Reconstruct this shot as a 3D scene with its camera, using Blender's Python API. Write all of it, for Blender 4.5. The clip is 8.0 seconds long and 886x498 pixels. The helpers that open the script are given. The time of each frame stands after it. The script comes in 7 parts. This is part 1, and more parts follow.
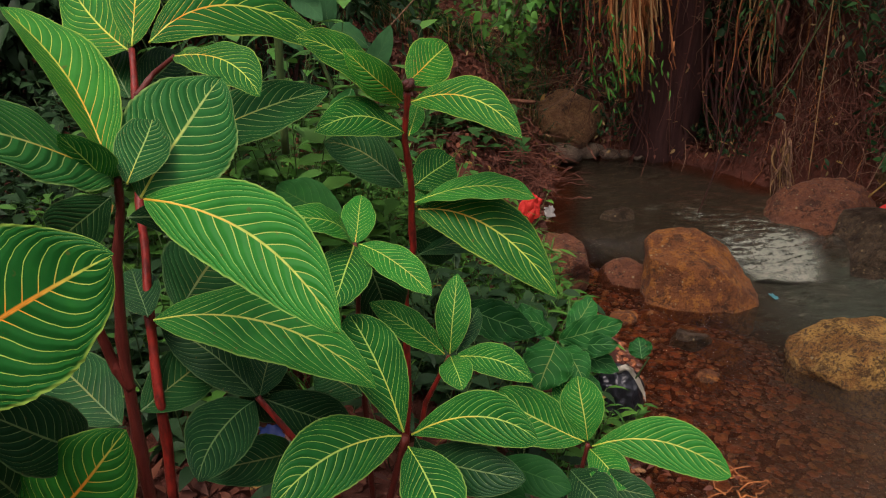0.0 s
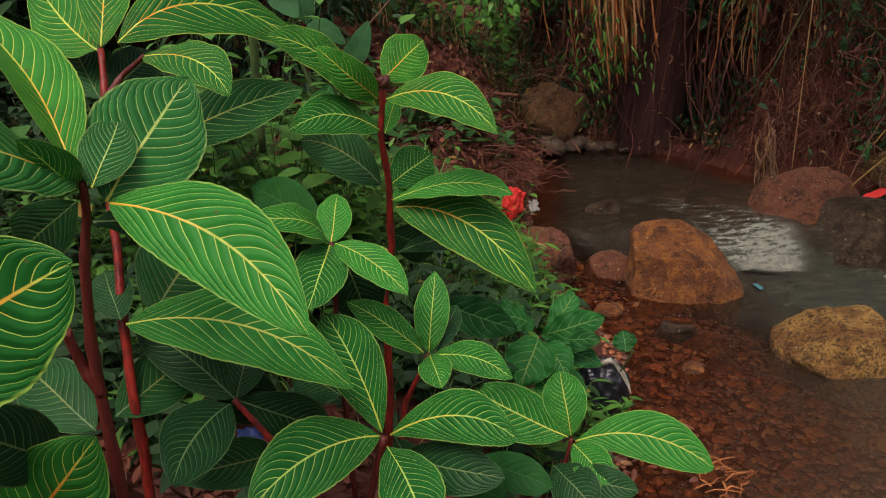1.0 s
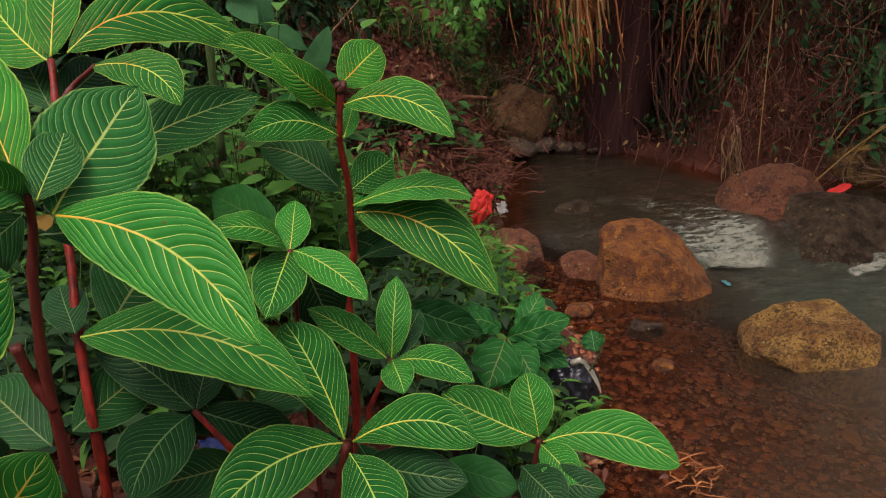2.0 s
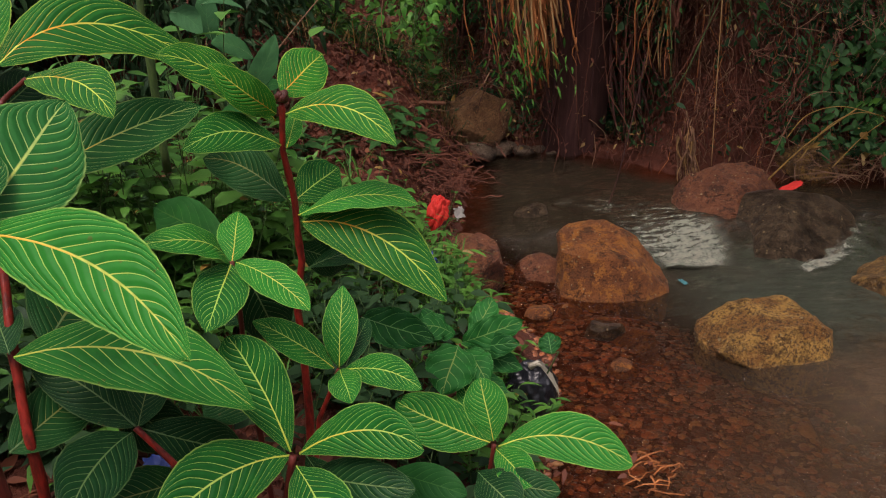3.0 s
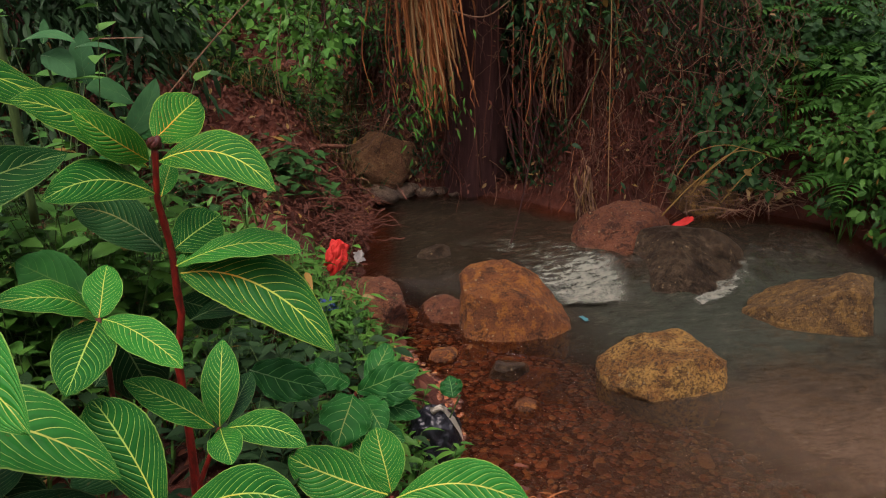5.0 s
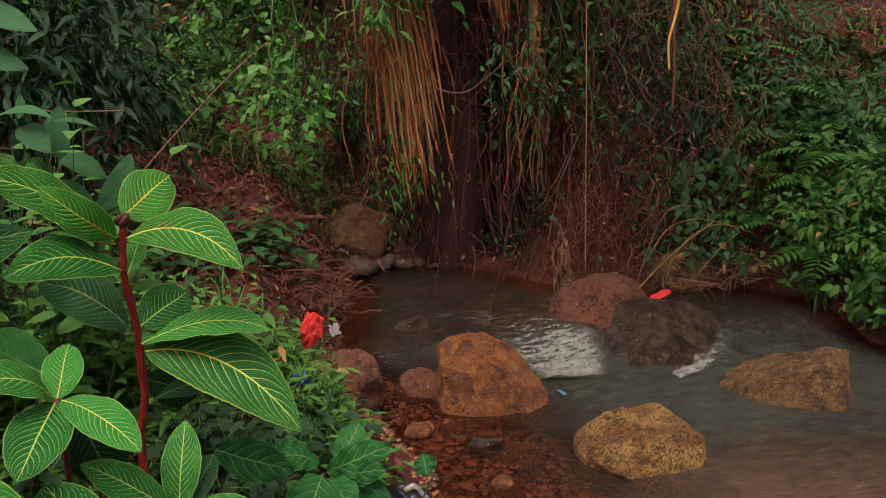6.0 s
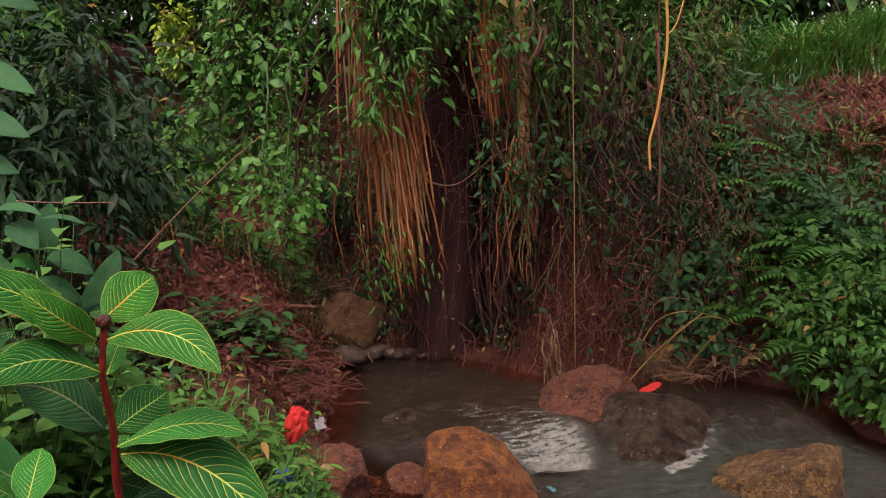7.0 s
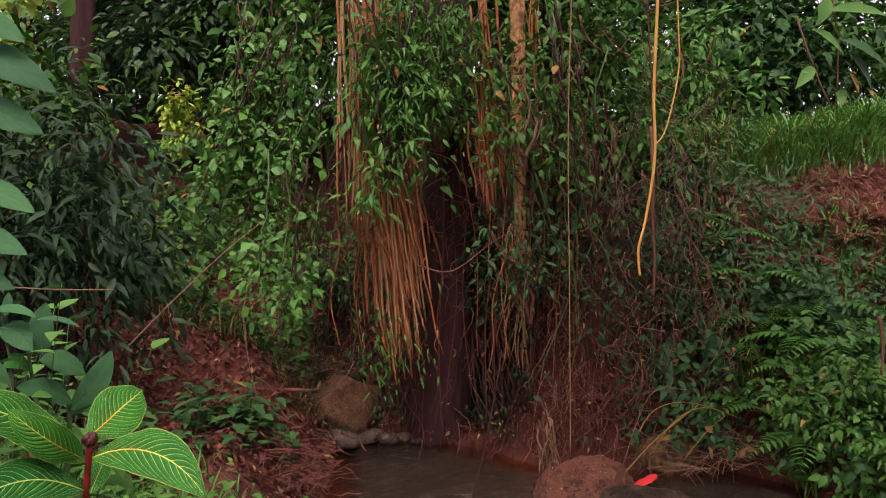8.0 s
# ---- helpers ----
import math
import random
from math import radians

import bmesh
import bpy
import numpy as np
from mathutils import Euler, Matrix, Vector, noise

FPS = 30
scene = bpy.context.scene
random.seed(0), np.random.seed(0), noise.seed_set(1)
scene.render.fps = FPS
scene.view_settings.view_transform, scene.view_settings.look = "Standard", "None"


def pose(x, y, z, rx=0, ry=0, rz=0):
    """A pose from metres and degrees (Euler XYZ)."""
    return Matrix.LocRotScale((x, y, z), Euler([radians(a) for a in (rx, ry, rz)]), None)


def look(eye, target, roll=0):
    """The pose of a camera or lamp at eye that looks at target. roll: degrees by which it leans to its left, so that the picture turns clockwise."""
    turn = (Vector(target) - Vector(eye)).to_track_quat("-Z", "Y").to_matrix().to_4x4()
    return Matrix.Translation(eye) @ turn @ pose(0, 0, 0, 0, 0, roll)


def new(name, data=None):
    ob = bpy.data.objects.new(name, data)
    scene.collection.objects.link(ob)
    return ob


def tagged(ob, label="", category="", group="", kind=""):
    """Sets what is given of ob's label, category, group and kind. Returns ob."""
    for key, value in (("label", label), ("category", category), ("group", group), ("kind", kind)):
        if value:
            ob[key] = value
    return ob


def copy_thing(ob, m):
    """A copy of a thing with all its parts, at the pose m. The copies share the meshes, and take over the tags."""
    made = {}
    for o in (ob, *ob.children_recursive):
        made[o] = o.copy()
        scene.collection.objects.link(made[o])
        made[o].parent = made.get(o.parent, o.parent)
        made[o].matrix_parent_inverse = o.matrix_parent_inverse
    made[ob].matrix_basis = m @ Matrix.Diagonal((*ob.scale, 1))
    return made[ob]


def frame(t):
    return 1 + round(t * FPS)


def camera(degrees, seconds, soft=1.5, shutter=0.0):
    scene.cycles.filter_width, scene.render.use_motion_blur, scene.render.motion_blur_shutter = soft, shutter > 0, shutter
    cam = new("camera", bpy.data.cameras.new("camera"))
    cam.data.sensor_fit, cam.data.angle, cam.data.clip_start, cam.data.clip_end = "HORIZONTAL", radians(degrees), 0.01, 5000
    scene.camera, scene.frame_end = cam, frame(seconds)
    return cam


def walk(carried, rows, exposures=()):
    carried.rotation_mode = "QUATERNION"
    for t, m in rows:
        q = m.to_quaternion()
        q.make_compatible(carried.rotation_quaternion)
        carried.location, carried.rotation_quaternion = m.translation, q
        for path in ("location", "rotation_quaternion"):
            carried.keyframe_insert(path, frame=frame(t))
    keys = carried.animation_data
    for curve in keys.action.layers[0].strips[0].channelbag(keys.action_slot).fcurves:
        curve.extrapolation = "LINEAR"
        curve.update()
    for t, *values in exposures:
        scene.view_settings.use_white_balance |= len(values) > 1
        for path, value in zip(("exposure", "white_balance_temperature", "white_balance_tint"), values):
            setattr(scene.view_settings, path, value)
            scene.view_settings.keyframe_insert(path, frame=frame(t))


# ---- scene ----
cam = camera(57.4, 8.0, soft=1.1)
PATH = [
    (0, (0.132, 0.031, 1.803), (0.063, 1.888, 1.063), -1.4),
    (0.5, (0.143, 0.038, 1.804), (0.082, 1.89, 1.052), -1.8),
    (1, (0.156, 0.044, 1.806), (0.112, 1.895, 1.051), -2.0),
    (1.5, (0.169, 0.045, 1.806), (0.154, 1.898, 1.053), -2.3),
    (3, (0.231, 0.047, 1.808), (0.327, 1.902, 1.065), -3.1),
    (3.5, (0.248, 0.056, 1.803), (0.404, 1.909, 1.067), -3.2),
    (4, (0.261, 0.063, 1.802), (0.47, 1.915, 1.075), -3.0),
    (4.5, (0.272, 0.074, 1.8), (0.544, 1.927, 1.098), -2.7),
    (6, (0.312, 0.082, 1.817), (0.691, 1.982, 1.321), -1.7),
    (6.5, (0.323, 0.083, 1.835), (0.722, 2.005, 1.452), -1.4),
    (7, (0.337, 0.07, 1.855), (0.745, 2.007, 1.564), -1.2),
    (7.5, (0.354, 0.059, 1.9), (0.764, 2.006, 1.695), -0.9),
    (8, (0.361, 0.044, 1.959), (0.774, 1.997, 1.842), -0.4),
]
walk(cam, [(t, look(eye, target, roll)) for t, eye, target, roll in PATH], exposures=[(0.0, 0.08, 6850, 23), (2.5, 0.14, 6850, 23), (4.5, 0.22, 6800, 25), (6.5, 0.34, 6700, 35), (8.0, 0.52, 6650, 40)])

# ---- world, sun ----
world = bpy.data.worlds.new("sky")
scene.world = world
world.use_nodes = True
wn = world.node_tree
sky = wn.nodes.new("ShaderNodeTexSky")
sky.sky_type = "NISHITA"
sky.sun_disc = False
sky.sun_elevation, sky.sun_rotation = radians(62.6), radians(200)
sky.dust_density, sky.air_density = 4.0, 1.0
haze = wn.nodes.new("ShaderNodeHueSaturation")
haze.inputs["Saturation"].default_value = 0.30
wn.links.new(sky.outputs[0], haze.inputs["Color"])
wn.links.new(haze.outputs[0], wn.nodes["Background"].inputs[0])
wn.nodes["Background"].inputs[1].default_value = 0.22
sun = new("sun", bpy.data.lights.new("sun", "SUN"))
sun.data.energy, sun.data.angle, sun.data.color = 1.45, radians(20), (1.0, 0.95, 0.84)
sun.matrix_world = look((-1.4, -3.9, 8.0), (0, 0, 0))


# ---- materials ----
class Nodes:
    def __init__(self, name):
        self.mat = bpy.data.materials.new(name)
        self.mat.use_nodes = True
        self.tree = self.mat.node_tree
        self.bsdf = self.tree.nodes["Principled BSDF"]
        self.out = self.tree.nodes["Material Output"]

    def add(self, kind, **sets):
        n = self.tree.nodes.new(kind)
        for k, v in sets.items():
            n.inputs[k.replace("_", " ")].default_value = v
        return n

    def link(self, a, b):
        self.tree.links.new(a, b)

    def value(self, op, a, b=0.0, clamp=False):
        n = self.tree.nodes.new("ShaderNodeMath")
        n.operation, n.use_clamp = op, clamp
        for i, x in enumerate((a, b)):
            if isinstance(x, (int, float)):
                n.inputs[i].default_value = x
            else:
                self.link(x, n.inputs[i])
        return n.outputs[0]

    def step(self, x, lo, hi):
        n = self.tree.nodes.new("ShaderNodeMapRange")
        n.interpolation_type = "SMOOTHSTEP"
        n.inputs["From Min"].default_value, n.inputs["From Max"].default_value = lo, hi
        self.link(x, n.inputs["Value"])
        return n.outputs[0]

    def mix(self, f, a, b):
        n = self.tree.nodes.new("ShaderNodeMix")
        n.data_type = "RGBA"
        for s, x in ((n.inputs[0], f), (n.inputs[6], a), (n.inputs[7], b)):
            if isinstance(x, (int, float)):
                s.default_value = x
            elif isinstance(x, tuple):
                s.default_value = (*x, 1)
            else:
                self.link(x, s)
        return n.outputs[2]

    def noise(self, scale, detail=4.0, rough=0.55, vector=None):
        n = self.add("ShaderNodeTexNoise", Scale=scale, Detail=detail, Roughness=rough)
        if vector is not None:
            self.link(vector, n.inputs["Vector"])
        return n.outputs[0]

    def place(self):
        return self.tree.nodes.new("ShaderNodeNewGeometry").outputs["Position"]

    def island(self):
        return self.tree.nodes.new("ShaderNodeNewGeometry").outputs["Random Per Island"]

    def chance(self):
        return self.tree.nodes.new("ShaderNodeObjectInfo").outputs["Random"]

    def bump(self, height, strength=0.5, distance=0.01):
        n = self.add("ShaderNodeBump", Strength=strength, Distance=distance)
        self.link(height, n.inputs["Height"])
        self.link(n.outputs[0], self.bsdf.inputs["Normal"])
        return n.outputs[0]

    def colour(self, c):
        if isinstance(c, tuple):
            self.bsdf.inputs["Base Color"].default_value = (*c, 1)
        else:
            self.link(c, self.bsdf.inputs["Base Color"])

    def rough(self, r, gloss=0.5):
        if isinstance(r, (int, float)):
            self.bsdf.inputs["Roughness"].default_value = r
        else:
            self.link(r, self.bsdf.inputs["Roughness"])
        self.bsdf.inputs["Specular IOR Level"].default_value = gloss

    def thin(self, c, amount):
        """Light that shines through a leaf."""
        t = self.tree.nodes.new("ShaderNodeBsdfTranslucent")
        self.link(c, t.inputs[0])
        m = self.tree.nodes.new("ShaderNodeMixShader")
        m.inputs[0].default_value = amount
        self.link(self.bsdf.outputs[0], m.inputs[1])
        self.link(t.outputs[0], m.inputs[2])
        self.link(m.outputs[0], self.out.inputs[0])


def veined_leaf(name, deep, fresh, vein, vein_amount, veins=13.0, rough=0.50, sunny=0.0, reach=0.95, spread=0.30):
    """Leaf blade: u runs from base to tip, v across; lateral veins arch towards the tip."""
    n = Nodes(name)
    uv = n.tree.nodes.new("ShaderNodeUVMap")
    sep = n.tree.nodes.new("ShaderNodeSeparateXYZ")
    n.link(uv.outputs[0], sep.inputs[0])
    u = sep.outputs[0]
    s = n.value("ABSOLUTE", n.value("MULTIPLY", n.value("SUBTRACT", sep.outputs[1], 0.5), 2.0))
    wob = n.value("MULTIPLY", n.value("SUBTRACT", n.noise(9.0, 1.5, vector=n.place()), 0.5), 0.075)
    s4 = n.value("POWER", s, 4.0)
    lean = n.value("ADD", n.value("MULTIPLY", s, 0.235), n.value("MULTIPLY", s4, 0.20))
    run = n.value("ADD", n.value("SUBTRACT", u, lean), wob)
    side = n.value("MULTIPLY", n.value("GREATER_THAN", sep.outputs[1], 0.5), 0.37)
    phase = n.value("FRACT", n.value("ADD", n.value("MULTIPLY", run, veins), side))
    off = n.value("ABSOLUTE", n.value("SUBTRACT", phase, 0.5))
    width = n.value("ADD", 0.046, n.value("MULTIPLY", s, -0.024))
    line = n.value("SUBTRACT", 1.0, n.step(n.value("DIVIDE", off, width), 0.55, 1.1))
    line = n.value("MULTIPLY", line, n.value("SUBTRACT", 1.0, n.step(s, 0.86, 0.99)))
    rib = n.value("SUBTRACT", 1.0, n.step(s, 0.012, 0.038))
    rim = n.value("MULTIPLY", n.step(s, 0.94, 0.985), 0.5)
    mask = n.value("MULTIPLY", n.value("MAXIMUM", n.value("MAXIMUM", line, rib), rim), vein_amount, True)
    blotch = n.noise(28.0, 4.0, vector=n.place())
    fine = n.noise(160.0, 3.0, vector=n.place())
    tone = n.value("ADD", n.value("MULTIPLY", blotch, 0.7), n.value("MULTIPLY", n.chance(), 0.55))
    green = n.mix(n.step(tone, 0.3, 1.05), deep, fresh)
    green = n.mix(n.value("MULTIPLY", n.step(fine, 0.55, 0.8), 0.25), green, (0.03, 0.05, 0.02))
    spots = n.step(n.noise(60.0, 2.0, vector=n.place()), 0.71, 0.76)
    green = n.mix(n.value("MULTIPLY", spots, 0.55), green, (0.10, 0.07, 0.02))
    orange = n.value("MULTIPLY", n.step(n.chance(), 0.35, 0.9), n.value("SUBTRACT", 1.0, n.step(s, 0.05, 0.5)))
    hue = n.mix(n.value("MULTIPLY", orange, 0.22), vein, (0.72, 0.30, 0.03))
    if sunny:
        warm = n.value("MULTIPLY", n.value("SUBTRACT", 1.0, n.step(s, 0.02, spread)), n.value("SUBTRACT", 1.0, n.step(u, reach - 0.4, reach)))
        hue = n.mix(n.value("MULTIPLY", warm, sunny), hue, (0.80, 0.25, 0.02))
    c = n.mix(mask, green, hue)
    n.colour(c)
    n.rough(rough, 0.11)
    swell = n.value("COSINE", n.value("MULTIPLY", n.value("SUBTRACT", phase, 0.5), 6.2832))
    h = n.value("ADD", n.value("MULTIPLY", swell, -0.8), n.value("MULTIPLY", fine, 0.35))
    n.bump(h, 0.36 * vein_amount, 0.003)
    n.thin(c, 0.14)
    return n.mat


def small_leaf(name, a, b, dry=0.0, rough=0.42, gloss=0.45):
    n = Nodes(name)
    r = n.island()
    c = n.mix(r, a, b)
    c = n.mix(n.value("MULTIPLY", n.noise(3.0, 3.0, vector=n.place()), 0.55), c, tuple(0.45 * x for x in a))
    if dry:
        c = n.mix(n.value("GREATER_THAN", n.value("FRACT", n.value("MULTIPLY", r, 13.7)), 1.0 - dry), c, (0.26, 0.15, 0.035))
    n.colour(c)
    n.rough(rough, gloss)
    n.bump(n.noise(140.0, 2.0, vector=n.place()), 0.3, 0.003)
    n.thin(c, 0.16)
    return n.mat


def earthy(name, a, b, c, scale, strength, rough=0.9, distance=0.03):
    n = Nodes(name)
    p = n.place()
    big, mid, fine = n.noise(scale * 0.25, 4, vector=p), n.noise(scale, 6, 0.65, vector=p), n.noise(scale * 7, 4, 0.7, vector=p)
    k = n.mix(n.step(mid, 0.35, 0.68), a, b)
    k = n.mix(n.value("MULTIPLY", n.step(big, 0.45, 0.7), 0.8), k, c)
    k = n.mix(n.value("MULTIPLY", n.step(fine, 0.5, 0.75), 0.5), k, tuple(0.4 * x for x in a))
    n.colour(k)
    n.rough(rough, 0.3)
    n.bump(n.value("ADD", mid, n.value("MULTIPLY", fine, 0.45)), strength, distance)
    return n.mat


def boulder_skin(name, a, b, lichen, amount, rough=0.75, grain=20.0):
    n = Nodes(name)
    p = n.place()
    big, mid = n.noise(6.0, 5, 0.62, vector=p), n.noise(grain, 7, 0.72, vector=p)
    fine, grit = n.noise(95.0, 4, 0.75, vector=p), n.noise(260.0, 2, 0.6, vector=p)
    k = n.mix(n.step(big, 0.42, 0.57), a, b)
    k = n.mix(n.value("MULTIPLY", n.step(mid, 0.50, 0.565), amount), k, lichen)
    stain = n.value("SUBTRACT", 1.0, n.step(n.noise(11.0, 6, 0.75, vector=p), 0.38, 0.47))
    k = n.mix(n.value("MULTIPLY", stain, 0.8), k, tuple(0.28 * x for x in a))
    k = n.mix(n.value("MULTIPLY", n.step(fine, 0.53, 0.60), 0.60), k, tuple(0.18 * x for x in a))
    k = n.mix(n.value("MULTIPLY", n.step(grit, 0.56, 0.68), 0.45), k, tuple(min(1.0, 1.9 * x) for x in b))
    for size, far in ((17.0, 0.13), (39.0, 0.15)):
        vor = n.add("ShaderNodeTexVoronoi", Scale=size)
        n.link(p, vor.inputs["Vector"])
        some = n.tree.nodes.new("ShaderNodeSeparateColor")
        n.link(vor.outputs["Color"], some.inputs[0])
        dot = n.value("SUBTRACT", 1.0, n.step(n.value("ADD", vor.outputs["Distance"], n.value("MULTIPLY", fine, 0.08)), far, far + 0.06))
        k = n.mix(n.value("MULTIPLY", dot, n.value("MULTIPLY", n.value("GREATER_THAN", some.outputs[0], 0.62), 0.75)), k, (0.50, 0.38, 0.20))
    crack = n.add("ShaderNodeTexVoronoi", Scale=4.5)
    crack.feature = "DISTANCE_TO_EDGE"
    bend = n.tree.nodes.new("ShaderNodeVectorMath")
    bend.operation = "ADD"
    n.link(p, bend.inputs[0])
    warp = n.add("ShaderNodeTexNoise", Scale=9.0, Detail=4.0)
    n.link(p, warp.inputs["Vector"])
    small = n.tree.nodes.new("ShaderNodeVectorMath")
    small.operation = "SCALE"
    small.inputs["Scale"].default_value = 0.22
    n.link(warp.outputs["Color"], small.inputs[0])
    n.link(small.outputs[0], bend.inputs[1])
    n.link(bend.outputs[0], crack.inputs["Vector"])
    seam = n.value("MULTIPLY", n.value("SUBTRACT", 1.0, n.step(crack.outputs["Distance"], 0.0, 0.03)), n.step(big, 0.50, 0.62))
    k = n.mix(n.value("MULTIPLY", seam, 0.6), k, tuple(0.15 * x for x in a))
    n.colour(k)
    n.rough(rough, 0.4)
    relief = n.value("SUBTRACT", n.value("ADD", mid, n.value("MULTIPLY", fine, 0.8)), n.value("ADD", n.value("MULTIPLY", stain, 0.3), n.value("MULTIPLY", seam, 0.6)))
    n.bump(n.value("ADD", relief, n.value("MULTIPLY", big, 1.6)), 1.0, 0.05)
    return n.mat


def fibre(name, a, b, scale=(60.0, 60.0, 4.0), rough=0.8):
    """Bark, roots and dry stalks, with grain along z."""
    n = Nodes(name)
    m = n.tree.nodes.new("ShaderNodeMapping")
    m.inputs["Scale"].default_value = scale
    n.link(n.place(), m.inputs["Vector"])
    g = n.noise(1.0, 4, 0.6, vector=m.outputs[0])
    k = n.mix(n.step(g, 0.3, 0.7), a, b)
    k = n.mix(n.value("MULTIPLY", n.island(), 0.6), k, tuple(0.45 * x for x in a))
    n.colour(k)
    n.rough(rough, 0.3)
    n.bump(g, 0.6, 0.006)
    return n.mat


M_LEAF = veined_leaf("veined leaf", (0.006, 0.094, 0.015), (0.016, 0.190, 0.022), (0.42, 0.62, 0.12), 0.88)
M_LEAF_SUN = veined_leaf("orange-ribbed leaf", (0.006, 0.094, 0.015), (0.018, 0.190, 0.020), (0.44, 0.62, 0.10), 0.90, sunny=0.9)
M_LEAF_WARM = veined_leaf("warm-ribbed leaf", (0.008, 0.100, 0.014), (0.024, 0.205, 0.020), (0.48, 0.60, 0.09), 0.92, sunny=0.8, reach=0.60, spread=0.75)
M_LEAF_DEEP = veined_leaf("deep green veined leaf", (0.011, 0.092, 0.021), (0.020, 0.160, 0.029), (0.38, 0.54, 0.15), 0.86)
# Darker copy of the veined leaf: shade among the stems is in its colour.
M_LEAF_SHADED = veined_leaf("shaded veined leaf", (0.006, 0.038, 0.012), (0.011, 0.074, 0.017), (0.20, 0.31, 0.11), 0.62)
M_LEAF_PLAIN = veined_leaf("plain leaf", (0.009, 0.070, 0.014), (0.020, 0.140, 0.022), (0.08, 0.22, 0.05), 0.32, 8.0, 0.6)
M_LEAF_BROAD = veined_leaf("crinkled leaf", (0.006, 0.062, 0.013), (0.013, 0.125, 0.020), (0.14, 0.34, 0.10), 0.62, 6.0, 0.55)
M_LEAF_SOFT = veined_leaf("soft plain leaf", (0.026, 0.095, 0.034), (0.042, 0.150, 0.048), (0.07, 0.20, 0.07), 0.22, 7.0, 0.62)


def rib_skin():
    n = Nodes("midrib")
    c = n.mix(n.step(n.chance(), 0.35, 1.0), (0.50, 0.56, 0.07), (0.62, 0.38, 0.035))
    n.colour(c)
    n.rough(0.45)
    n.bump(n.noise(200.0, vector=n.place()), 0.3, 0.002)
    return n.mat


M_RIB = rib_skin()
M_RIB_ORANGE = fibre("orange midrib", (0.60, 0.25, 0.03), (0.74, 0.36, 0.05), (150, 150, 150), 0.45)
M_RIB_PLAIN = fibre("plain midrib", (0.12, 0.22, 0.09), (0.16, 0.28, 0.10), (200, 200, 200), 0.5)
M_STEM = fibre("shrub stem", (0.105, 0.018, 0.013), (0.175, 0.030, 0.020), (120, 120, 25), 0.45)
M_STEM_RED = fibre("red shrub stem", (0.10, 0.014, 0.010), (0.40, 0.030, 0.018), (70, 70, 22), 0.40)
M_STALK = fibre("green stalk", (0.05, 0.10, 0.03), (0.09, 0.15, 0.04), (120, 120, 25), 0.6)
M_BUD = fibre("flower bud", (0.055, 0.012, 0.010), (0.10, 0.022, 0.014), (150, 150, 90), 0.5)
M_GROUND = earthy("red earth", (0.080, 0.022, 0.013), (0.130, 0.036, 0.019), (0.048, 0.018, 0.012), 13.0, 1.0)
M_LITTER = small_leaf("leaf litter", (0.200, 0.058, 0.026), (0.055, 0.017, 0.012), 0.04, 0.7)


def pebble_skin():
    """Wet river stones, each of its own tone between rust, tan and near black."""
    n = Nodes("wet pebble")
    p = n.place()
    r = n.value("FRACT", n.value("ADD", n.island(), n.value("MULTIPLY", n.chance(), 7.3)))
    k = n.mix(n.step(r, 0.15, 0.75), (0.105, 0.040, 0.024), (0.33, 0.110, 0.045))
    k = n.mix(n.value("MULTIPLY", n.step(r, 0.84, 0.92), 0.8), k, (0.40, 0.21, 0.09))
    k = n.mix(n.value("MULTIPLY", n.step(n.noise(60.0, 5, 0.7, vector=p), 0.48, 0.66), 0.6), k, (0.05, 0.022, 0.014))
    n.colour(k)
    n.rough(0.35, 0.4)
    n.bump(n.noise(90.0, 4, vector=p), 0.4, 0.006)
    return n.mat


M_PEBBLE = pebble_skin()
M_ROCK_A = boulder_skin("brown boulder", (0.19, 0.062, 0.019), (0.31, 0.105, 0.026), (0.50, 0.18, 0.026), 0.75, 0.7, 13.0)
M_ROCK_B = boulder_skin("ochre boulder", (0.34, 0.145, 0.034), (0.60, 0.33, 0.080), (0.085, 0.040, 0.016), 0.92, 0.7, 62.0)
M_ROCK_C = boulder_skin("olive brown boulder", (0.130, 0.070, 0.026), (0.215, 0.118, 0.038), (0.46, 0.25, 0.06), 0.6)
M_ROCK_D = boulder_skin("red boulder", (0.175, 0.058, 0.029), (0.26, 0.090, 0.040), (0.34, 0.13, 0.05), 0.5)
M_ROCK_E = boulder_skin("wet dark boulder", (0.055, 0.036, 0.022), (0.095, 0.064, 0.038), (0.21, 0.145, 0.085), 0.5, 0.32)
M_ROCK_F = boulder_skin("tan boulder", (0.22, 0.105, 0.045), (0.34, 0.17, 0.075), (0.44, 0.22, 0.09), 0.5)
M_ROCK_G = boulder_skin("grey stone", (0.18, 0.125, 0.085), (0.28, 0.20, 0.135), (0.14, 0.10, 0.06), 0.4)
M_ROOT = fibre("hanging root", (0.32, 0.100, 0.030), (0.56, 0.215, 0.070), (60.0, 60.0, 14.0))
M_BARK_PATCH = earthy("patchy pale bark", (0.20, 0.085, 0.035), (0.62, 0.34, 0.12), (0.06, 0.024, 0.014), 26.0, 0.9, 0.9, 0.02)
M_ROOT_PALE = fibre("pale root", (0.30, 0.16, 0.065), (0.46, 0.27, 0.11))
M_ROOT_DARK = fibre("dark root", (0.088, 0.029, 0.018), (0.180, 0.060, 0.034))
M_BARK = fibre("dark bark", (0.050, 0.019, 0.017), (0.095, 0.036, 0.030), (30, 30, 3), 0.9)
M_BARK_RED = fibre("reddish bark", (0.15, 0.06, 0.035), (0.23, 0.10, 0.055), (30, 30, 3), 0.85)
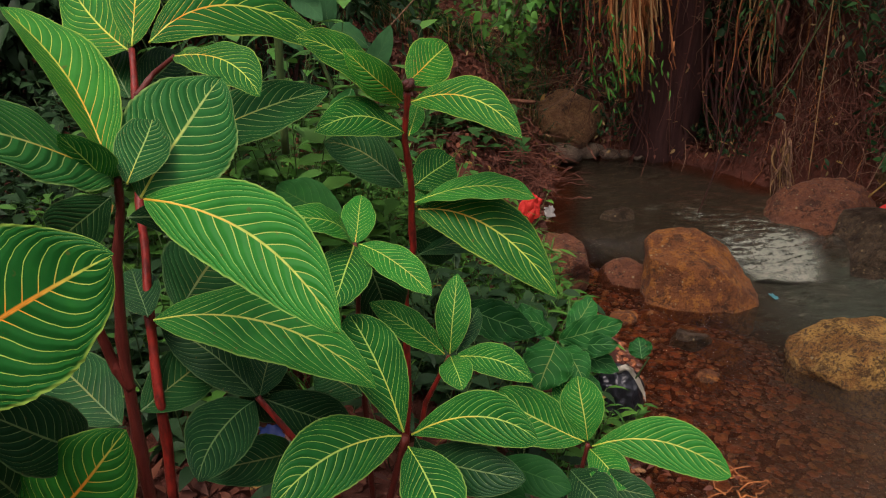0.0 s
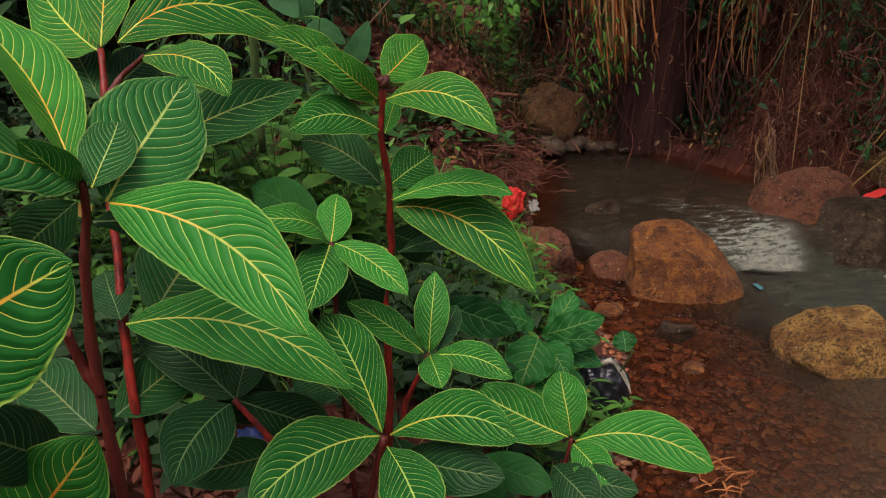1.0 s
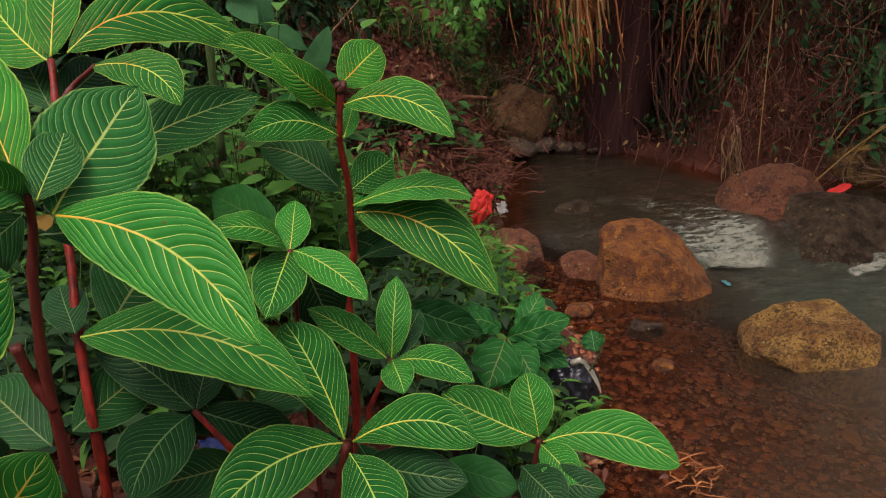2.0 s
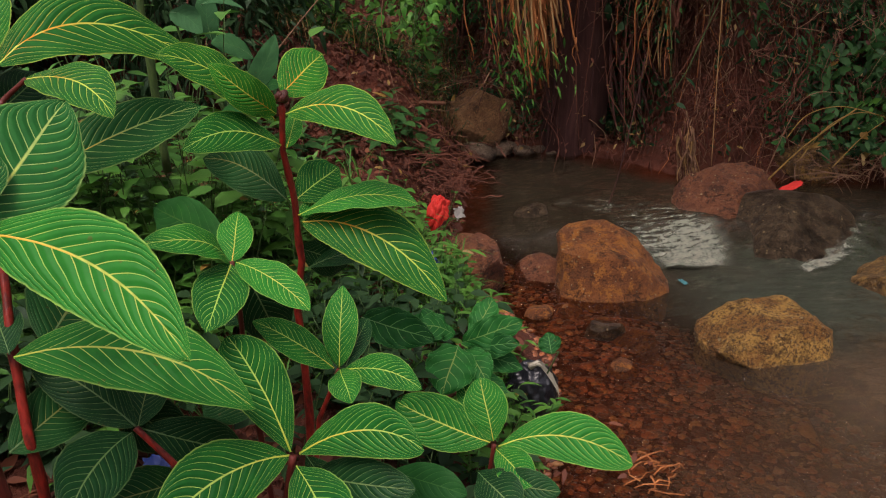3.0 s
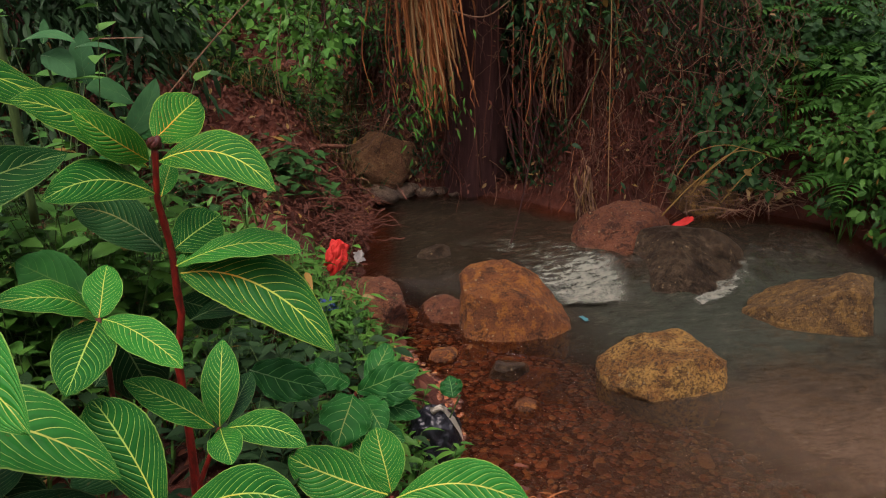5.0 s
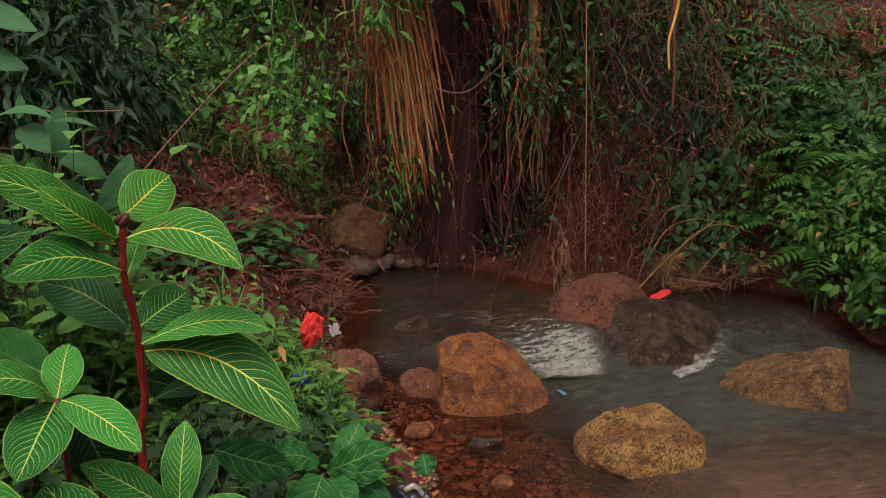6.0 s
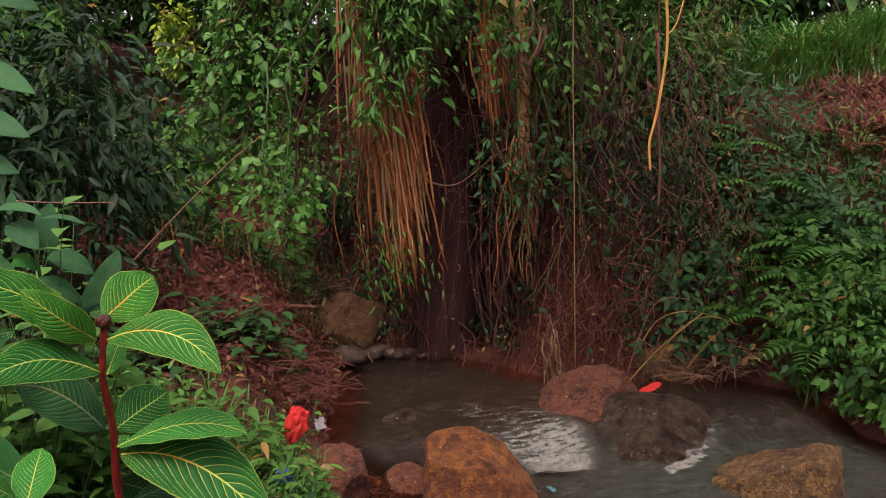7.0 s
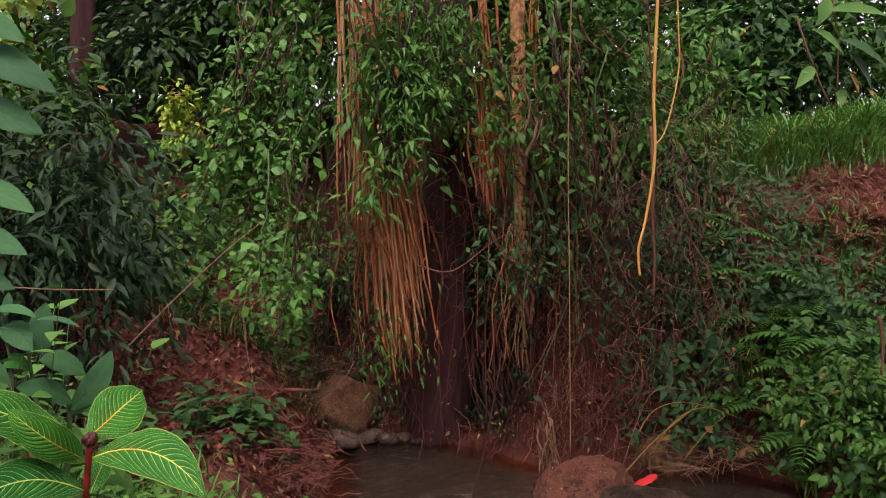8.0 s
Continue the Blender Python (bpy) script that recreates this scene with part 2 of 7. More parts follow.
M_TWIG = fibre("dry twig", (0.17, 0.085, 0.05), (0.29, 0.16, 0.09), (80, 80, 80), 0.8)
M_VINE = fibre("yellow vine", (0.50, 0.25, 0.040), (0.66, 0.38, 0.075), (90, 90, 15), 0.6)
M_GREEN = small_leaf("green foliage", (0.036, 0.130, 0.020), (0.092, 0.238, 0.034), 0.010, 0.5, 0.2)
M_BRIGHT = small_leaf("bright foliage", (0.048, 0.180, 0.026), (0.100, 0.270, 0.038), 0.02, 0.5, 0.25)
# Dark green leaf colour that also carries the shade of the banks.
M_DARKLEAF = small_leaf("dark shade-coloured foliage", (0.015, 0.044, 0.017), (0.029, 0.072, 0.024), 0.0, 0.5, 0.15)
# Base colour raised to imitate sunlight that does not reach these leaves.
M_YELLOW = small_leaf("sun-coloured yellow foliage", (0.36, 0.55, 0.05), (0.52, 0.64, 0.08), 0.04)
M_GRASS = small_leaf("grass", (0.085, 0.270, 0.040), (0.150, 0.360, 0.060), 0.05)
M_FERN_DRY = small_leaf("dead fern", (0.18, 0.055, 0.020), (0.095, 0.030, 0.014), 0.06, 0.7)
M_FERN_ORANGE = small_leaf("withered orange leaf", (0.50, 0.16, 0.035), (0.36, 0.10, 0.03), 0.05, 0.6)
# Darker copy of the green foliage, with the steep bank's shade mixed in.
M_MIDLEAF = small_leaf("shade-coloured foliage", (0.020, 0.075, 0.020), (0.046, 0.130, 0.030), 0.01, 0.5, 0.2)
M_CROWN = small_leaf("dark crown foliage", (0.060, 0.130, 0.055), (0.105, 0.200, 0.080), 0.0, 0.5, 0.3)
M_DRY = small_leaf("dry grass", (0.25, 0.15, 0.055), (0.38, 0.25, 0.10), 0.1, 0.8)


def water_skin():
    """Murky water: how cloudy it is follows the depth that the mesh stores."""
    n = Nodes("stream water")
    p = n.place()
    m = n.tree.nodes.new("ShaderNodeMapping")
    m.inputs["Scale"].default_value = (0.8, 1.9, 1.0)
    m.inputs["Rotation"].default_value = (0, 0, radians(14))
    n.link(p, m.inputs["Vector"])
    h = n.value("ADD", n.noise(4.5, 4, 0.6, vector=m.outputs[0]), n.value("MULTIPLY", n.noise(13.0, 5, 0.7, vector=m.outputs[0]), 0.6))
    bump = n.add("ShaderNodeBump", Strength=0.9, Distance=0.14)
    n.link(h, bump.inputs["Height"])
    course = n.tree.nodes.new("ShaderNodeSeparateXYZ")
    n.link(p, course.inputs[0])
    n.link(n.value("ADD", 0.30, n.value("MULTIPLY", n.step(course.outputs[1], 4.7, 3.9), 0.70)), bump.inputs["Strength"])
    att = n.tree.nodes.new("ShaderNodeAttribute")
    att.attribute_name = "depth"
    cloud = n.value("ADD", n.value("ADD", 0.04, n.step(att.outputs["Fac"], 0.020, 0.22)), n.value("MULTIPLY", n.value("SUBTRACT", n.noise(2.2, 4, vector=p), 0.5), 0.35), True)
    clear = n.tree.nodes.new("ShaderNodeBsdfTransparent")
    clear.inputs[0].default_value = (0.88, 0.68, 0.50, 1)
    mud = n.tree.nodes.new("ShaderNodeBsdfDiffuse")
    flow = n.tree.nodes.new("ShaderNodeSeparateXYZ")
    n.link(p, flow.inputs[0])
    silt = n.value("ADD", n.step(flow.outputs[1], 3.4, 2.0), n.value("SUBTRACT", n.noise(1.6, 4, vector=p), 0.5), True)
    c = n.mix(silt, (0.026, 0.020, 0.012), (0.112, 0.071, 0.043))
    gap = n.value("ABSOLUTE", n.value("SUBTRACT", flow.outputs[1], n.value("ADD", 3.62, n.value("SUBTRACT", n.noise(2.4, 3, vector=p), 0.5))))
    churn = n.value("MULTIPLY", n.step(gap, 0.75, 0.15), n.step(flow.outputs[0], 1.45, 2.0))
    c = n.mix(n.value("MULTIPLY", churn, 0.7), c, (0.042, 0.054, 0.038))
    # Mottling that paints the lights and darks of ripples into the mud colour.
    swirl = n.value("ADD", n.noise(9.0, 5, 0.7, vector=m.outputs[0]), n.value("MULTIPLY", n.noise(34.0, 4, 0.7, vector=m.outputs[0]), 0.5))
    c = n.mix(n.value("MULTIPLY", n.step(swirl, 0.80, 0.60), 0.45), c, (0.020, 0.015, 0.010))
    c = n.mix(n.value("MULTIPLY", n.step(swirl, 0.80, 1.02), 0.45), c, (0.150, 0.125, 0.090))
    # Pale streaks: some froth, mostly sky glints on ripples painted into the colour.
    fleck_glint = n.tree.nodes.new("ShaderNodeMapping")
    fleck_glint.inputs["Scale"].default_value = (9.0, 24.0, 1.0)
    fleck_glint.inputs["Rotation"].default_value = (0, 0, radians(20))
    n.link(p, fleck_glint.inputs["Vector"])
    froth = n.value("MULTIPLY", n.step(n.noise(1.0, 6, 0.75, vector=fleck_glint.outputs[0]), 0.58, 0.80), n.step(n.noise(1.6, 3, vector=p), 0.48, 0.66))
    c = n.mix(n.value("MULTIPLY", froth, 0.35), c, (0.36, 0.35, 0.29))
    n.link(c, mud.inputs[0])
    body = n.tree.nodes.new("ShaderNodeMixShader")
    n.link(n.value("MULTIPLY", cloud, 0.93), body.inputs[0])
    n.link(clear.outputs[0], body.inputs[1])
    n.link(mud.outputs[0], body.inputs[2])
    gloss = n.tree.nodes.new("ShaderNodeBsdfGlossy")
    gloss.inputs["Roughness"].default_value = 0.06
    n.link(bump.outputs[0], gloss.inputs["Normal"])
    fres = n.add("ShaderNodeFresnel", IOR=1.33)
    n.link(bump.outputs[0], fres.inputs["Normal"])
    top = n.tree.nodes.new("ShaderNodeMixShader")
    n.link(fres.outputs[0], top.inputs[0])
    n.link(body.outputs[0], top.inputs[1])
    n.link(gloss.outputs[0], top.inputs[2])
    n.link(top.outputs[0], n.out.inputs[0])
    return n.mat


def foam_skin():
    """Broken water: thin ripples of froth upstream, closing to white where it plunges."""
    n = Nodes("white water")
    uv = n.tree.nodes.new("ShaderNodeUVMap")
    sep = n.tree.nodes.new("ShaderNodeSeparateXYZ")
    n.link(uv.outputs[0], sep.inputs[0])
    m = n.tree.nodes.new("ShaderNodeMapping")
    m.inputs["Scale"].default_value = (9.0, 38.0, 1.0)
    m.inputs["Rotation"].default_value = (0, 0, radians(-8))
    n.link(n.place(), m.inputs["Vector"])
    bands, grain = n.noise(1.0, 4, 0.6, vector=m.outputs[0]), n.noise(26.0, 6, 0.75, vector=n.place())
    far = n.value("MULTIPLY", n.value("ABSOLUTE", n.value("SUBTRACT", sep.outputs[1], 0.5)), 2.0)
    edge = n.value("SUBTRACT", 1.0, n.step(n.value("ADD", far, n.value("MULTIPLY", n.value("SUBTRACT", grain, 0.5), 0.9)), 0.55, 1.0))
    fill = n.step(sep.outputs[0], 0.34, 0.92)
    ends = n.value("MULTIPLY", n.step(sep.outputs[0], 0.0, 0.25), n.step(n.value("ADD", sep.outputs[0], n.value("MULTIPLY", grain, 0.06)), 1.03, 0.98))
    froth = n.value("ADD", n.value("MULTIPLY", bands, 0.75), n.value("MULTIPLY", grain, 0.35))
    a = n.step(n.value("ADD", froth, n.value("MULTIPLY", fill, 0.30)), 0.55, 0.78)
    tone = n.mix(n.step(froth, 0.45, 0.66), (0.075, 0.09, 0.064), (0.235, 0.25, 0.19))
    n.colour(n.mix(n.value("MULTIPLY", fill, n.step(grain, 0.42, 0.62)), tone, (0.31, 0.30, 0.235)))
    n.rough(0.5)
    n.bump(n.value("ADD", bands, n.value("MULTIPLY", grain, 0.5)), 0.8, 0.03)
    n.link(n.value("MULTIPLY", n.value("MULTIPLY", a, 0.78), n.value("MULTIPLY", edge, ends)), n.bsdf.inputs["Alpha"])
    return n.mat


M_WATER, M_FOAM = water_skin(), foam_skin()


def plain(name, c, rough, bump=40.0, amount=0.3, metal=0.0):
    n = Nodes(name)
    k = n.mix(n.noise(bump * 0.4, vector=n.place()), c, tuple(0.7 * x for x in c))
    n.colour(k)
    n.rough(rough)
    n.bsdf.inputs["Metallic"].default_value = metal
    n.bump(n.noise(bump, 4, vector=n.place()), amount, 0.01)
    return n.mat


M_BAG = plain("black plastic", (0.012, 0.013, 0.018), 0.28, 30.0, 0.8)
M_PALE = plain("pale scrap", (0.46, 0.42, 0.34), 0.6)
M_RED = plain("red plastic", (0.56, 0.018, 0.009), 0.75)
M_BLUE = plain("blue plastic", (0.035, 0.085, 0.36), 0.4)
M_GREY = plain("grey wrapper", (0.30, 0.28, 0.25), 0.5)
M_TEAL = plain("teal scrap", (0.05, 0.20, 0.23), 0.4)


# ---- building helpers ----
def thing(name, at, label, category, group="", kind=""):
    ob = new(name)
    ob.location = at
    return tagged(ob, label, category, group, kind)


def link_mesh(name, me, material, parent=None, label=""):
    me.materials.append(material)
    ob = new(name, me)
    if parent is not None:
        ob.parent = parent
        where = Vector(parent.location) + (Vector(parent.parent.location) if parent.parent and parent.type == "EMPTY" else Vector())
        if parent.type == "EMPTY":
            ob.matrix_parent_inverse = Matrix.Translation(-where)
    return tagged(ob, label)


def mesh(name, verts, faces, smooth=True):
    me = bpy.data.meshes.new(name)
    me.from_pydata(verts, [], faces)
    if smooth:
        me.polygons.foreach_set("use_smooth", [True] * len(me.polygons))
    me.update()
    return me


def part(name, bm, material, parent, label="", smooth=True):
    me = bpy.data.meshes.new(name)
    bm.to_mesh(me)
    bm.free()
    if smooth:
        me.polygons.foreach_set("use_smooth", [True] * len(me.polygons))
    return link_mesh(name, me, material, parent, label)


class Pile:
    """Gathers vertices and faces of many small pieces for one mesh."""
    def __init__(self):
        self.v, self.f = [], []

    def tube(self, pts, r0, r1, sides=6, swell=None):
        pts = [Vector(p) for p in pts]
        n, base = len(pts), len(self.v)
        side = None
        for i, p in enumerate(pts):
            d = (pts[min(i + 1, n - 1)] - pts[max(i - 1, 0)]).normalized()
            if side is None:
                side = d.orthogonal().normalized()
            side = (side - d * side.dot(d)).normalized()
            up = d.cross(side)
            r = (r0 + (r1 - r0) * i / (n - 1)) * (swell[i] if swell else 1)
            for k in range(sides):
                a = 2 * math.pi * k / sides
                self.v.append(tuple(p + (side * math.cos(a) + up * math.sin(a)) * r))
        for i in range(n - 1):
            for k in range(sides):
                a, b = base + i * sides + k, base + i * sides + (k + 1) % sides
                self.f.append((a, b, b + sides, a + sides))
        self.f.append(tuple(base + k for k in reversed(range(sides))))
        self.f.append(tuple(base + (n - 1) * sides + k for k in range(sides)))

    def blade(self, at, way, up, length, width, droop=0.15):
        """A small folded, drooping leaf."""
        at, way, up = Vector(at), Vector(way).normalized(), Vector(up)
        side = way.cross(up)
        side = side.normalized() if side.length > 1e-4 else way.orthogonal().normalized()
        up = side.cross(way)
        b = len(self.v)
        self.v.append(tuple(at))
        for u, half, fold in ((0.2, 0.36, 0.05), (0.45, 0.5, 0.06), (0.74, 0.30, 0.03)):
            c = at + way * (u * length) - up * (droop * length * u * u)
            lift = up * (fold * length)
            self.v += [tuple(c + side * (half * width) + lift), tuple(c), tuple(c - side * (half * width) + lift)]
        self.v.append(tuple(at + way * length - up * (droop * length * 1.15)))
        for f in ((0, 2, 1), (0, 3, 2), (1, 2, 5, 4), (2, 3, 6, 5), (4, 5, 8, 7), (5, 6, 9, 8), (7, 8, 10), (8, 9, 10)):
            self.f.append(tuple(b + i for i in f))

    def ribbon(self, pts, width, up=(0, 0, 1)):
        """A strap leaf that narrows to its tip."""
        pts = [Vector(p) for p in pts]
        n, b = len(pts), len(self.v)
        for i, p in enumerate(pts):
            d = (pts[min(i + 1, n - 1)] - pts[max(i - 1, 0)]).normalized()
            side = d.cross(Vector(up))
            side = side.normalized() if side.length > 1e-3 else d.orthogonal().normalized()
            w = width * 0.5 * (1 - (i / (n - 1)) ** 2) + 0.0004
            self.v += [tuple(p + side * w), tuple(p - side * w)]
        for i in range(n - 1):
            self.f.append((b + 2 * i, b + 2 * i + 1, b + 2 * i + 3, b + 2 * i + 2))

    def make(self, name, material, parent=None, label=""):
        return link_mesh(name, mesh(name, self.v, self.f), material, parent, label)


def ramp(x, lo, hi):
    t = np.clip((x - lo) / (hi - lo), 0, 1)
    return t * t * (3 - 2 * t)


def curve(a, b, sag, n=8, wob=0.0, rnd=random):
    """Points from a to b that hang by sag and wander by wob."""
    a, b = Vector(a), Vector(b)
    return [a.lerp(b, i / (n - 1)) + Vector((rnd.uniform(-wob, wob), rnd.uniform(-wob, wob), -sag * 4 * (i / (n - 1)) * (1 - i / (n - 1)))) for i in range(n)]


# ---- ground, stream ----
SHORE = np.array([
    (-0.9, -8.0), (-0.1, -4.0), (0.25, -1.6), (0.38, 0.0), (0.42, 0.8), (0.55, 1.6), (0.70, 2.3), (0.83, 2.8), (0.86, 3.2), (0.72, 3.7), (0.56, 4.1), (0.58, 4.6),
    (0.68, 5.2), (0.78, 5.8), (0.80, 6.2), (1.05, 6.17), (1.5, 6.1), (1.85, 5.72), (2.1, 5.32), (2.5, 5.15), (3.0, 5.02),
    (3.35, 4.87), (3.62, 4.5), (3.75, 4.1), (3.8, 3.5), (3.8, 2.5), (3.75, 1.0), (3.95, -0.6), (3.6, -2.6), (3.1, -5.0), (2.2, -8.0)])


def shore_distance(x, y):
    """Metres from the shore line, negative in the stream."""
    best, inside = np.full(x.shape, 1e9), np.zeros(x.shape, bool)
    for (ax, ay), (bx, by) in zip(SHORE, np.roll(SHORE, -1, 0)):
        dx, dy = bx - ax, by - ay
        t = np.clip(((x - ax) * dx + (y - ay) * dy) / (dx * dx + dy * dy), 0, 1)
        best = np.minimum(best, np.hypot(x - ax - t * dx, y - ay - t * dy))
        cross = (ay > y) != (by > y)
        inside ^= cross & (x < (bx - ax) * (y - ay) / (by - ay + 1e-12) + ax)
    return np.where(inside, -best, best)


def water_level(x, y):
    return 0.13 * ramp(y + 0.12 * np.sin(3 * x), 3.98, 4.36)


def ripple(x, y, f, seed):
    a = 0.0
    for k in range(4):
        q = f * 1.9 ** k
        a = a + np.sin(x * q + seed * 1.7 + k * 2.1 + 1.3 * np.sin(y * q * 0.8 + k + seed)) * np.cos(y * q * 0.9 + seed + k * 0.7) / 1.7 ** k
    return a


def ground_height(x, y):
    d = shore_distance(x, y)
    level = water_level(x, y)
    far = ramp(y - 0.8 * ramp(x, 0.9, 0.3), 4.7, 5.6)
    right = ramp(x, 3.0, 3.7) * ramp(y, 1.0, 3.0)
    left = ramp(x, 1.45, 0.8) * far
    cliff = np.maximum(far * (1 - left), right)
    o = np.maximum(d, 0)
    near = 0.42 * ramp(o, 0.0, 0.55) + 0.06 * o
    near = np.minimum(near, 1.0)
    steep = 1.45 * ramp(o, 0.0, 0.75) + 0.75 * o
    steep_right = np.minimum(0.25 * ramp(o, 0.0, 0.3) + 1.6 * o, np.interp(y, [3.0, 4.2, 4.9, 5.4, 5.75, 5.95, 6.4, 9.0], [0.35, 0.40, 0.75, 1.15, 1.80, 2.17, 2.25, 2.5]) + 0.1 * (x - 4.0))
    mix = ramp(x, 2.4, 3.3)
    wall = steep * (1 - mix) + steep_right * mix
    slope = 0.12 * ramp(o, 0.0, 0.3) + 0.50 * o
    bank = near * (1 - far) * (1 - right) + far * left * slope + cliff * wall
    cave = np.exp(-((x - 1.95) / 0.26) ** 2 - ((y - 6.1) / 0.5) ** 2)
    bank = bank * (1 - 0.92 * cave)
    cap = 3.0 + 0.05 * o
    bank = np.where(bank > cap - 0.5, cap - 0.5 + 0.5 * np.tanh((bank - cap + 0.5) / 0.5), bank)
    deep = np.maximum(-d, 0)
    shallow = ramp(x + 0.35 * (y - 2.3), 3.1, 1.6) * ramp(y, 4.45, 4.0)
    bed = -(0.02 + 0.30 * ramp(deep, 0.0, 0.45)) * (1 - shallow) - shallow * (0.025 + 0.075 * ramp(deep, 0.0, 0.9))
    rough = 0.035 * ripple(x, y, 2.6, 1.0) + 0.028 * ripple(x, y, 9.0, 2.0)
    return level + np.where(d > 0, bank + rough * (0.4 + np.minimum(o, 0.8)), bed + 0.10 * rough)


def grid_coords(lo, hi, step, reach):
    inner = np.arange(lo, hi, step)
    out = np.array([0.4, 1.0, 2.0, 4.0, 8.0, 16.0, 40.0, 100.0, reach])
    return np.concatenate([lo - out[::-1], inner, hi + out])


def build_ground():
    xs, ys = grid_coords(-3.0, 7.0, 0.055, 400.0), grid_coords(-1.5, 9.0, 0.055, 400.0)
    gx, gy = np.meshgrid(xs, ys)
    gz = ground_height(np.clip(gx, -12, 16), np.clip(gy, -8, 18))
    nx, ny = len(xs), len(ys)
    i = np.arange(nx * ny).reshape(ny, nx)
    faces = np.stack([i[:-1, :-1], i[:-1, 1:], i[1:, 1:], i[1:, :-1]], -1).reshape(-1, 4)
    me = mesh("ground", np.stack([gx, gy, gz], -1).reshape(-1, 3).tolist(), faces.tolist())
    return tagged(link_mesh("ground", me, M_GROUND), "red-brown earth banks and stream bed", "ground", kind="structure")


def build_water():
    xs, ys = np.arange(-1.2, 4.1, 0.045), np.arange(-8.0, 6.5, 0.045)
    gx, gy = np.meshgrid(xs, ys)
    level = water_level(gx, gy)
    race = ramp(np.abs(gy - 4.2), 0.5, 0.1)
    gz = level + race * 0.014 * ripple(gx, gy, 9, 4) + 0.003 * ripple(gx, gy, 7, 6)
    depth = level - ground_height(gx, gy)
    keep = depth > -0.12
    nx = len(xs)
    i = np.arange(gx.size).reshape(gx.shape)
    quad = np.stack([i[:-1, :-1], i[:-1, 1:], i[1:, 1:], i[1:, :-1]], -1).reshape(-1, 4)
    quad = quad[keep.reshape(-1)[quad].any(1)]
    used = np.unique(quad)
    back = np.zeros(gx.size, int)
    back[used] = np.arange(len(used))
    me = mesh("water", np.stack([gx, gy, gz], -1).reshape(-1, 3)[used].tolist(), back[quad].tolist())
    att = me.attributes.new("depth", "FLOAT", "POINT")
    att.data.foreach_set("value", np.clip(depth.reshape(-1)[used], 0, 1))
    return tagged(link_mesh("water", me, M_WATER), "murky greenish-brown stream water, clear over the gravel", "water", kind="structure")


def height(x, y):
    return float(ground_height(np.array([x]), np.array([y]))[0])


build_ground()
build_water()


def white_water(line, widths, label):
    """A foaming tongue of water along a line of (x, y)."""
    n, m = 90, 30
    v, f, uvs = [], [], []
    pts = [Vector((x, y, 0)) for x, y in line]
    for i in range(n):
        t = i / (n - 1) * (len(pts) - 1)
        k = min(int(t), len(pts) - 2)
        p = pts[k].lerp(pts[k + 1], t - k)
        d = (pts[k + 1] - pts[k]).normalized()
        w = widths[k] + (widths[k + 1] - widths[k]) * (t - k)
        for j in range(m):
            q = p + Vector((-d.y, d.x, 0)) * w * (j / (m - 1) - 0.5)
            z = float(water_level(np.array([q.x]), np.array([q.y]))[0])
            v.append((q.x, q.y, z + 0.020 + 0.016 * noise.noise((q.x * 5, q.y * 22, 3)) + 0.010 * noise.noise((q.x * 16, q.y * 44, 1)) + 0.006 * noise.noise((q.x * 60, q.y * 60, 2))))
            uvs.append((i / (n - 1), j / (m - 1)))
    for i in range(n - 1):
        for j in range(m - 1):
            f.append((i * m + j, i * m + j + 1, (i + 1) * m + j + 1, (i + 1) * m + j))
    me = mesh("white_water", v, f)
    layer = me.uv_layers.new(name="UVMap")
    for loop in me.loops:
        layer.data[loop.index].uv = uvs[loop.vertex_index]
    tagged(link_mesh("white_water", me, M_FOAM), label, "white water", kind="stuff")


white_water([(1.22, 4.93), (1.48, 4.68), (1.72, 4.44), (1.82, 4.20), (1.80, 3.96)], [0.18, 0.40, 0.62, 0.56, 0.40], "white foaming water rushing between the boulders")
white_water([(2.98, 4.42), (2.86, 4.21), (2.70, 4.06), (2.50, 3.93), (2.32, 3.85)], [0.05, 0.10, 0.14, 0.13, 0.08], "thin white water sliding past the dark boulder")


# ---- boulders ----
def boulder(name, at, size, turn, seed, cuts, material, label, category="boulder", detail=6, rough=0.10, extra=11, least=0.74, square=2.0):
    """A rounded stone, flattened against the planes in cuts: (direction, distance from the middle)."""
    rnd = random.Random(seed)
    bm = bmesh.new()
    bmesh.ops.create_icosphere(bm, subdivisions=detail, radius=1.0)
    planes = [(Vector(d).normalized(), k) for d, k in cuts]
    planes += [(Vector((rnd.gauss(0, 1), rnd.gauss(0, 1), rnd.gauss(0, 0.7))).normalized(), rnd.uniform(least, 0.94)) for _ in range(extra)]
    off = Vector((seed * 3.1, seed * 1.7, seed * 0.9))
    for v in bm.verts:
        p = v.co.copy()
        p /= (abs(p.x) ** square + abs(p.y) ** square + abs(p.z) ** square) ** (1 / square)
        for d, k in planes:
            over = p.dot(d) - k
            if over > 0:
                p -= d * over * 0.97
        p *= 1 + rough * noise.fractal(p * 1.6 + off, 1.0, 2.0, 4) + rough * 0.22 * noise.fractal(p * 7 + off, 1.0, 2.0, 3)
        p += p.normalized() * rough * (0.16 * noise.noise(p * 9 + off) + 0.10 * noise.noise(p * 21 + off))
        v.co = p
    bm.transform(Matrix.LocRotScale(at, Euler([radians(a) for a in turn]), size))
    me = bpy.data.meshes.new(name)
    bm.to_mesh(me)
    bm.free()
    me.polygons.foreach_set("use_smooth", [True] * len(me.polygons))
    return tagged(link_mesh(name, me, material), label, category)


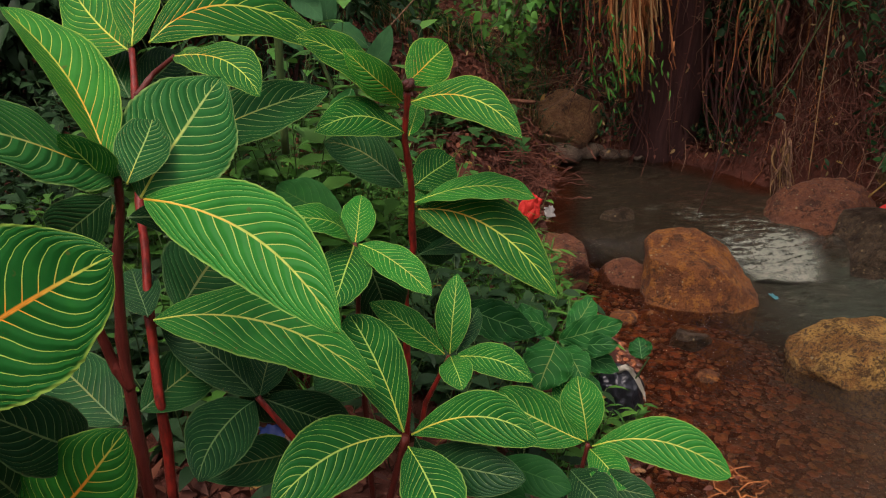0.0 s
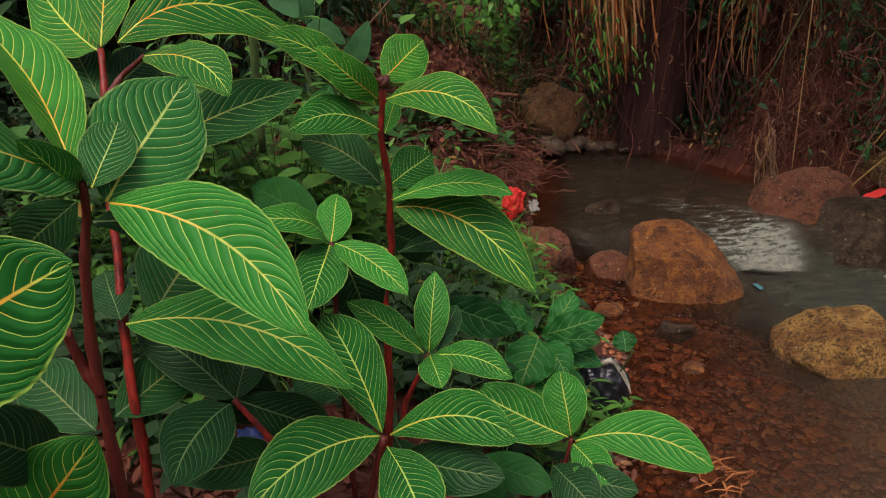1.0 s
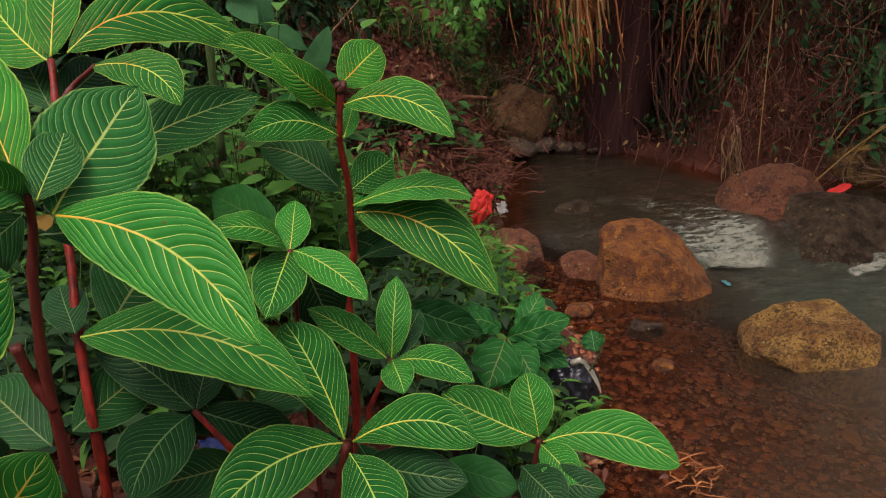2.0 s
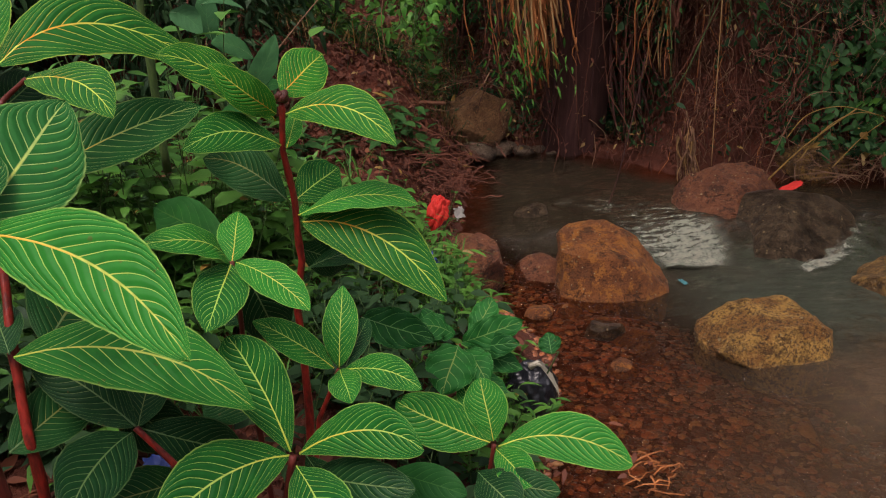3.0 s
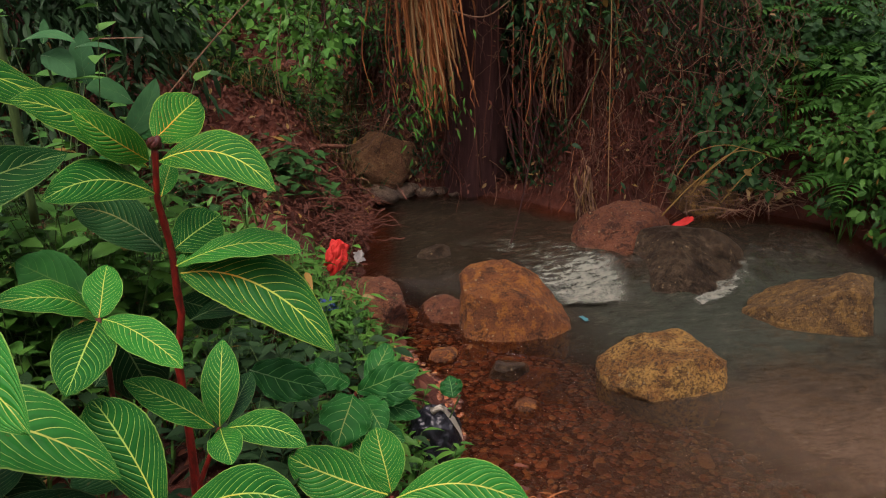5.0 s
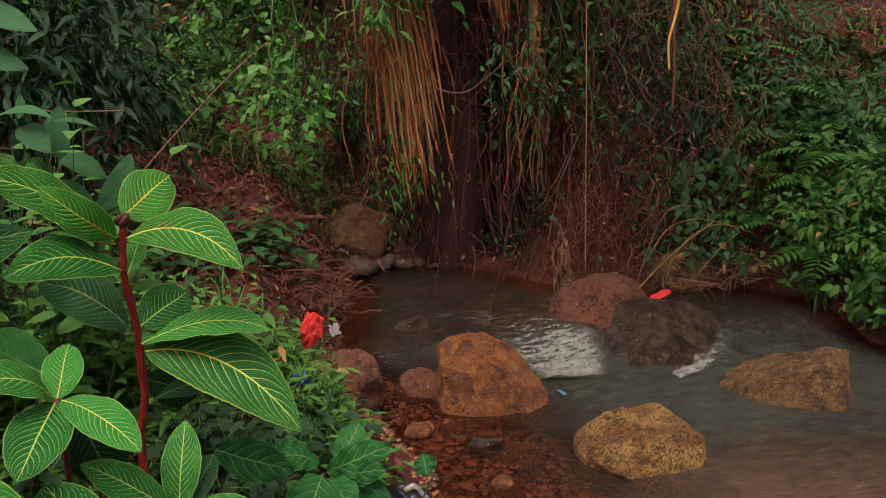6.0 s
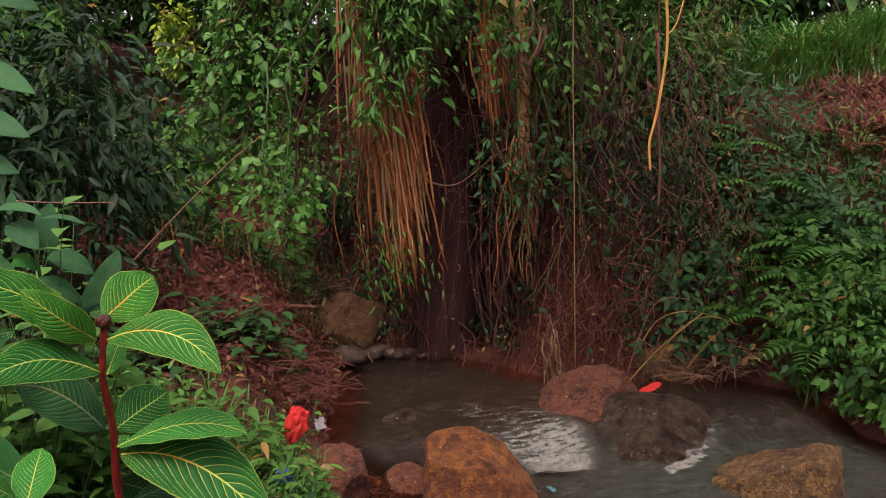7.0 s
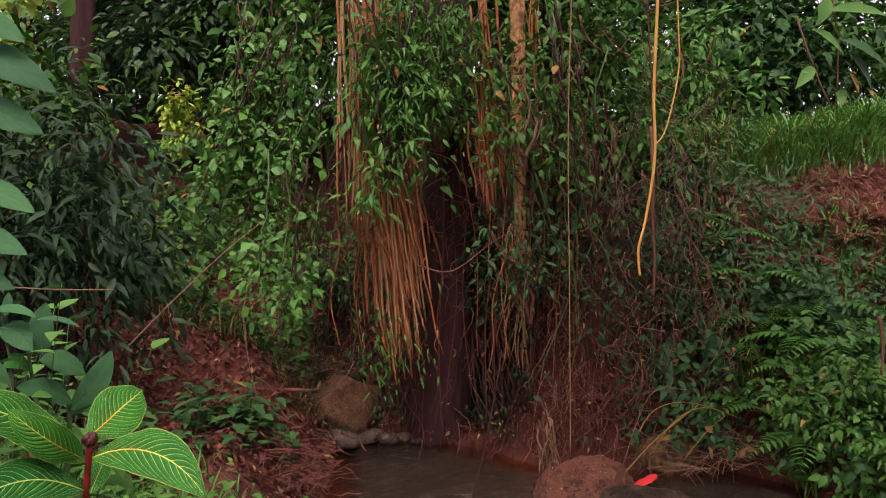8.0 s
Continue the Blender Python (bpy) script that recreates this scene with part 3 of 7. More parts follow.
boulder("boulder", (1.290, 3.91, 0.01), (0.305, 0.26, 0.305), (0, 0, -10), 1, [((-1, -0.08, 0.03), 0.84), ((0.0, -0.20, 1), 0.80), ((0.72, -0.10, 0.72), 0.74), ((0.05, -1, 0.22), 0.86), ((0.7, -0.7, 0.3), 0.98)], M_ROCK_A, "brown angular boulder with sloping top standing in the stream", rough=0.065, extra=4, least=0.96, square=3.4)
boulder("boulder", (1.815, 3.14, -0.02), (0.295, 0.22, 0.205), (0, 0, 2), 2, [((-0.62, -0.1, 0.8), 0.86), ((0.75, 0, 0.62), 0.93), ((0.1, -0.1, 1), 0.88), ((-1, -0.5, -0.45), 0.90), ((0.1, -1, 0.32), 0.86), ((0.9, -0.6, 0.1), 0.98)], M_ROCK_B, "ochre rounded boulder speckled with lichen in the water", rough=0.085, extra=5, least=0.92, square=2.9)
boulder("boulder", (2.80, 3.53, -0.05), (0.33, 0.21, 0.31), (0, 0, -36), 3, [((1, 0, 0.10), 0.86), ((-0.50, -0.05, 1), 0.64), ((0, -1, 0.22), 0.84), ((-0.7, -0.7, 0.3), 0.86), ((0.75, -0.7, 0.1), 0.98)], M_ROCK_C, "brown wedge-shaped boulder with wet base in the stream", rough=0.07, extra=3, least=0.94, square=3.6)
boulder("boulder", (2.27, 4.68, 0.06), (0.36, 0.30, 0.29), (0, 4, 10), 4, [((-0.7, -0.4, 0.7), 0.80), ((0.2, -1, 0.4), 0.80), ((0.65, -0.5, 0.55), 0.80), ((0, -0.2, 1), 0.86)], M_ROCK_D, "reddish cracked boulder above the rapids", extra=5, least=0.84, square=2.4)
boulder("boulder", (2.37, 4.23, 0.0), (0.43, 0.30, 0.31), (0, 0, -24), 5, [((-0.75, -0.40, 0.60), 0.56), ((0.62, -0.45, 0.62), 0.70), ((0.05, -0.3, 1), 0.86), ((0.1, -1, 0.35), 0.80)], M_ROCK_E, "dark wet slab-sided boulder beside the rapids", rough=0.045, extra=4, least=0.90, square=2.6)
boulder("boulder", (0.57, 3.92, 0.13), (0.19, 0.19, 0.20), (0, 0, 20), 6, [((0.2, -0.3, 1), 0.8)], M_ROCK_D, "reddish brown stone half buried in the bank")
boulder("boulder", (0.95, 4.08, -0.03), (0.17, 0.14, 0.15), (0, -20, 20), 7, [((-0.5, -0.3, 1), 0.7), ((-0.3, -1, 0.3), 0.7)], M_ROCK_D, "small brown stone beside the large boulder", detail=4)
boulder("boulder", (0.89, 6.22, 0.38), (0.28, 0.20, 0.27), (0, 0, 10), 8, [((-0.6, -0.2, 0.8), 0.75), ((0, -1, 0.1), 0.8)], M_ROCK_F, "brown angular rock at the foot of the far bank")
boulder("boulder", (3.03, 5.12, 0.20), (0.27, 0.20, 0.20), (0, 10, -20), 9, [((-0.4, -0.5, 0.8), 0.8), ((0.5, -0.3, 0.8), 0.82)], M_ROCK_C, "brown rock half hidden under the far bank")
boulder("boulder", (1.03, 4.72, 0.10), (0.12, 0.09, 0.10), (0, 0, 15), 10, [((-0.3, 0, 1), 0.8)], M_ROCK_E, "low dark stone awash in the upper pool", detail=4)
boulder("boulder", (-0.22, 6.28, 0.66), (0.19, 0.14, 0.16), (0, 0, 10), 12, [((-0.3, -0.3, 1), 0.8)], M_ROCK_D, "brown rock lodged in the low earth bank", detail=4)
rnd = random.Random(5)
for x, y, z, s in ((0.62, 6.12, 0.2, 0.13), (0.86, 6.1, 0.18, 0.15), (1.06, 6.12, 0.18, 0.1), (1.22, 6.1, 0.15, 0.08), (1.32, 6.14, 0.14, 0.07), (0.42, 6.2, 0.24, 0.14), (1.42, 6.06, 0.13, 0.05)):
    boulder("stone", (x, y, z), (s * 1.5, s, s * 0.55), (rnd.uniform(-15, 15), rnd.uniform(-15, 15), rnd.uniform(0, 90)), int(x * 100), [((0, 0, 1), 0.75)], M_ROCK_G, "grey-brown stone at the edge of the upper pool", "stone", 3)

for k, (x, y, z, s) in enumerate(((1.16, 3.44, -0.060, 0.075), (1.27, 3.33, -0.080, 0.070), (1.29, 3.17, -0.080, 0.050), (1.04, 3.66, -0.050, 0.050), (1.52, 4.04, -0.320, 0.045), (0.88, 3.63, -0.030, 0.060), (1.14, 3.06, -0.040, 0.050))):
    boulder("stone", (x, y, z + 0.01), (s * 1.6, s * 1.3, s * 0.95), (rnd.uniform(-15, 15), rnd.uniform(-15, 15), rnd.uniform(0, 90)), 300 + k, [((0, 0, 1), 0.75)], M_ROCK_A if k else M_ROCK_E, "wet brown stone lying in the shallow gravel", "stone", 4)


# ---- gravel ----
def pebble_mesh(seed):
    bm = bmesh.new()
    bmesh.ops.create_icosphere(bm, subdivisions=1, radius=1.0)
    for v in bm.verts:
        v.co = v.co * (1 + 0.35 * noise.noise(v.co * 1.3 + Vector((seed * 5.0, 0, 0))))
    me = bpy.data.meshes.new("pebble")
    bm.to_mesh(me)
    bm.free()
    me.polygons.foreach_set("use_smooth", [True] * len(me.polygons))
    me.materials.append(M_PEBBLE)
    return me


def build_gravel():
    shapes = [pebble_mesh(k) for k in range(8)]
    bed = thing("gravel_bed", (1.2, 2.6, -0.05), "reddish brown pebbles in shallow water", "gravel", kind="stuff")
    rnd = random.Random(11)
    pile = Pile()
    count = 0
    while count < 6500:
        x, y = rnd.uniform(0.5, 2.5), rnd.uniform(1.5, 4.3)
        if rnd.random() < (x - 1.35) / 1.2:
            continue
        z = height(x, y)
        if z > 0.04 or z < -0.16:
            continue
        s = 0.007 + 0.014 * rnd.random() ** 2.5
        if count < 300:
            s = 0.013 + 0.026 * rnd.random() ** 2
            ob = new("pebble", shapes[count % 8])
            ob.parent = bed
            ob.matrix_parent_inverse = Matrix.Translation(-Vector(bed.location))
            ob.location, ob.scale = (x, y, z + s * 0.05), (s * rnd.uniform(0.9, 1.5), s, s * 0.40)
            ob.rotation_euler = (rnd.uniform(-0.3, 0.3), rnd.uniform(-0.3, 0.3), rnd.uniform(0, 6))
        else:
            base = len(pile.v)
            src = shapes[count % 8]
            m = Matrix.LocRotScale((x, y, z + s * 0.05), Euler((0, 0, rnd.uniform(0, 6))), (s * 1.3, s, s * 0.45))
            pile.v += [tuple(m @ v.co) for v in src.vertices]
            pile.f += [tuple(base + i for i in p.vertices) for p in src.polygons]
        count += 1
    tagged(pile.make("small_pebbles", M_PEBBLE, bed), kind="stuff")


# ---- leaves of the shrubs ----
BLUNT = []
LEAF_SKINS = {"": M_LEAF, "sun": M_LEAF_SUN, "warm": M_LEAF_WARM, "deep": M_LEAF_DEEP, "dark": M_LEAF_SHADED, "plain": M_LEAF_PLAIN, "broad": M_LEAF_BROAD, "soft": M_LEAF_SOFT}


def leaf(plant, base, middle, tip, normal, width, cup, kind="", fold=0.0):
    """A leaf blade with a raised midrib; fold turns one half up about the midrib, in degrees."""
    b, t, n = Vector(base), Vector(tip), Vector(normal)
    length = (t - b).length
    d = (t - b).normalized()
    side = d.cross(n).normalized()
    n = side.cross(d)
    nu, nv = 40, 12
    seed = b.x * 31 + t.z * 17
    bow = Vector(middle) - b.lerp(t, 0.5)
    mid = lambda u: b.lerp(t, u) + bow * (4 * u * (1 - u))
    v, f, uvs = [], [], []
    p, q = (0.92, 0.70) if plant in BLUNT else (0.80, 0.84)
    peak = (p / (p + q)) ** p * (q / (p + q)) ** q
    teeth = 3.0 if kind == "broad" else 1.0
    for i in range(nu + 1):
        u = i / nu
        c = mid(u)
        a = (mid(min(u + 0.02, 1)) - mid(max(u - 0.02, 0))).normalized()
        up = side.cross(a)
        half = 0.5 * width * (u ** p * (1 - u) ** q) / peak + 0.0006
        half *= 1 + teeth * (0.009 * math.sin(u * 108 + seed) + 0.007 * math.sin(u * 47 + seed * 2))
        sway = 0.05 * width * math.sin(u * 5 + seed)
        for j in range(nv + 1):
            s = 2 * j / nv - 1
            wave = 0.024 * width * teeth * abs(s) ** 2 * math.sin(u * 21 + seed + (1.4 if s > 0 else 0))
            lift = cup * half * (abs(s) ** 1.2) - 0.75 * cup * half * abs(s) ** 3 + wave
            turn = radians(fold) if s < 0 else 0.0
            v.append(tuple(c + side * (s * half * math.cos(turn) + sway * u * (1 - u)) + up * (lift + abs(s) * half * math.sin(turn))))
            uvs.append((u, (s + 1) / 2))
    w = nv + 1
    for i in range(nu):
        for j in range(nv):
            f.append((i * w + j, i * w + j + 1, (i + 1) * w + j + 1, (i + 1) * w + j))
    me = mesh("leaf", v, f)
    layer = me.uv_layers.new(name="UVMap")
    for loop in me.loops:
        layer.data[loop.index].uv = uvs[loop.vertex_index]
    blade = link_mesh("leaf", me, LEAF_SKINS[kind], plant)
    rib = Pile()
    sway = lambda u: side * (0.05 * width * math.sin(u * 5 + seed) * u * (1 - u))
    rib.tube([mid(u) + sway(u) - n * 0.0012 for u in (0, 0.12, 0.25, 0.4, 0.55, 0.7, 0.85, 0.95)], 0.0024 if length > 0.2 else 0.0018, 0.0005, 6)
    ob = rib.make("midrib", {"": M_RIB, "warm": M_RIB, "deep": M_RIB, "sun": M_RIB_ORANGE}.get(kind, M_RIB_PLAIN), blade)
    return blade


def stem(plant, pts, r0, r1, kind=""):
    """A stem through the points, with swollen nodes."""
    pts = [Vector(p) for p in pts]
    pile = Pile()
    fine = []
    for a, b in zip(pts, pts[1:]):
        for k in range(7):
            fine.append(a.lerp(b, k / 7))
    fine.append(pts[-1])
    fine = [p + Vector((noise.noise(p * 9), noise.noise(p * 9 + Vector((5, 0, 0))), 0)) * 0.004 for p in fine]
    knots = [1 + (0.20 if k % 9 == 5 else 0.07 if k % 9 in (4, 6) else 0.0) for k in range(len(fine))]
    pile.tube(fine, r0, r1, 12, knots)
    return pile.make("stem", M_STEM_RED if kind == "red" else M_STALK if plant.name.startswith(("broad", "sap", "seed")) else M_STEM, plant)


# -- leaf placement --
shrub_a = thing("shrub", (-0.20, 1.02, 0.45), "tall shrub with large glossy green yellow-veined leaves on dark red stems", "shrub", "variegated shrubs")
stem(shrub_a, [(-0.374, 1.050, 0.973), (-0.376, 1.050, 1.110), (-0.372, 1.050, 1.263), (-0.358, 1.050, 1.378), (-0.340, 1.050, 1.456), (-0.331, 1.040, 1.506)], 0.01, 0.005)
stem(shrub_a, [(-0.372, 1.050, 1.179), (-0.390, 1.050, 1.226), (-0.397, 1.040, 1.291)], 0.009, 0.007)
leaf(shrub_a, (-0.296, 1.030, 1.480), (-0.148, 0.977, 1.449), (-0.025, 0.891, 1.353), (-0.112, -0.780, 0.616), 0.121, 0.1)
leaf(shrub_a, (-0.341, 1.040, 1.526), (-0.424, 1.136, 1.628), (-0.535, 1.214, 1.711), (0.207, -0.596, 0.776), 0.115, 0.1, "warm", fold=58)
leaf(shrub_a, (-0.304, 1.040, 1.479), (-0.280, 1.151, 1.539), (-0.247, 1.265, 1.596), (0.599, -0.484, 0.638), 0.158, 0.1, "deep")
leaf(shrub_a, (-0.310, 1.020, 1.505), (-0.307, 1.081, 1.540), (-0.312, 1.146, 1.565), (0.523, -0.361, 0.772), 0.070, 0.1, "deep")
leaf(shrub_a, (-0.336, 1.040, 1.509), (-0.355, 0.891, 1.592), (-0.361, 0.743, 1.651), (0.827, 0.187, 0.530), 0.119, 0.1, "deep")
leaf(shrub_a, (-0.348, 1.060, 1.489), (-0.338, 0.997, 1.531), (-0.350, 0.947, 1.588), (0.744, -0.446, -0.497), 0.058, 0.1)
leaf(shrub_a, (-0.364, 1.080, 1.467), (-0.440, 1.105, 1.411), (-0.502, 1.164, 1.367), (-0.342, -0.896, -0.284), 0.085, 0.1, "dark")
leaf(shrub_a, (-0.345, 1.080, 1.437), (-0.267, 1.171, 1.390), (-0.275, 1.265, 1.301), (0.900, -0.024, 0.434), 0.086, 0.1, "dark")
shrub_b = thing("shrub", (-0.45, 0.80, 0.45), "leaning shrub with broad green leaves and orange midribs", "shrub", "variegated shrubs")
leaf(shrub_b, (-0.509, 0.780, 1.324), (-0.360, 0.784, 1.432), (-0.223, 0.765, 1.508), (-0.183, -0.962, 0.203), 0.184, 0.1, "sun")
leaf(shrub_b, (-0.498, 0.950, 0.994), (-0.420, 0.928, 1.086), (-0.341, 0.954, 1.175), (-0.035, -0.998, 0.050), 0.162, 0.1, "sun")
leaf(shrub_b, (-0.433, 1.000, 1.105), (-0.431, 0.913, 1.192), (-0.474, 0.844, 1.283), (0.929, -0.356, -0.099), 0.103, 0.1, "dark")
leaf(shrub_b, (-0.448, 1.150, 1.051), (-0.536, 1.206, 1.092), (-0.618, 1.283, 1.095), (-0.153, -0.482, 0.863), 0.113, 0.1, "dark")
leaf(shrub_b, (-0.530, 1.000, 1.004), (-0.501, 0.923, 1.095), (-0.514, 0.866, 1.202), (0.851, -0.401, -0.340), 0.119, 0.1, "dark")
stem(shrub_b, [(-0.538, 0.850, 1.035), (-0.527, 0.800, 1.210), (-0.512, 0.780, 1.324)], 0.01, 0.007)
stem(shrub_b, [(-0.538, 0.850, 1.035), (-0.510, 0.900, 1.009), (-0.498, 0.950, 0.994)], 0.008, 0.006)
shrub_c = thing("shrub", (-0.15, 1.20, 0.45), "tall shrub with arching yellow-veined leaves and bright red stem", "shrub", "variegated shrubs")
stem(shrub_c, [(-0.414, 1.220, 0.835), (-0.409, 1.220, 1.040), (-0.428, 1.279, 1.185), (-0.450, 1.361, 1.322), (-0.474, 1.455, 1.451), (-0.494, 1.546, 1.606)], 0.0095, 0.006, "red")
stem(shrub_c, [(-0.478, 1.489, 1.527), (-0.449, 1.517, 1.563), (-0.404, 1.520, 1.595)], 0.006, 0.004)
leaf(shrub_c, (-0.499, 1.546, 1.603), (-0.598, 1.656, 1.643), (-0.703, 1.766, 1.728), (-0.227, -0.633, 0.740), 0.125, 0.1, "warm")
leaf(shrub_c, (-0.440, 1.500, 1.622), (-0.312, 1.638, 1.672), (-0.145, 1.790, 1.550), (0.150, -0.780, 0.600), 0.135, 0.1, "warm")
leaf(shrub_c, (-0.492, 1.546, 1.611), (-0.506, 1.643, 1.699), (-0.531, 1.761, 1.753), (0.200, -0.513, 0.835), 0.094, 0.1, "warm")
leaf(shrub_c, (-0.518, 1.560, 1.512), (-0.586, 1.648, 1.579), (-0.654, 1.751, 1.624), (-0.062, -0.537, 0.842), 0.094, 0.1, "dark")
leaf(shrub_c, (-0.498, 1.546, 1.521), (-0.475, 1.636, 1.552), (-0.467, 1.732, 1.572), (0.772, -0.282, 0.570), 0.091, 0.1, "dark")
leaf(shrub_c, (-0.407, 1.520, 1.594), (-0.295, 1.445, 1.597), (-0.213, 1.353, 1.551), (-0.154, -0.408, 0.900), 0.094, 0.1, "warm")
leaf(shrub_c, (-0.438, 1.590, 1.404), (-0.312, 1.680, 1.458), (-0.170, 1.766, 1.481), (0.329, -0.748, 0.577), 0.119, 0.1, "deep")
leaf(shrub_c, (-0.391, 1.210, 1.213), (-0.203, 1.225, 1.198), (-0.028, 1.189, 1.096), (0.224, -0.558, 0.799), 0.137, 0.1)
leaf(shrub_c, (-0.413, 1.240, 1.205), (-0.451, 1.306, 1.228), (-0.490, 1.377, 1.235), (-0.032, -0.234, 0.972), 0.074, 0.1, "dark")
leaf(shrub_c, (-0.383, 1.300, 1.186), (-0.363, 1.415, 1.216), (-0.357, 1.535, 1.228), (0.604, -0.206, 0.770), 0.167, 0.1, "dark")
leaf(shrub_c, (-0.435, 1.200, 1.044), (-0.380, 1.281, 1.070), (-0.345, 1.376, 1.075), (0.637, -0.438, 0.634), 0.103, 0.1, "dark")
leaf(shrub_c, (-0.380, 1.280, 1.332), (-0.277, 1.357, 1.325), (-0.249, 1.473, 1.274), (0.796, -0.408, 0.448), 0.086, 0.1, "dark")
shrub_d = thing("shrub", (-0.02, 1.22, 0.42), "low shrub with dull green leaves on a red stem", "shrub", "variegated shrubs")
stem(shrub_d, [(-0.116, 1.240, 0.829), (-0.186, 1.250, 0.942), (-0.248, 1.260, 1.034)], 0.008, 0.005, "red")
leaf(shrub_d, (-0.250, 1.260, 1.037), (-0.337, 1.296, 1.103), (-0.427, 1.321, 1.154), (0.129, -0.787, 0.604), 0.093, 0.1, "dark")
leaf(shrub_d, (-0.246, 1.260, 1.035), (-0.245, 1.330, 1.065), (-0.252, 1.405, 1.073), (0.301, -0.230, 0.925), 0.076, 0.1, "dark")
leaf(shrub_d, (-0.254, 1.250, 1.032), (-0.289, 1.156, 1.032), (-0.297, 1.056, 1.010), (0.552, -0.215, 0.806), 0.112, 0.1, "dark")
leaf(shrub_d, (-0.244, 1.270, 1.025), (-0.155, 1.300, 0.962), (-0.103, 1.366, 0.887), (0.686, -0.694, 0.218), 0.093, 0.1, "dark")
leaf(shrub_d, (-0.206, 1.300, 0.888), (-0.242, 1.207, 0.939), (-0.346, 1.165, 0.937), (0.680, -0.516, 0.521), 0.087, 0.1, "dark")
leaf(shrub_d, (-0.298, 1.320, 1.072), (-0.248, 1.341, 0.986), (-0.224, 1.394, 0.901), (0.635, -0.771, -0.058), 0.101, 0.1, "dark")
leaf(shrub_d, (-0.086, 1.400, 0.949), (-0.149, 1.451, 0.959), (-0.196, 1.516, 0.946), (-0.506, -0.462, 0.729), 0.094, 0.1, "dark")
shrub_e = thing("shrub", (0.05, 1.70, 0.45), "upright shrub with a dark flower bud above yellow-veined leaves", "shrub", "variegated shrubs")
stem(shrub_e, [(-0.051, 1.775, 0.370), (-0.026, 1.765, 0.822), (-0.023, 1.754, 1.025), (0.002, 1.744, 1.128), (0.002, 1.734, 1.267), (-0.005, 1.723, 1.384), (0.004, 1.713, 1.489)], 0.01, 0.006, "red")
leaf(shrub_e, (0.005, 1.713, 1.506), (0.051, 1.766, 1.540), (0.087, 1.832, 1.565), (0.542, -0.641, 0.544), 0.101, 0.1, "warm")
leaf(shrub_e, (0.011, 1.703, 1.466), (0.133, 1.639, 1.487), (0.232, 1.556, 1.423), (-0.310, -0.667, 0.678), 0.094, 0.1, "warm")
leaf(shrub_e, (-0.013, 1.713, 1.453), (-0.102, 1.639, 1.568), (-0.189, 1.555, 1.618), (0.790, -0.392, 0.472), 0.101, 0.1, "warm")
leaf(shrub_e, (-0.007, 1.693, 1.470), (-0.048, 1.632, 1.525), (-0.111, 1.616, 1.589), (0.450, -0.877, -0.171), 0.070, 0.1, "warm")
leaf(shrub_e, (-0.007, 1.703, 1.402), (-0.084, 1.615, 1.457), (-0.159, 1.513, 1.451), (0.737, -0.458, 0.497), 0.086, 0.1)
leaf(shrub_e, (-0.018, 1.754, 1.267), (-0.107, 1.811, 1.330), (-0.206, 1.854, 1.346), (-0.250, -0.847, 0.469), 0.107, 0.1, "dark")
leaf(shrub_e, (0.007, 1.734, 1.273), (0.058, 1.790, 1.296), (0.094, 1.859, 1.304), (0.595, -0.558, 0.578), 0.100, 0.1)
leaf(shrub_e, (0.009, 1.723, 1.241), (0.063, 1.773, 1.250), (0.097, 1.838, 1.246), (0.690, -0.548, 0.473), 0.068, 0.1)
leaf(shrub_e, (0.012, 1.713, 1.245), (0.155, 1.684, 1.288), (0.268, 1.637, 1.274), (-0.195, -0.291, 0.937), 0.094, 0.1)
leaf(shrub_e, (0.017, 1.713, 1.227), (0.174, 1.678, 1.198), (0.314, 1.603, 1.064), (-0.050, -0.740, 0.670), 0.140, 0.1, "warm")
leaf(shrub_e, (0.003, 1.713, 1.393), (0.014, 1.745, 1.425), (0.024, 1.783, 1.451), (0.246, -0.660, 0.710), 0.041, 0.1)
leaf(shrub_e, (0.009, 1.775, 1.094), (0.137, 1.810, 1.109), (0.231, 1.866, 1.032), (0.344, -0.209, 0.915), 0.086, 0.1, "dark")
leaf(shrub_e, (-0.006, 1.775, 1.144), (0.056, 1.814, 1.101), (0.093, 1.877, 1.059), (0.713, -0.701, -0.014), 0.091, 0.1, "dark")
shrub_f = thing("shrub", (0.02, 1.45, 0.42), "young shrub with small bright green leaves", "shrub", "variegated shrubs")
stem(shrub_f, [(-0.094, 1.500, 0.607), (-0.094, 1.480, 0.980), (-0.087, 1.450, 1.252)], 0.007, 0.004)
leaf(shrub_f, (-0.087, 1.450, 1.250), (-0.085, 1.505, 1.285), (-0.085, 1.566, 1.309), (0.204, -0.446, 0.872), 0.066, 0.1)
leaf(shrub_f, (-0.080, 1.450, 1.250), (-0.004, 1.389, 1.236), (0.062, 1.318, 1.202), (-0.077, -0.410, 0.909), 0.072, 0.1)
leaf(shrub_f, (-0.089, 1.450, 1.248), (-0.092, 1.356, 1.235), (-0.103, 1.254, 1.208), (0.346, -0.209, 0.915), 0.094, 0.1)
leaf(shrub_f, (-0.095, 1.460, 1.246), (-0.123, 1.387, 1.320), (-0.209, 1.326, 1.341), (0.736, -0.157, 0.658), 0.072, 0.1)
leaf(shrub_f, (-0.077, 1.500, 1.215), (-0.053, 1.513, 1.116), (-0.041, 1.562, 1.028), (0.301, -0.921, -0.249), 0.110, 0.1, "dark")
leaf(shrub_f, (-0.130, 1.620, 1.222), (-0.217, 1.655, 1.263), (-0.292, 1.721, 1.282), (-0.278, -0.782, 0.557), 0.105, 0.1, "plain")
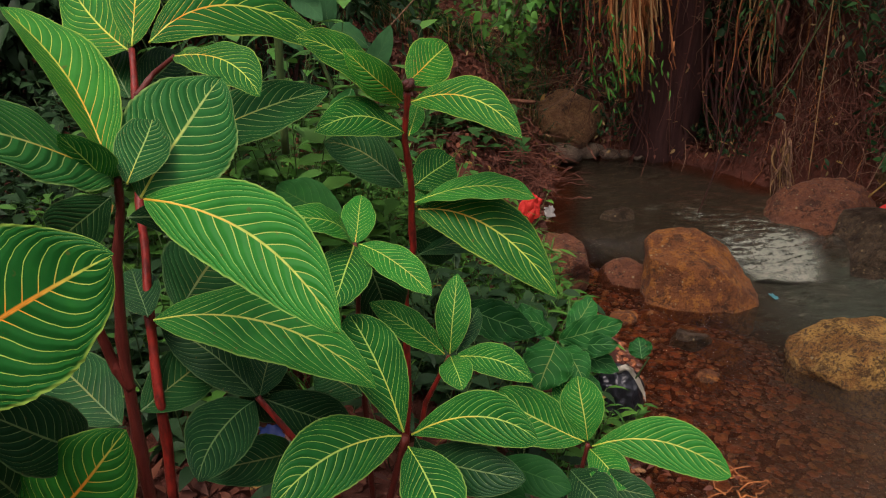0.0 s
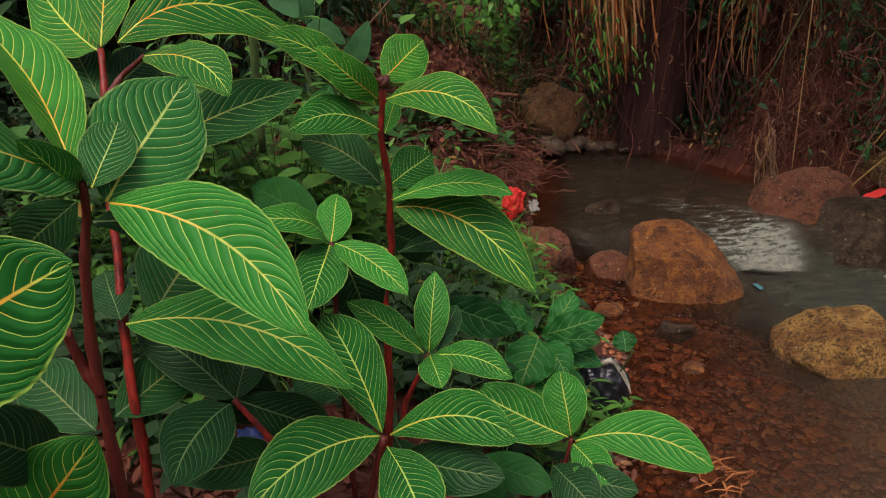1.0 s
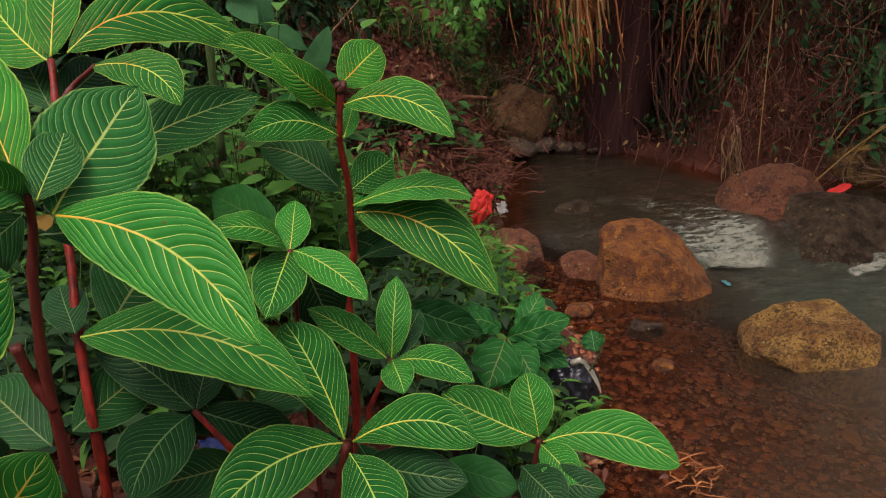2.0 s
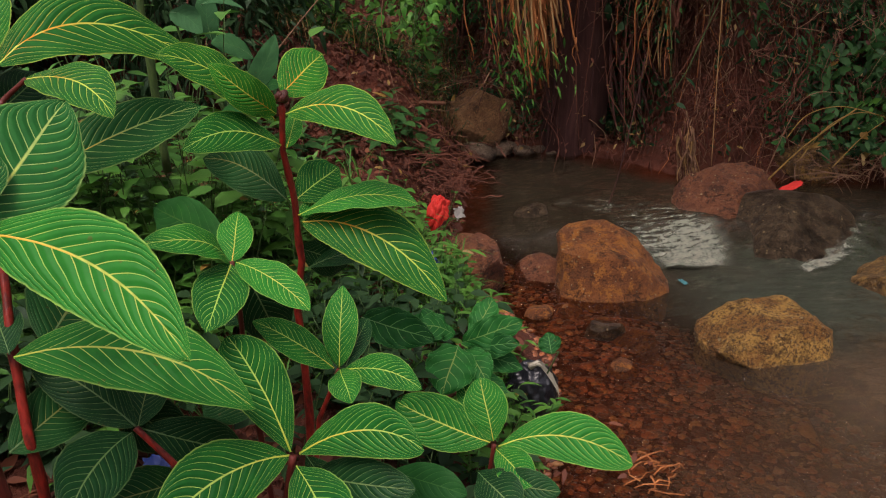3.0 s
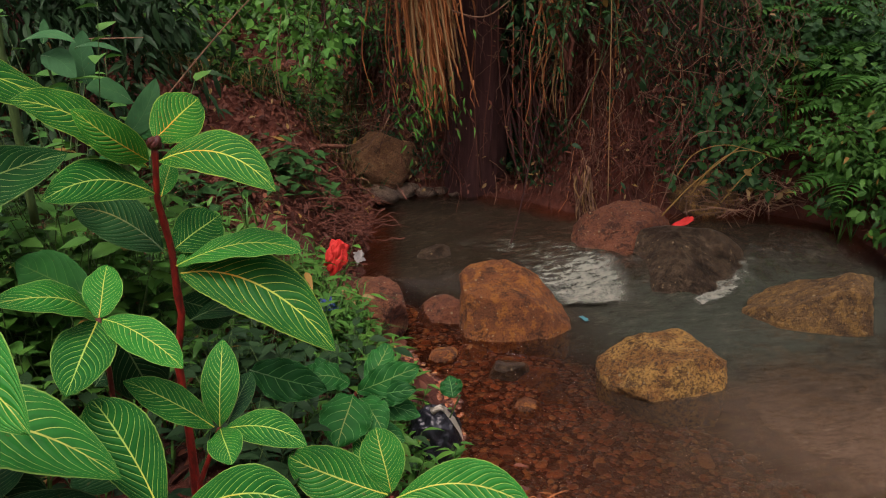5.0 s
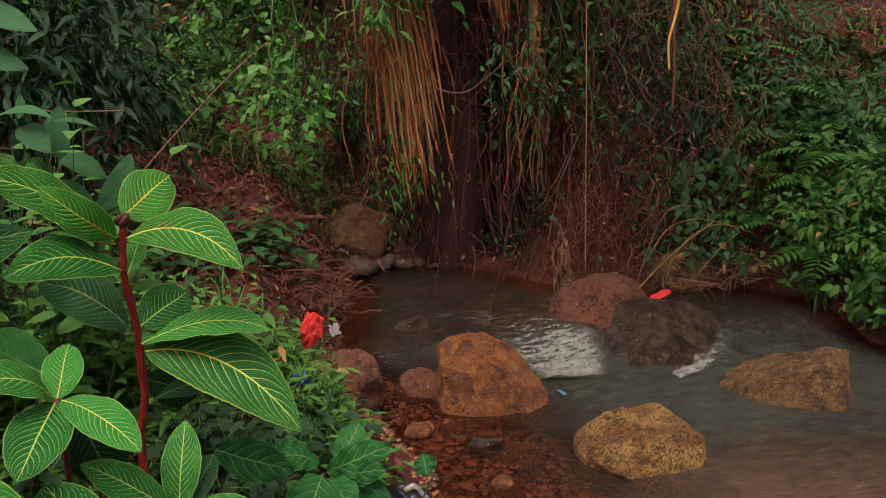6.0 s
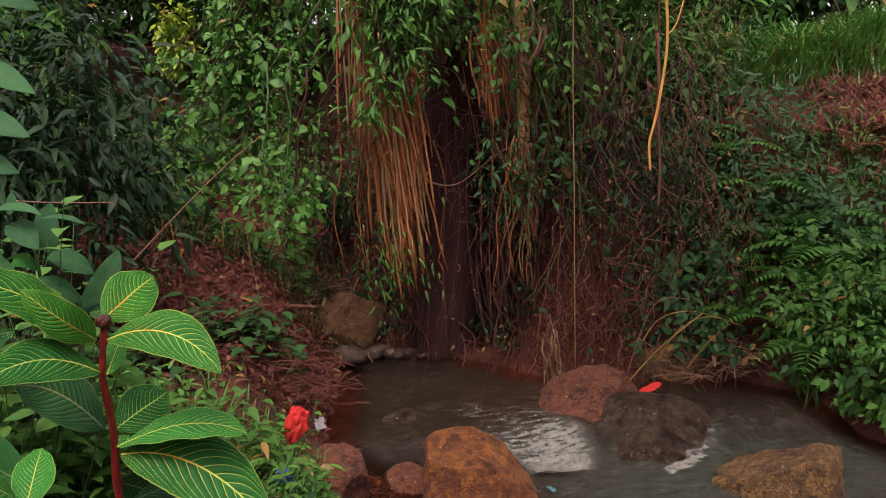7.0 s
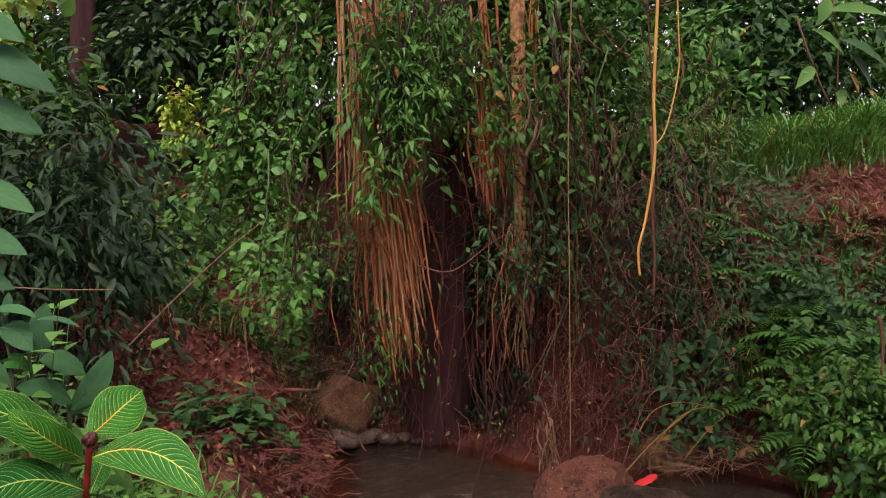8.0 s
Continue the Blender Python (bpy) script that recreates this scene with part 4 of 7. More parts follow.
leaf(shrub_f, (-0.144, 1.550, 1.074), (-0.121, 1.614, 1.095), (-0.112, 1.685, 1.093), (0.523, -0.236, 0.819), 0.086, 0.1, "dark")
shrub_g = thing("shrub", (0.10, 1.50, 0.42), "small shrub with pale fresh leaves", "shrub", "variegated shrubs")
stem(shrub_g, [(-0.010, 1.462, 0.640), (0.035, 1.462, 0.890), (0.085, 1.443, 1.011)], 0.007, 0.004, "red")
leaf(shrub_g, (0.088, 1.443, 1.016), (0.096, 1.477, 1.091), (0.103, 1.533, 1.150), (0.041, -0.831, 0.554), 0.069, 0.1)
leaf(shrub_g, (0.078, 1.443, 1.016), (0.006, 1.450, 1.079), (-0.066, 1.449, 1.128), (0.444, -0.664, 0.602), 0.068, 0.1)
leaf(shrub_g, (0.099, 1.433, 1.016), (0.177, 1.395, 1.029), (0.245, 1.340, 1.015), (-0.381, -0.605, 0.699), 0.065, 0.1)
leaf(shrub_g, (0.090, 1.433, 1.016), (0.101, 1.385, 1.014), (0.114, 1.343, 0.995), (-0.212, -0.280, 0.936), 0.064, 0.1)
leaf(shrub_g, (0.100, 1.452, 1.014), (0.126, 1.500, 1.047), (0.146, 1.558, 1.062), (0.269, -0.495, 0.826), 0.048, 0.1, "dark")
shrub_h = thing("shrub", (0.03, 1.24, 0.42), "shrub with a whorl of broad yellow-veined leaves", "shrub", "variegated shrubs")
BLUNT.append(shrub_h)
stem(shrub_h, [(-0.050, 1.250, 0.718), (-0.019, 1.240, 0.844), (0.013, 1.240, 0.965)], 0.008, 0.006)
leaf(shrub_h, (0.009, 1.240, 0.972), (-0.038, 1.291, 1.087), (-0.086, 1.320, 1.165), (0.150, -0.886, 0.439), 0.104, 0.1)
leaf(shrub_h, (0.023, 1.240, 0.967), (0.140, 1.216, 1.022), (0.240, 1.151, 1.016), (-0.420, -0.733, 0.534), 0.091, 0.1)
leaf(shrub_h, (0.007, 1.240, 0.965), (-0.096, 1.176, 0.980), (-0.193, 1.075, 0.942), (0.434, -0.613, 0.660), 0.125, 0.1)
leaf(shrub_h, (0.017, 1.230, 0.950), (0.060, 1.142, 0.933), (0.097, 1.051, 0.912), (-0.242, -0.302, 0.922), 0.109, 0.1)
leaf(shrub_h, (0.035, 1.280, 0.887), (0.112, 1.205, 0.924), (0.221, 1.168, 0.925), (-0.501, -0.627, 0.597), 0.089, 0.1, "dark")
leaf(shrub_h, (0.179, 1.350, 0.831), (0.240, 1.297, 0.840), (0.314, 1.264, 0.827), (-0.391, -0.647, 0.655), 0.072, 0.1, "plain")
leaf(shrub_h, (0.134, 1.350, 0.784), (0.172, 1.294, 0.807), (0.228, 1.249, 0.811), (-0.632, -0.408, 0.659), 0.079, 0.1, "plain")
leaf(shrub_h, (0.025, 1.300, 0.919), (0.052, 1.308, 0.854), (0.068, 1.340, 0.792), (0.431, -0.892, -0.135), 0.067, 0.1, "dark")
leaf(shrub_h, (-0.148, 1.150, 0.756), (-0.081, 1.126, 0.830), (-0.000, 1.137, 0.891), (-0.366, -0.873, 0.322), 0.115, 0.1, "dark")
shrub_i = thing("shrub", (0.42, 1.76, 0.30), "low shrub with spreading yellow-veined leaves at the water", "shrub", "variegated shrubs")
BLUNT.append(shrub_i)
stem(shrub_i, [(0.388, 1.770, 0.369), (0.411, 1.760, 0.503), (0.420, 1.750, 0.586)], 0.007, 0.005)
leaf(shrub_i, (0.432, 1.750, 0.579), (0.600, 1.715, 0.617), (0.743, 1.631, 0.578), (-0.290, -0.760, 0.582), 0.124, 0.1)
leaf(shrub_i, (0.412, 1.750, 0.593), (0.301, 1.779, 0.635), (0.181, 1.819, 0.694), (-0.023, -0.850, 0.527), 0.135, 0.1)
leaf(shrub_i, (0.420, 1.750, 0.596), (0.409, 1.784, 0.669), (0.400, 1.834, 0.732), (-0.127, -0.853, 0.507), 0.109, 0.1)
leaf(shrub_i, (0.425, 1.740, 0.578), (0.456, 1.676, 0.574), (0.499, 1.624, 0.549), (-0.441, -0.468, 0.766), 0.093, 0.1)
leaf(shrub_i, (0.376, 1.720, 0.529), (0.410, 1.640, 0.532), (0.459, 1.573, 0.507), (-0.458, -0.380, 0.804), 0.116, 0.1, "dark")
leaf(shrub_i, (0.413, 1.780, 0.583), (0.380, 1.828, 0.647), (0.353, 1.896, 0.692), (-0.184, -0.722, 0.667), 0.063, 0.1)
leaf(shrub_i, (0.389, 1.700, 0.514), (0.464, 1.636, 0.541), (0.561, 1.603, 0.540), (-0.459, -0.656, 0.600), 0.088, 0.1, "dark")
weed_a = thing("shrub", (0.42, 2.05, 0.32), "soft green weed with broad toothed leaves", "shrub", "variegated shrubs")
leaf(weed_a, (0.357, 1.950, 0.769), (0.330, 1.885, 0.740), (0.301, 1.838, 0.687), (0.067, -0.614, 0.786), 0.133, 0.1, "broad")
leaf(weed_a, (0.371, 2.000, 0.747), (0.450, 1.973, 0.786), (0.538, 1.993, 0.801), (-0.181, -0.876, 0.447), 0.086, 0.1, "broad")
leaf(weed_a, (0.387, 2.000, 0.733), (0.447, 1.958, 0.755), (0.520, 1.940, 0.765), (-0.452, -0.783, 0.428), 0.070, 0.1, "broad")
leaf(weed_a, (0.111, 1.900, 0.896), (0.195, 1.842, 0.889), (0.290, 1.817, 0.861), (-0.278, -0.811, 0.514), 0.100, 0.1, "broad")
leaf(weed_a, (0.324, 2.000, 0.768), (0.271, 2.055, 0.778), (0.238, 2.123, 0.768), (-0.638, -0.450, 0.626), 0.096, 0.1, "broad")
leaf(weed_a, (0.395, 2.020, 0.760), (0.440, 2.050, 0.800), (0.470, 2.095, 0.830), (-0.2, -0.7, 0.6), 0.075, 0.1, "broad")
leaf(weed_a, (0.350, 2.000, 0.772), (0.300, 1.985, 0.810), (0.245, 1.975, 0.815), (0.1, -0.6, 0.8), 0.080, 0.1, "broad")
leaf(weed_a, (0.372, 1.975, 0.740), (0.400, 1.900, 0.735), (0.420, 1.850, 0.700), (-0.2, -0.5, 0.8), 0.085, 0.1, "broad")
leaf(weed_a, (0.380, 2.010, 0.700), (0.460, 1.980, 0.700), (0.530, 1.960, 0.672), (-0.3, -0.6, 0.7), 0.070, 0.1, "broad")
leaf(weed_a, (0.366, 1.990, 0.650), (0.420, 1.930, 0.660), (0.480, 1.900, 0.640), (-0.3, -0.5, 0.8), 0.065, 0.1, "broad")
stem(weed_a, [(0.369, 2.000, 0.535), (0.363, 1.980, 0.674), (0.364, 1.970, 0.760)], 0.005, 0.003)
weed_b = thing("seedling", (0.72, 2.55, 0.12), "small green seedling with one round leaf", "weed")
leaf(weed_b, (0.717, 2.500, 0.402), (0.714, 2.526, 0.432), (0.713, 2.558, 0.457), (-0.225, -0.673, 0.704), 0.081, 0.1, "broad")
stem(weed_b, [(0.705, 2.520, 0.314), (0.739, 2.480, 0.422), (0.717, 2.500, 0.402)], 0.003, 0.002)
herb = thing("broadleaf_herb", (-0.20, 2.48, 0.55), "tall herb with plain light green leaves", "herb")
stem(herb, [(-0.225, 2.480, 1.158), (-0.215, 2.480, 1.272), (-0.210, 2.470, 1.356), (-0.216, 2.480, 1.419)], 0.009, 0.005)
stem(herb, [(-0.253, 2.500, 1.252), (-0.310, 2.510, 1.417), (-0.329, 2.520, 1.594)], 0.007, 0.004)
stem(herb, [(-0.310, 2.510, 1.417), (-0.366, 2.510, 1.517), (-0.387, 2.510, 1.646)], 0.005, 0.003)
leaf(herb, (-0.203, 2.460, 1.381), (-0.140, 2.480, 1.447), (-0.100, 2.520, 1.534), (0.450, -0.750, 0.450), 0.070, 0.1, "soft")
leaf(herb, (-0.168, 2.500, 1.473), (-0.220, 2.470, 1.518), (-0.271, 2.430, 1.531), (0.100, -0.750, 0.650), 0.072, 0.1, "soft")
leaf(herb, (-0.199, 2.460, 1.400), (-0.249, 2.420, 1.450), (-0.319, 2.380, 1.469), (0.100, -0.750, 0.650), 0.068, 0.1, "soft")
leaf(herb, (-0.285, 2.520, 1.527), (-0.294, 2.540, 1.598), (-0.286, 2.580, 1.673), (0.500, -0.800, 0.200), 0.070, 0.1, "soft")
leaf(herb, (-0.388, 2.500, 1.616), (-0.337, 2.470, 1.603), (-0.287, 2.420, 1.559), (-0.200, -0.800, 0.550), 0.070, 0.1, "soft")
leaf(herb, (-0.430, 2.500, 1.656), (-0.346, 2.460, 1.674), (-0.273, 2.420, 1.651), (0.000, -0.550, 0.800), 0.034, 0.1, "soft")
leaf(herb, (-0.297, 2.500, 1.632), (-0.233, 2.470, 1.640), (-0.167, 2.440, 1.618), (0.000, -0.550, 0.800), 0.020, 0.1, "soft")
leaf(herb, (-0.382, 2.520, 1.645), (-0.376, 2.530, 1.675), (-0.373, 2.540, 1.710), (0.300, -0.900, 0.200), 0.026, 0.1, "soft")
leaf(herb, (-0.347, 2.440, 1.467), (-0.389, 2.420, 1.520), (-0.424, 2.380, 1.522), (0.000, -0.700, 0.700), 0.065, 0.1, "soft")
leaf(herb, (-0.311, 2.520, 1.480), (-0.341, 2.500, 1.518), (-0.373, 2.460, 1.511), (0.100, -0.700, 0.650), 0.055, 0.1, "plain")
leaf(herb, (-0.220, 2.500, 1.357), (-0.154, 2.480, 1.391), (-0.080, 2.450, 1.399), (0.000, -0.700, 0.700), 0.050, 0.1, "plain")
leaf(herb, (-0.218, 2.440, 1.364), (-0.234, 2.400, 1.337), (-0.273, 2.360, 1.328), (0.000, -0.700, 0.700), 0.055, 0.1, "plain")
sapling = thing("sapling", (-0.75, 1.95, 0.55), "slender sapling with drooping dull green leaves", "sapling")
stem(sapling, [(-0.331, 2.000, 1.283), (-0.310, 1.950, 1.672), (-0.275, 1.920, 2.034), (-0.247, 1.900, 2.311)], 0.01, 0.004)
leaf(sapling, (-0.265, 1.900, 2.270), (-0.165, 1.811, 2.247), (-0.051, 1.784, 2.179), (-0.184, -0.795, 0.578), 0.077, 0.1, "soft")
leaf(sapling, (-0.276, 1.920, 2.163), (-0.189, 1.830, 2.149), (-0.080, 1.797, 2.098), (-0.325, -0.791, 0.518), 0.071, 0.1, "soft")
leaf(sapling, (-0.289, 1.930, 1.998), (-0.204, 1.853, 1.993), (-0.107, 1.819, 1.941), (-0.179, -0.668, 0.722), 0.065, 0.1, "soft")
leaf(sapling, (-0.293, 1.930, 1.891), (-0.217, 1.844, 1.897), (-0.119, 1.799, 1.858), (-0.340, -0.628, 0.700), 0.065, 0.1, "soft")
leaf(sapling, (-0.303, 1.950, 1.806), (-0.241, 1.866, 1.815), (-0.151, 1.821, 1.788), (-0.480, -0.647, 0.593), 0.059, 0.1, "soft")
leaf(sapling, (-0.251, 1.900, 2.345), (-0.189, 1.819, 2.326), (-0.104, 1.784, 2.276), (-0.376, -0.776, 0.507), 0.059, 0.1, "soft")
# -- end of leaf placement --


# Copies added out of view on the left to block light under the shrubs.
for m in (pose(-1.35, 0.70, 0.45, 0, 0, 50), pose(-1.55, 1.45, 0.45, 0, 0, -40), pose(-1.75, 1.05, 0.45, 0, 0, 120)):
    tagged(copy_thing(shrub_c, m), "unseen copy of the red-stemmed shrub, added to block light")


def flower_bud(plant, at):
    bm = bmesh.new()
    for k in range(9):
        a, h = k * 2.4, 0.0012 * k
        m = Matrix.Translation(Vector(at) + Vector((math.cos(a) * 0.007, math.sin(a) * 0.007, h))) @ Euler((0.5 * math.sin(a), 0.5 * math.cos(a), a)).to_matrix().to_4x4() @ Matrix.Diagonal((0.008, 0.008, 0.010, 1))
        bmesh.ops.create_icosphere(bm, subdivisions=2, radius=1.0, matrix=m)
    part("bud", bm, M_BUD, plant, "dark red flower bud")


flower_bud(shrub_e, (0.005, 1.708, 1.496))


# ---- undergrowth on the near bank ----
def weed_patch(name, label, category, spots, material, leaf_len, per, tall, seed, wide=0.5):
    """Low weeds: thin stalks with pairs of small leaves, over the spots (x, y, spread, count)."""
    rnd = random.Random(seed)
    ob = thing(name, (spots[0][0], spots[0][1], height(spots[0][0], spots[0][1])), label, category, kind="stuff")
    stalks, leaves = Pile(), Pile()
    for x, y, spread, count in spots:
        for _ in range(count):
            px, py = rnd.gauss(x, spread), rnd.gauss(y, spread)
            z = height(px, py)
            if z < float(water_level(np.array([px]), np.array([py]))[0]) + 0.02:
                continue
            h = tall * rnd.uniform(0.5, 1.2)
            a = rnd.uniform(0, 6.3)
            top = Vector((px + math.cos(a) * h * 0.35, py + math.sin(a) * h * 0.35, z + h))
            line = [Vector((px, py, z - 0.01)).lerp(top, t) + Vector((0, 0, 0.06 * h * math.sin(3 * t))) for t in (0, 0.3, 0.6, 0.85, 1)]
            stalks.tube(line, 0.0024, 0.0012, 4)
            for k in range(per):
                t = 0.25 + 0.75 * k / max(1, per - 1)
                p = line[0].lerp(top, t)
                b = a + k * 2.4 + rnd.uniform(-0.4, 0.4)
                way = Vector((math.cos(b), math.sin(b), rnd.uniform(-0.15, 0.5)))
                size = leaf_len * rnd.uniform(0.6, 1.25)
                leaves.blade(p, way, Vector((rnd.gauss(0, 0.2), rnd.gauss(0, 0.2), 1)), size, size * wide, rnd.uniform(0.05, 0.4))
    tagged(stalks.make("stalks", M_STALK, ob), kind="stuff")
    tagged(leaves.make("leaves", material, ob), kind="stuff")


weed_patch("bank_weeds", "mixed light green weeds covering the near bank", "weeds", [(-0.55, 2.6, 0.28, 60), (-0.25, 3.2, 0.3, 55), (-0.9, 3.2, 0.35, 60), (0.05, 3.4, 0.16, 26)], M_GREEN, 0.08, 7, 0.30, 21, 0.38)
weed_patch("tall_herbs", "tall soft herbs with broad light green leaves behind the shrubs", "herbs", [(-0.60, 2.70, 0.15, 34), (-0.88, 2.90, 0.18, 26), (-0.36, 2.80, 0.10, 14)], M_GREEN, 0.105, 12, 0.80, 27, 0.55)
weed_patch("tall_herbs", "leafy light green herbs standing tall behind the arching leaves", "herbs", [(-0.58, 2.62, 0.07, 20), (-0.43, 2.66, 0.06, 14)], M_BRIGHT, 0.075, 16, 1.05, 28, 0.6)
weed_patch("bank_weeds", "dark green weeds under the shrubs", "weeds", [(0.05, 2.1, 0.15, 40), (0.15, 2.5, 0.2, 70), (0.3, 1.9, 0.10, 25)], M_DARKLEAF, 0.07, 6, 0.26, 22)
weed_patch("creeping_weeds", "small-leaved bright weeds along the water's edge", "weeds", [(0.45, 2.15, 0.09, 40), (0.5, 2.6, 0.1, 55), (0.45, 3.0, 0.12, 30), (0.25, 3.3, 0.12, 22)], M_BRIGHT, 0.036, 8, 0.14, 23)
weed_patch("creeping_weeds", "narrow-leaved green weeds along the water's edge", "weeds", [(0.5, 2.4, 0.12, 40), (0.45, 2.9, 0.12, 30), (0.2, 3.3, 0.15, 30), (0.1, 3.0, 0.2, 40)], M_GREEN, 0.085, 6, 0.18, 123, 0.3)
weed_patch("bank_weeds", "broad-leaved weeds beside the upper pool", "weeds", [(0.22, 5.15, 0.12, 20), (0.08, 4.95, 0.10, 12), (-0.35, 4.5, 0.25, 26)], M_MIDLEAF, 0.12, 6, 0.28, 24)


weed_patch("bank_weeds", "light green weeds on the open bank", "weeds", [(-0.9, 2.6, 0.25, 70), (-1.3, 3.0, 0.35, 90), (-0.5, 3.5, 0.25, 60), (-0.75, 4.0, 0.25, 40), (-0.3, 2.9, 0.25, 40)], M_GREEN, 0.075, 7, 0.26, 25, 0.36)
weed_patch("bank_weeds", "tall weeds with the bank's shade in their leaf colour", "weeds", [(-1.2, 2.0, 0.4, 120), (-0.8, 2.1, 0.3, 70), (-1.6, 3.6, 0.45, 110), (-1.3, 4.2, 0.35, 100)], M_DARKLEAF, 0.085, 8, 0.34, 26)


# ---- far bank: litter, creepers, ferns, grass ----
def cover(name, label, category, material, x0, x1, y0, y1, count, size, seed, wide=0.5, lift=0.06, low=0.2, high=4.0, keep=None, hang=0.0):
    """Leaves lying on or standing off the sloping ground inside a rectangle of the plan."""
    rnd = np.random.RandomState(seed)
    x, y = rnd.uniform(x0, x1, count), rnd.uniform(y0, y1, count)
    z, e = ground_height(x, y), 0.05
    gx, gy = (ground_height(x + e, y) - z) / e, (ground_height(x, y + e) - z) / e
    lev = water_level(x, y)
    d = shore_distance(x, y)
    clump = ripple(x, y, 3.1, seed) + ripple(x + z, y - z, 7.0, seed + 2) * 0.5
    pile = Pile()
    for i in range(count):
        if d[i] < 0.03 or not low < z[i] - lev[i] < high or (keep is not None and clump[i] < keep):
            continue
        n = Vector((-gx[i], -gy[i], 1)).normalized()
        r = rnd.normal(0, 1, 3)
        way = Vector(r)
        way = (way - n * way.dot(n)).normalized() + n * rnd.uniform(-0.1, 0.8) + Vector((0, 0, -hang))
        s = size * rnd.uniform(0.55, 1.3)
        p = Vector((x[i], y[i], z[i])) + n * (rnd.uniform(0, 1) ** 1.5 * lift)
        pile.blade(p, way, n + Vector(rnd.normal(0, 0.35, 3)), s, s * wide, rnd.uniform(0, 0.35))
    return tagged(pile.make(name, material), label, category, kind="stuff")


cover("leaf_litter", "dead leaves and scraps strewn up the shaded slope", "leaf litter", M_LITTER, 0.3, 1.7, 6.2, 9.2, 5200, 0.06, 41, 0.4, 0.05)
cover("leaf_litter", "dead brown leaves hanging in the root tangle", "leaf litter", M_LITTER, 1.0, 3.4, 5.0, 6.6, 1900, 0.045, 40, 0.3, 0.22, 0.05, 3, 0.3, 0.8)
cover("creeper", "light green herbs over the rising near bank", "creeper", M_GREEN, -1.8, -0.2, 3.0, 4.0, 2200, 0.065, 37, 0.5, 0.28, 0.15, 3, 0.0)
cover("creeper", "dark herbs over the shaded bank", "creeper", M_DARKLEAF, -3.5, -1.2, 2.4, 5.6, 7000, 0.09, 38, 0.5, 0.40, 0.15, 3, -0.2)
cover("creeper", "green herbs covering the bank behind the shrubs", "creeper", M_GREEN, -1.6, -0.1, 2.2, 4.3, 4000, 0.06, 27, 0.36, 0.25, 0.15, 3, 0.1)
cover("creeper", "small green plants hanging on the red earth bank", "creeper", M_MIDLEAF, -0.7, 1.3, 6.0, 7.4, 3600, 0.055, 28, 0.4, 0.28, 0.12, 3, 0.05, 0.3)
cover("leaf_litter", "brown fallen leaves scattered over the clearing", "leaf litter", M_LITTER, -6.0, 0.4, -5.0, 2.4, 6000, 0.07, 141, 0.42, 0.03, 0.0)
cover("creeper", "low green weeds over the clearing", "creeper", M_GREEN, -6.0, -0.6, -5.0, 2.4, 9000, 0.08, 142, 0.4, 0.16, 0.1, 3, -0.1)
cover("creeper", "low green weeds along the further shore", "creeper", M_GREEN, 3.9, 8.0, -5.0, 3.2, 9000, 0.08, 143, 0.4, 0.20, 0.02, 3, -0.2)
cover("leaf_litter", "brown fallen leaves along the further shore", "leaf litter", M_LITTER, 3.9, 8.0, -5.0, 3.2, 3500, 0.07, 144, 0.42, 0.03, 0.0)
cover("leaf_litter", "brown fallen leaves on the near bank", "leaf litter", M_LITTER, -1.8, 0.7, 1.0, 4.6, 3500, 0.06, 39, 0.45, 0.03, 0.05, 3)
cover("leaf_litter", "brown fallen leaves on the far bank", "leaf litter", M_LITTER, -1.5, 3.4, 5.1, 7.6, 12000, 0.05, 31, 0.42, 0.05, 0.0, 4.0, 0.0)
cover("leaf_litter", "brown fallen leaves and twigs on the steep far bank", "leaf litter", M_LITTER, 3.0, 6.5, 3.0, 7.0, 5000, 0.05, 32, 0.3, 0.05, 0.0, 4.0, 0.1)
cover("creeper", "green creeping plants over the low earth bank", "creeper", M_GREEN, -3.2, 0.6, 6.4, 9.4, 9000, 0.085, 33, 0.6, 0.40, 0.25, 5, -0.7)
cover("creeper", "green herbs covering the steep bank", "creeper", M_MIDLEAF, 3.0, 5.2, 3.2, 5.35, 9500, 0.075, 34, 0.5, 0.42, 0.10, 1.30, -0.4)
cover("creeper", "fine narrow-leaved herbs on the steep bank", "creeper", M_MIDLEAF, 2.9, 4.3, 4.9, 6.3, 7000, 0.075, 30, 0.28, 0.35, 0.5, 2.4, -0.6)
# Dead ferns, laid thicker to darken the earth in place of canopy shade.
cover("leaf_litter", "dry orange-brown fern leaves on the bare earth", "leaf litter", M_FERN_DRY, 3.7, 6.0, 5.1, 5.85, 5200, 0.07, 29, 0.2, 0.14, 0.8, 2.6, -0.1)
cover("creeper", "thin green ferns creeping over the bare red earth", "creeper", M_GREEN, 3.5, 5.6, 5.0, 5.9, 2000, 0.055, 48, 0.25, 0.16, 0.8, 2.6, 0.5)
# Dark sprigs added to bring the lit earth down to its shaded tone.
cover("creeper", "dark fern sprigs added to darken the bare red earth", "creeper", M_DARKLEAF, 3.6, 6.2, 5.0, 5.9, 1300, 0.07, 50, 0.25, 0.16, 0.8, 2.6, 0.3)
cover("leaf_litter", "brown fallen leaves on the low earth bank", "leaf litter", M_LITTER, -1.4, 1.3, 4.4, 7.6, 15000, 0.05, 49, 0.42, 0.09, 0.0)
cover("creeper", "green herbs hanging over the water from the steep bank", "creeper", M_GREEN, 3.55, 4.3, 2.9, 4.9, 4200, 0.065, 47, 0.45, 0.30, 0.0, 0.7, None, 0.4)
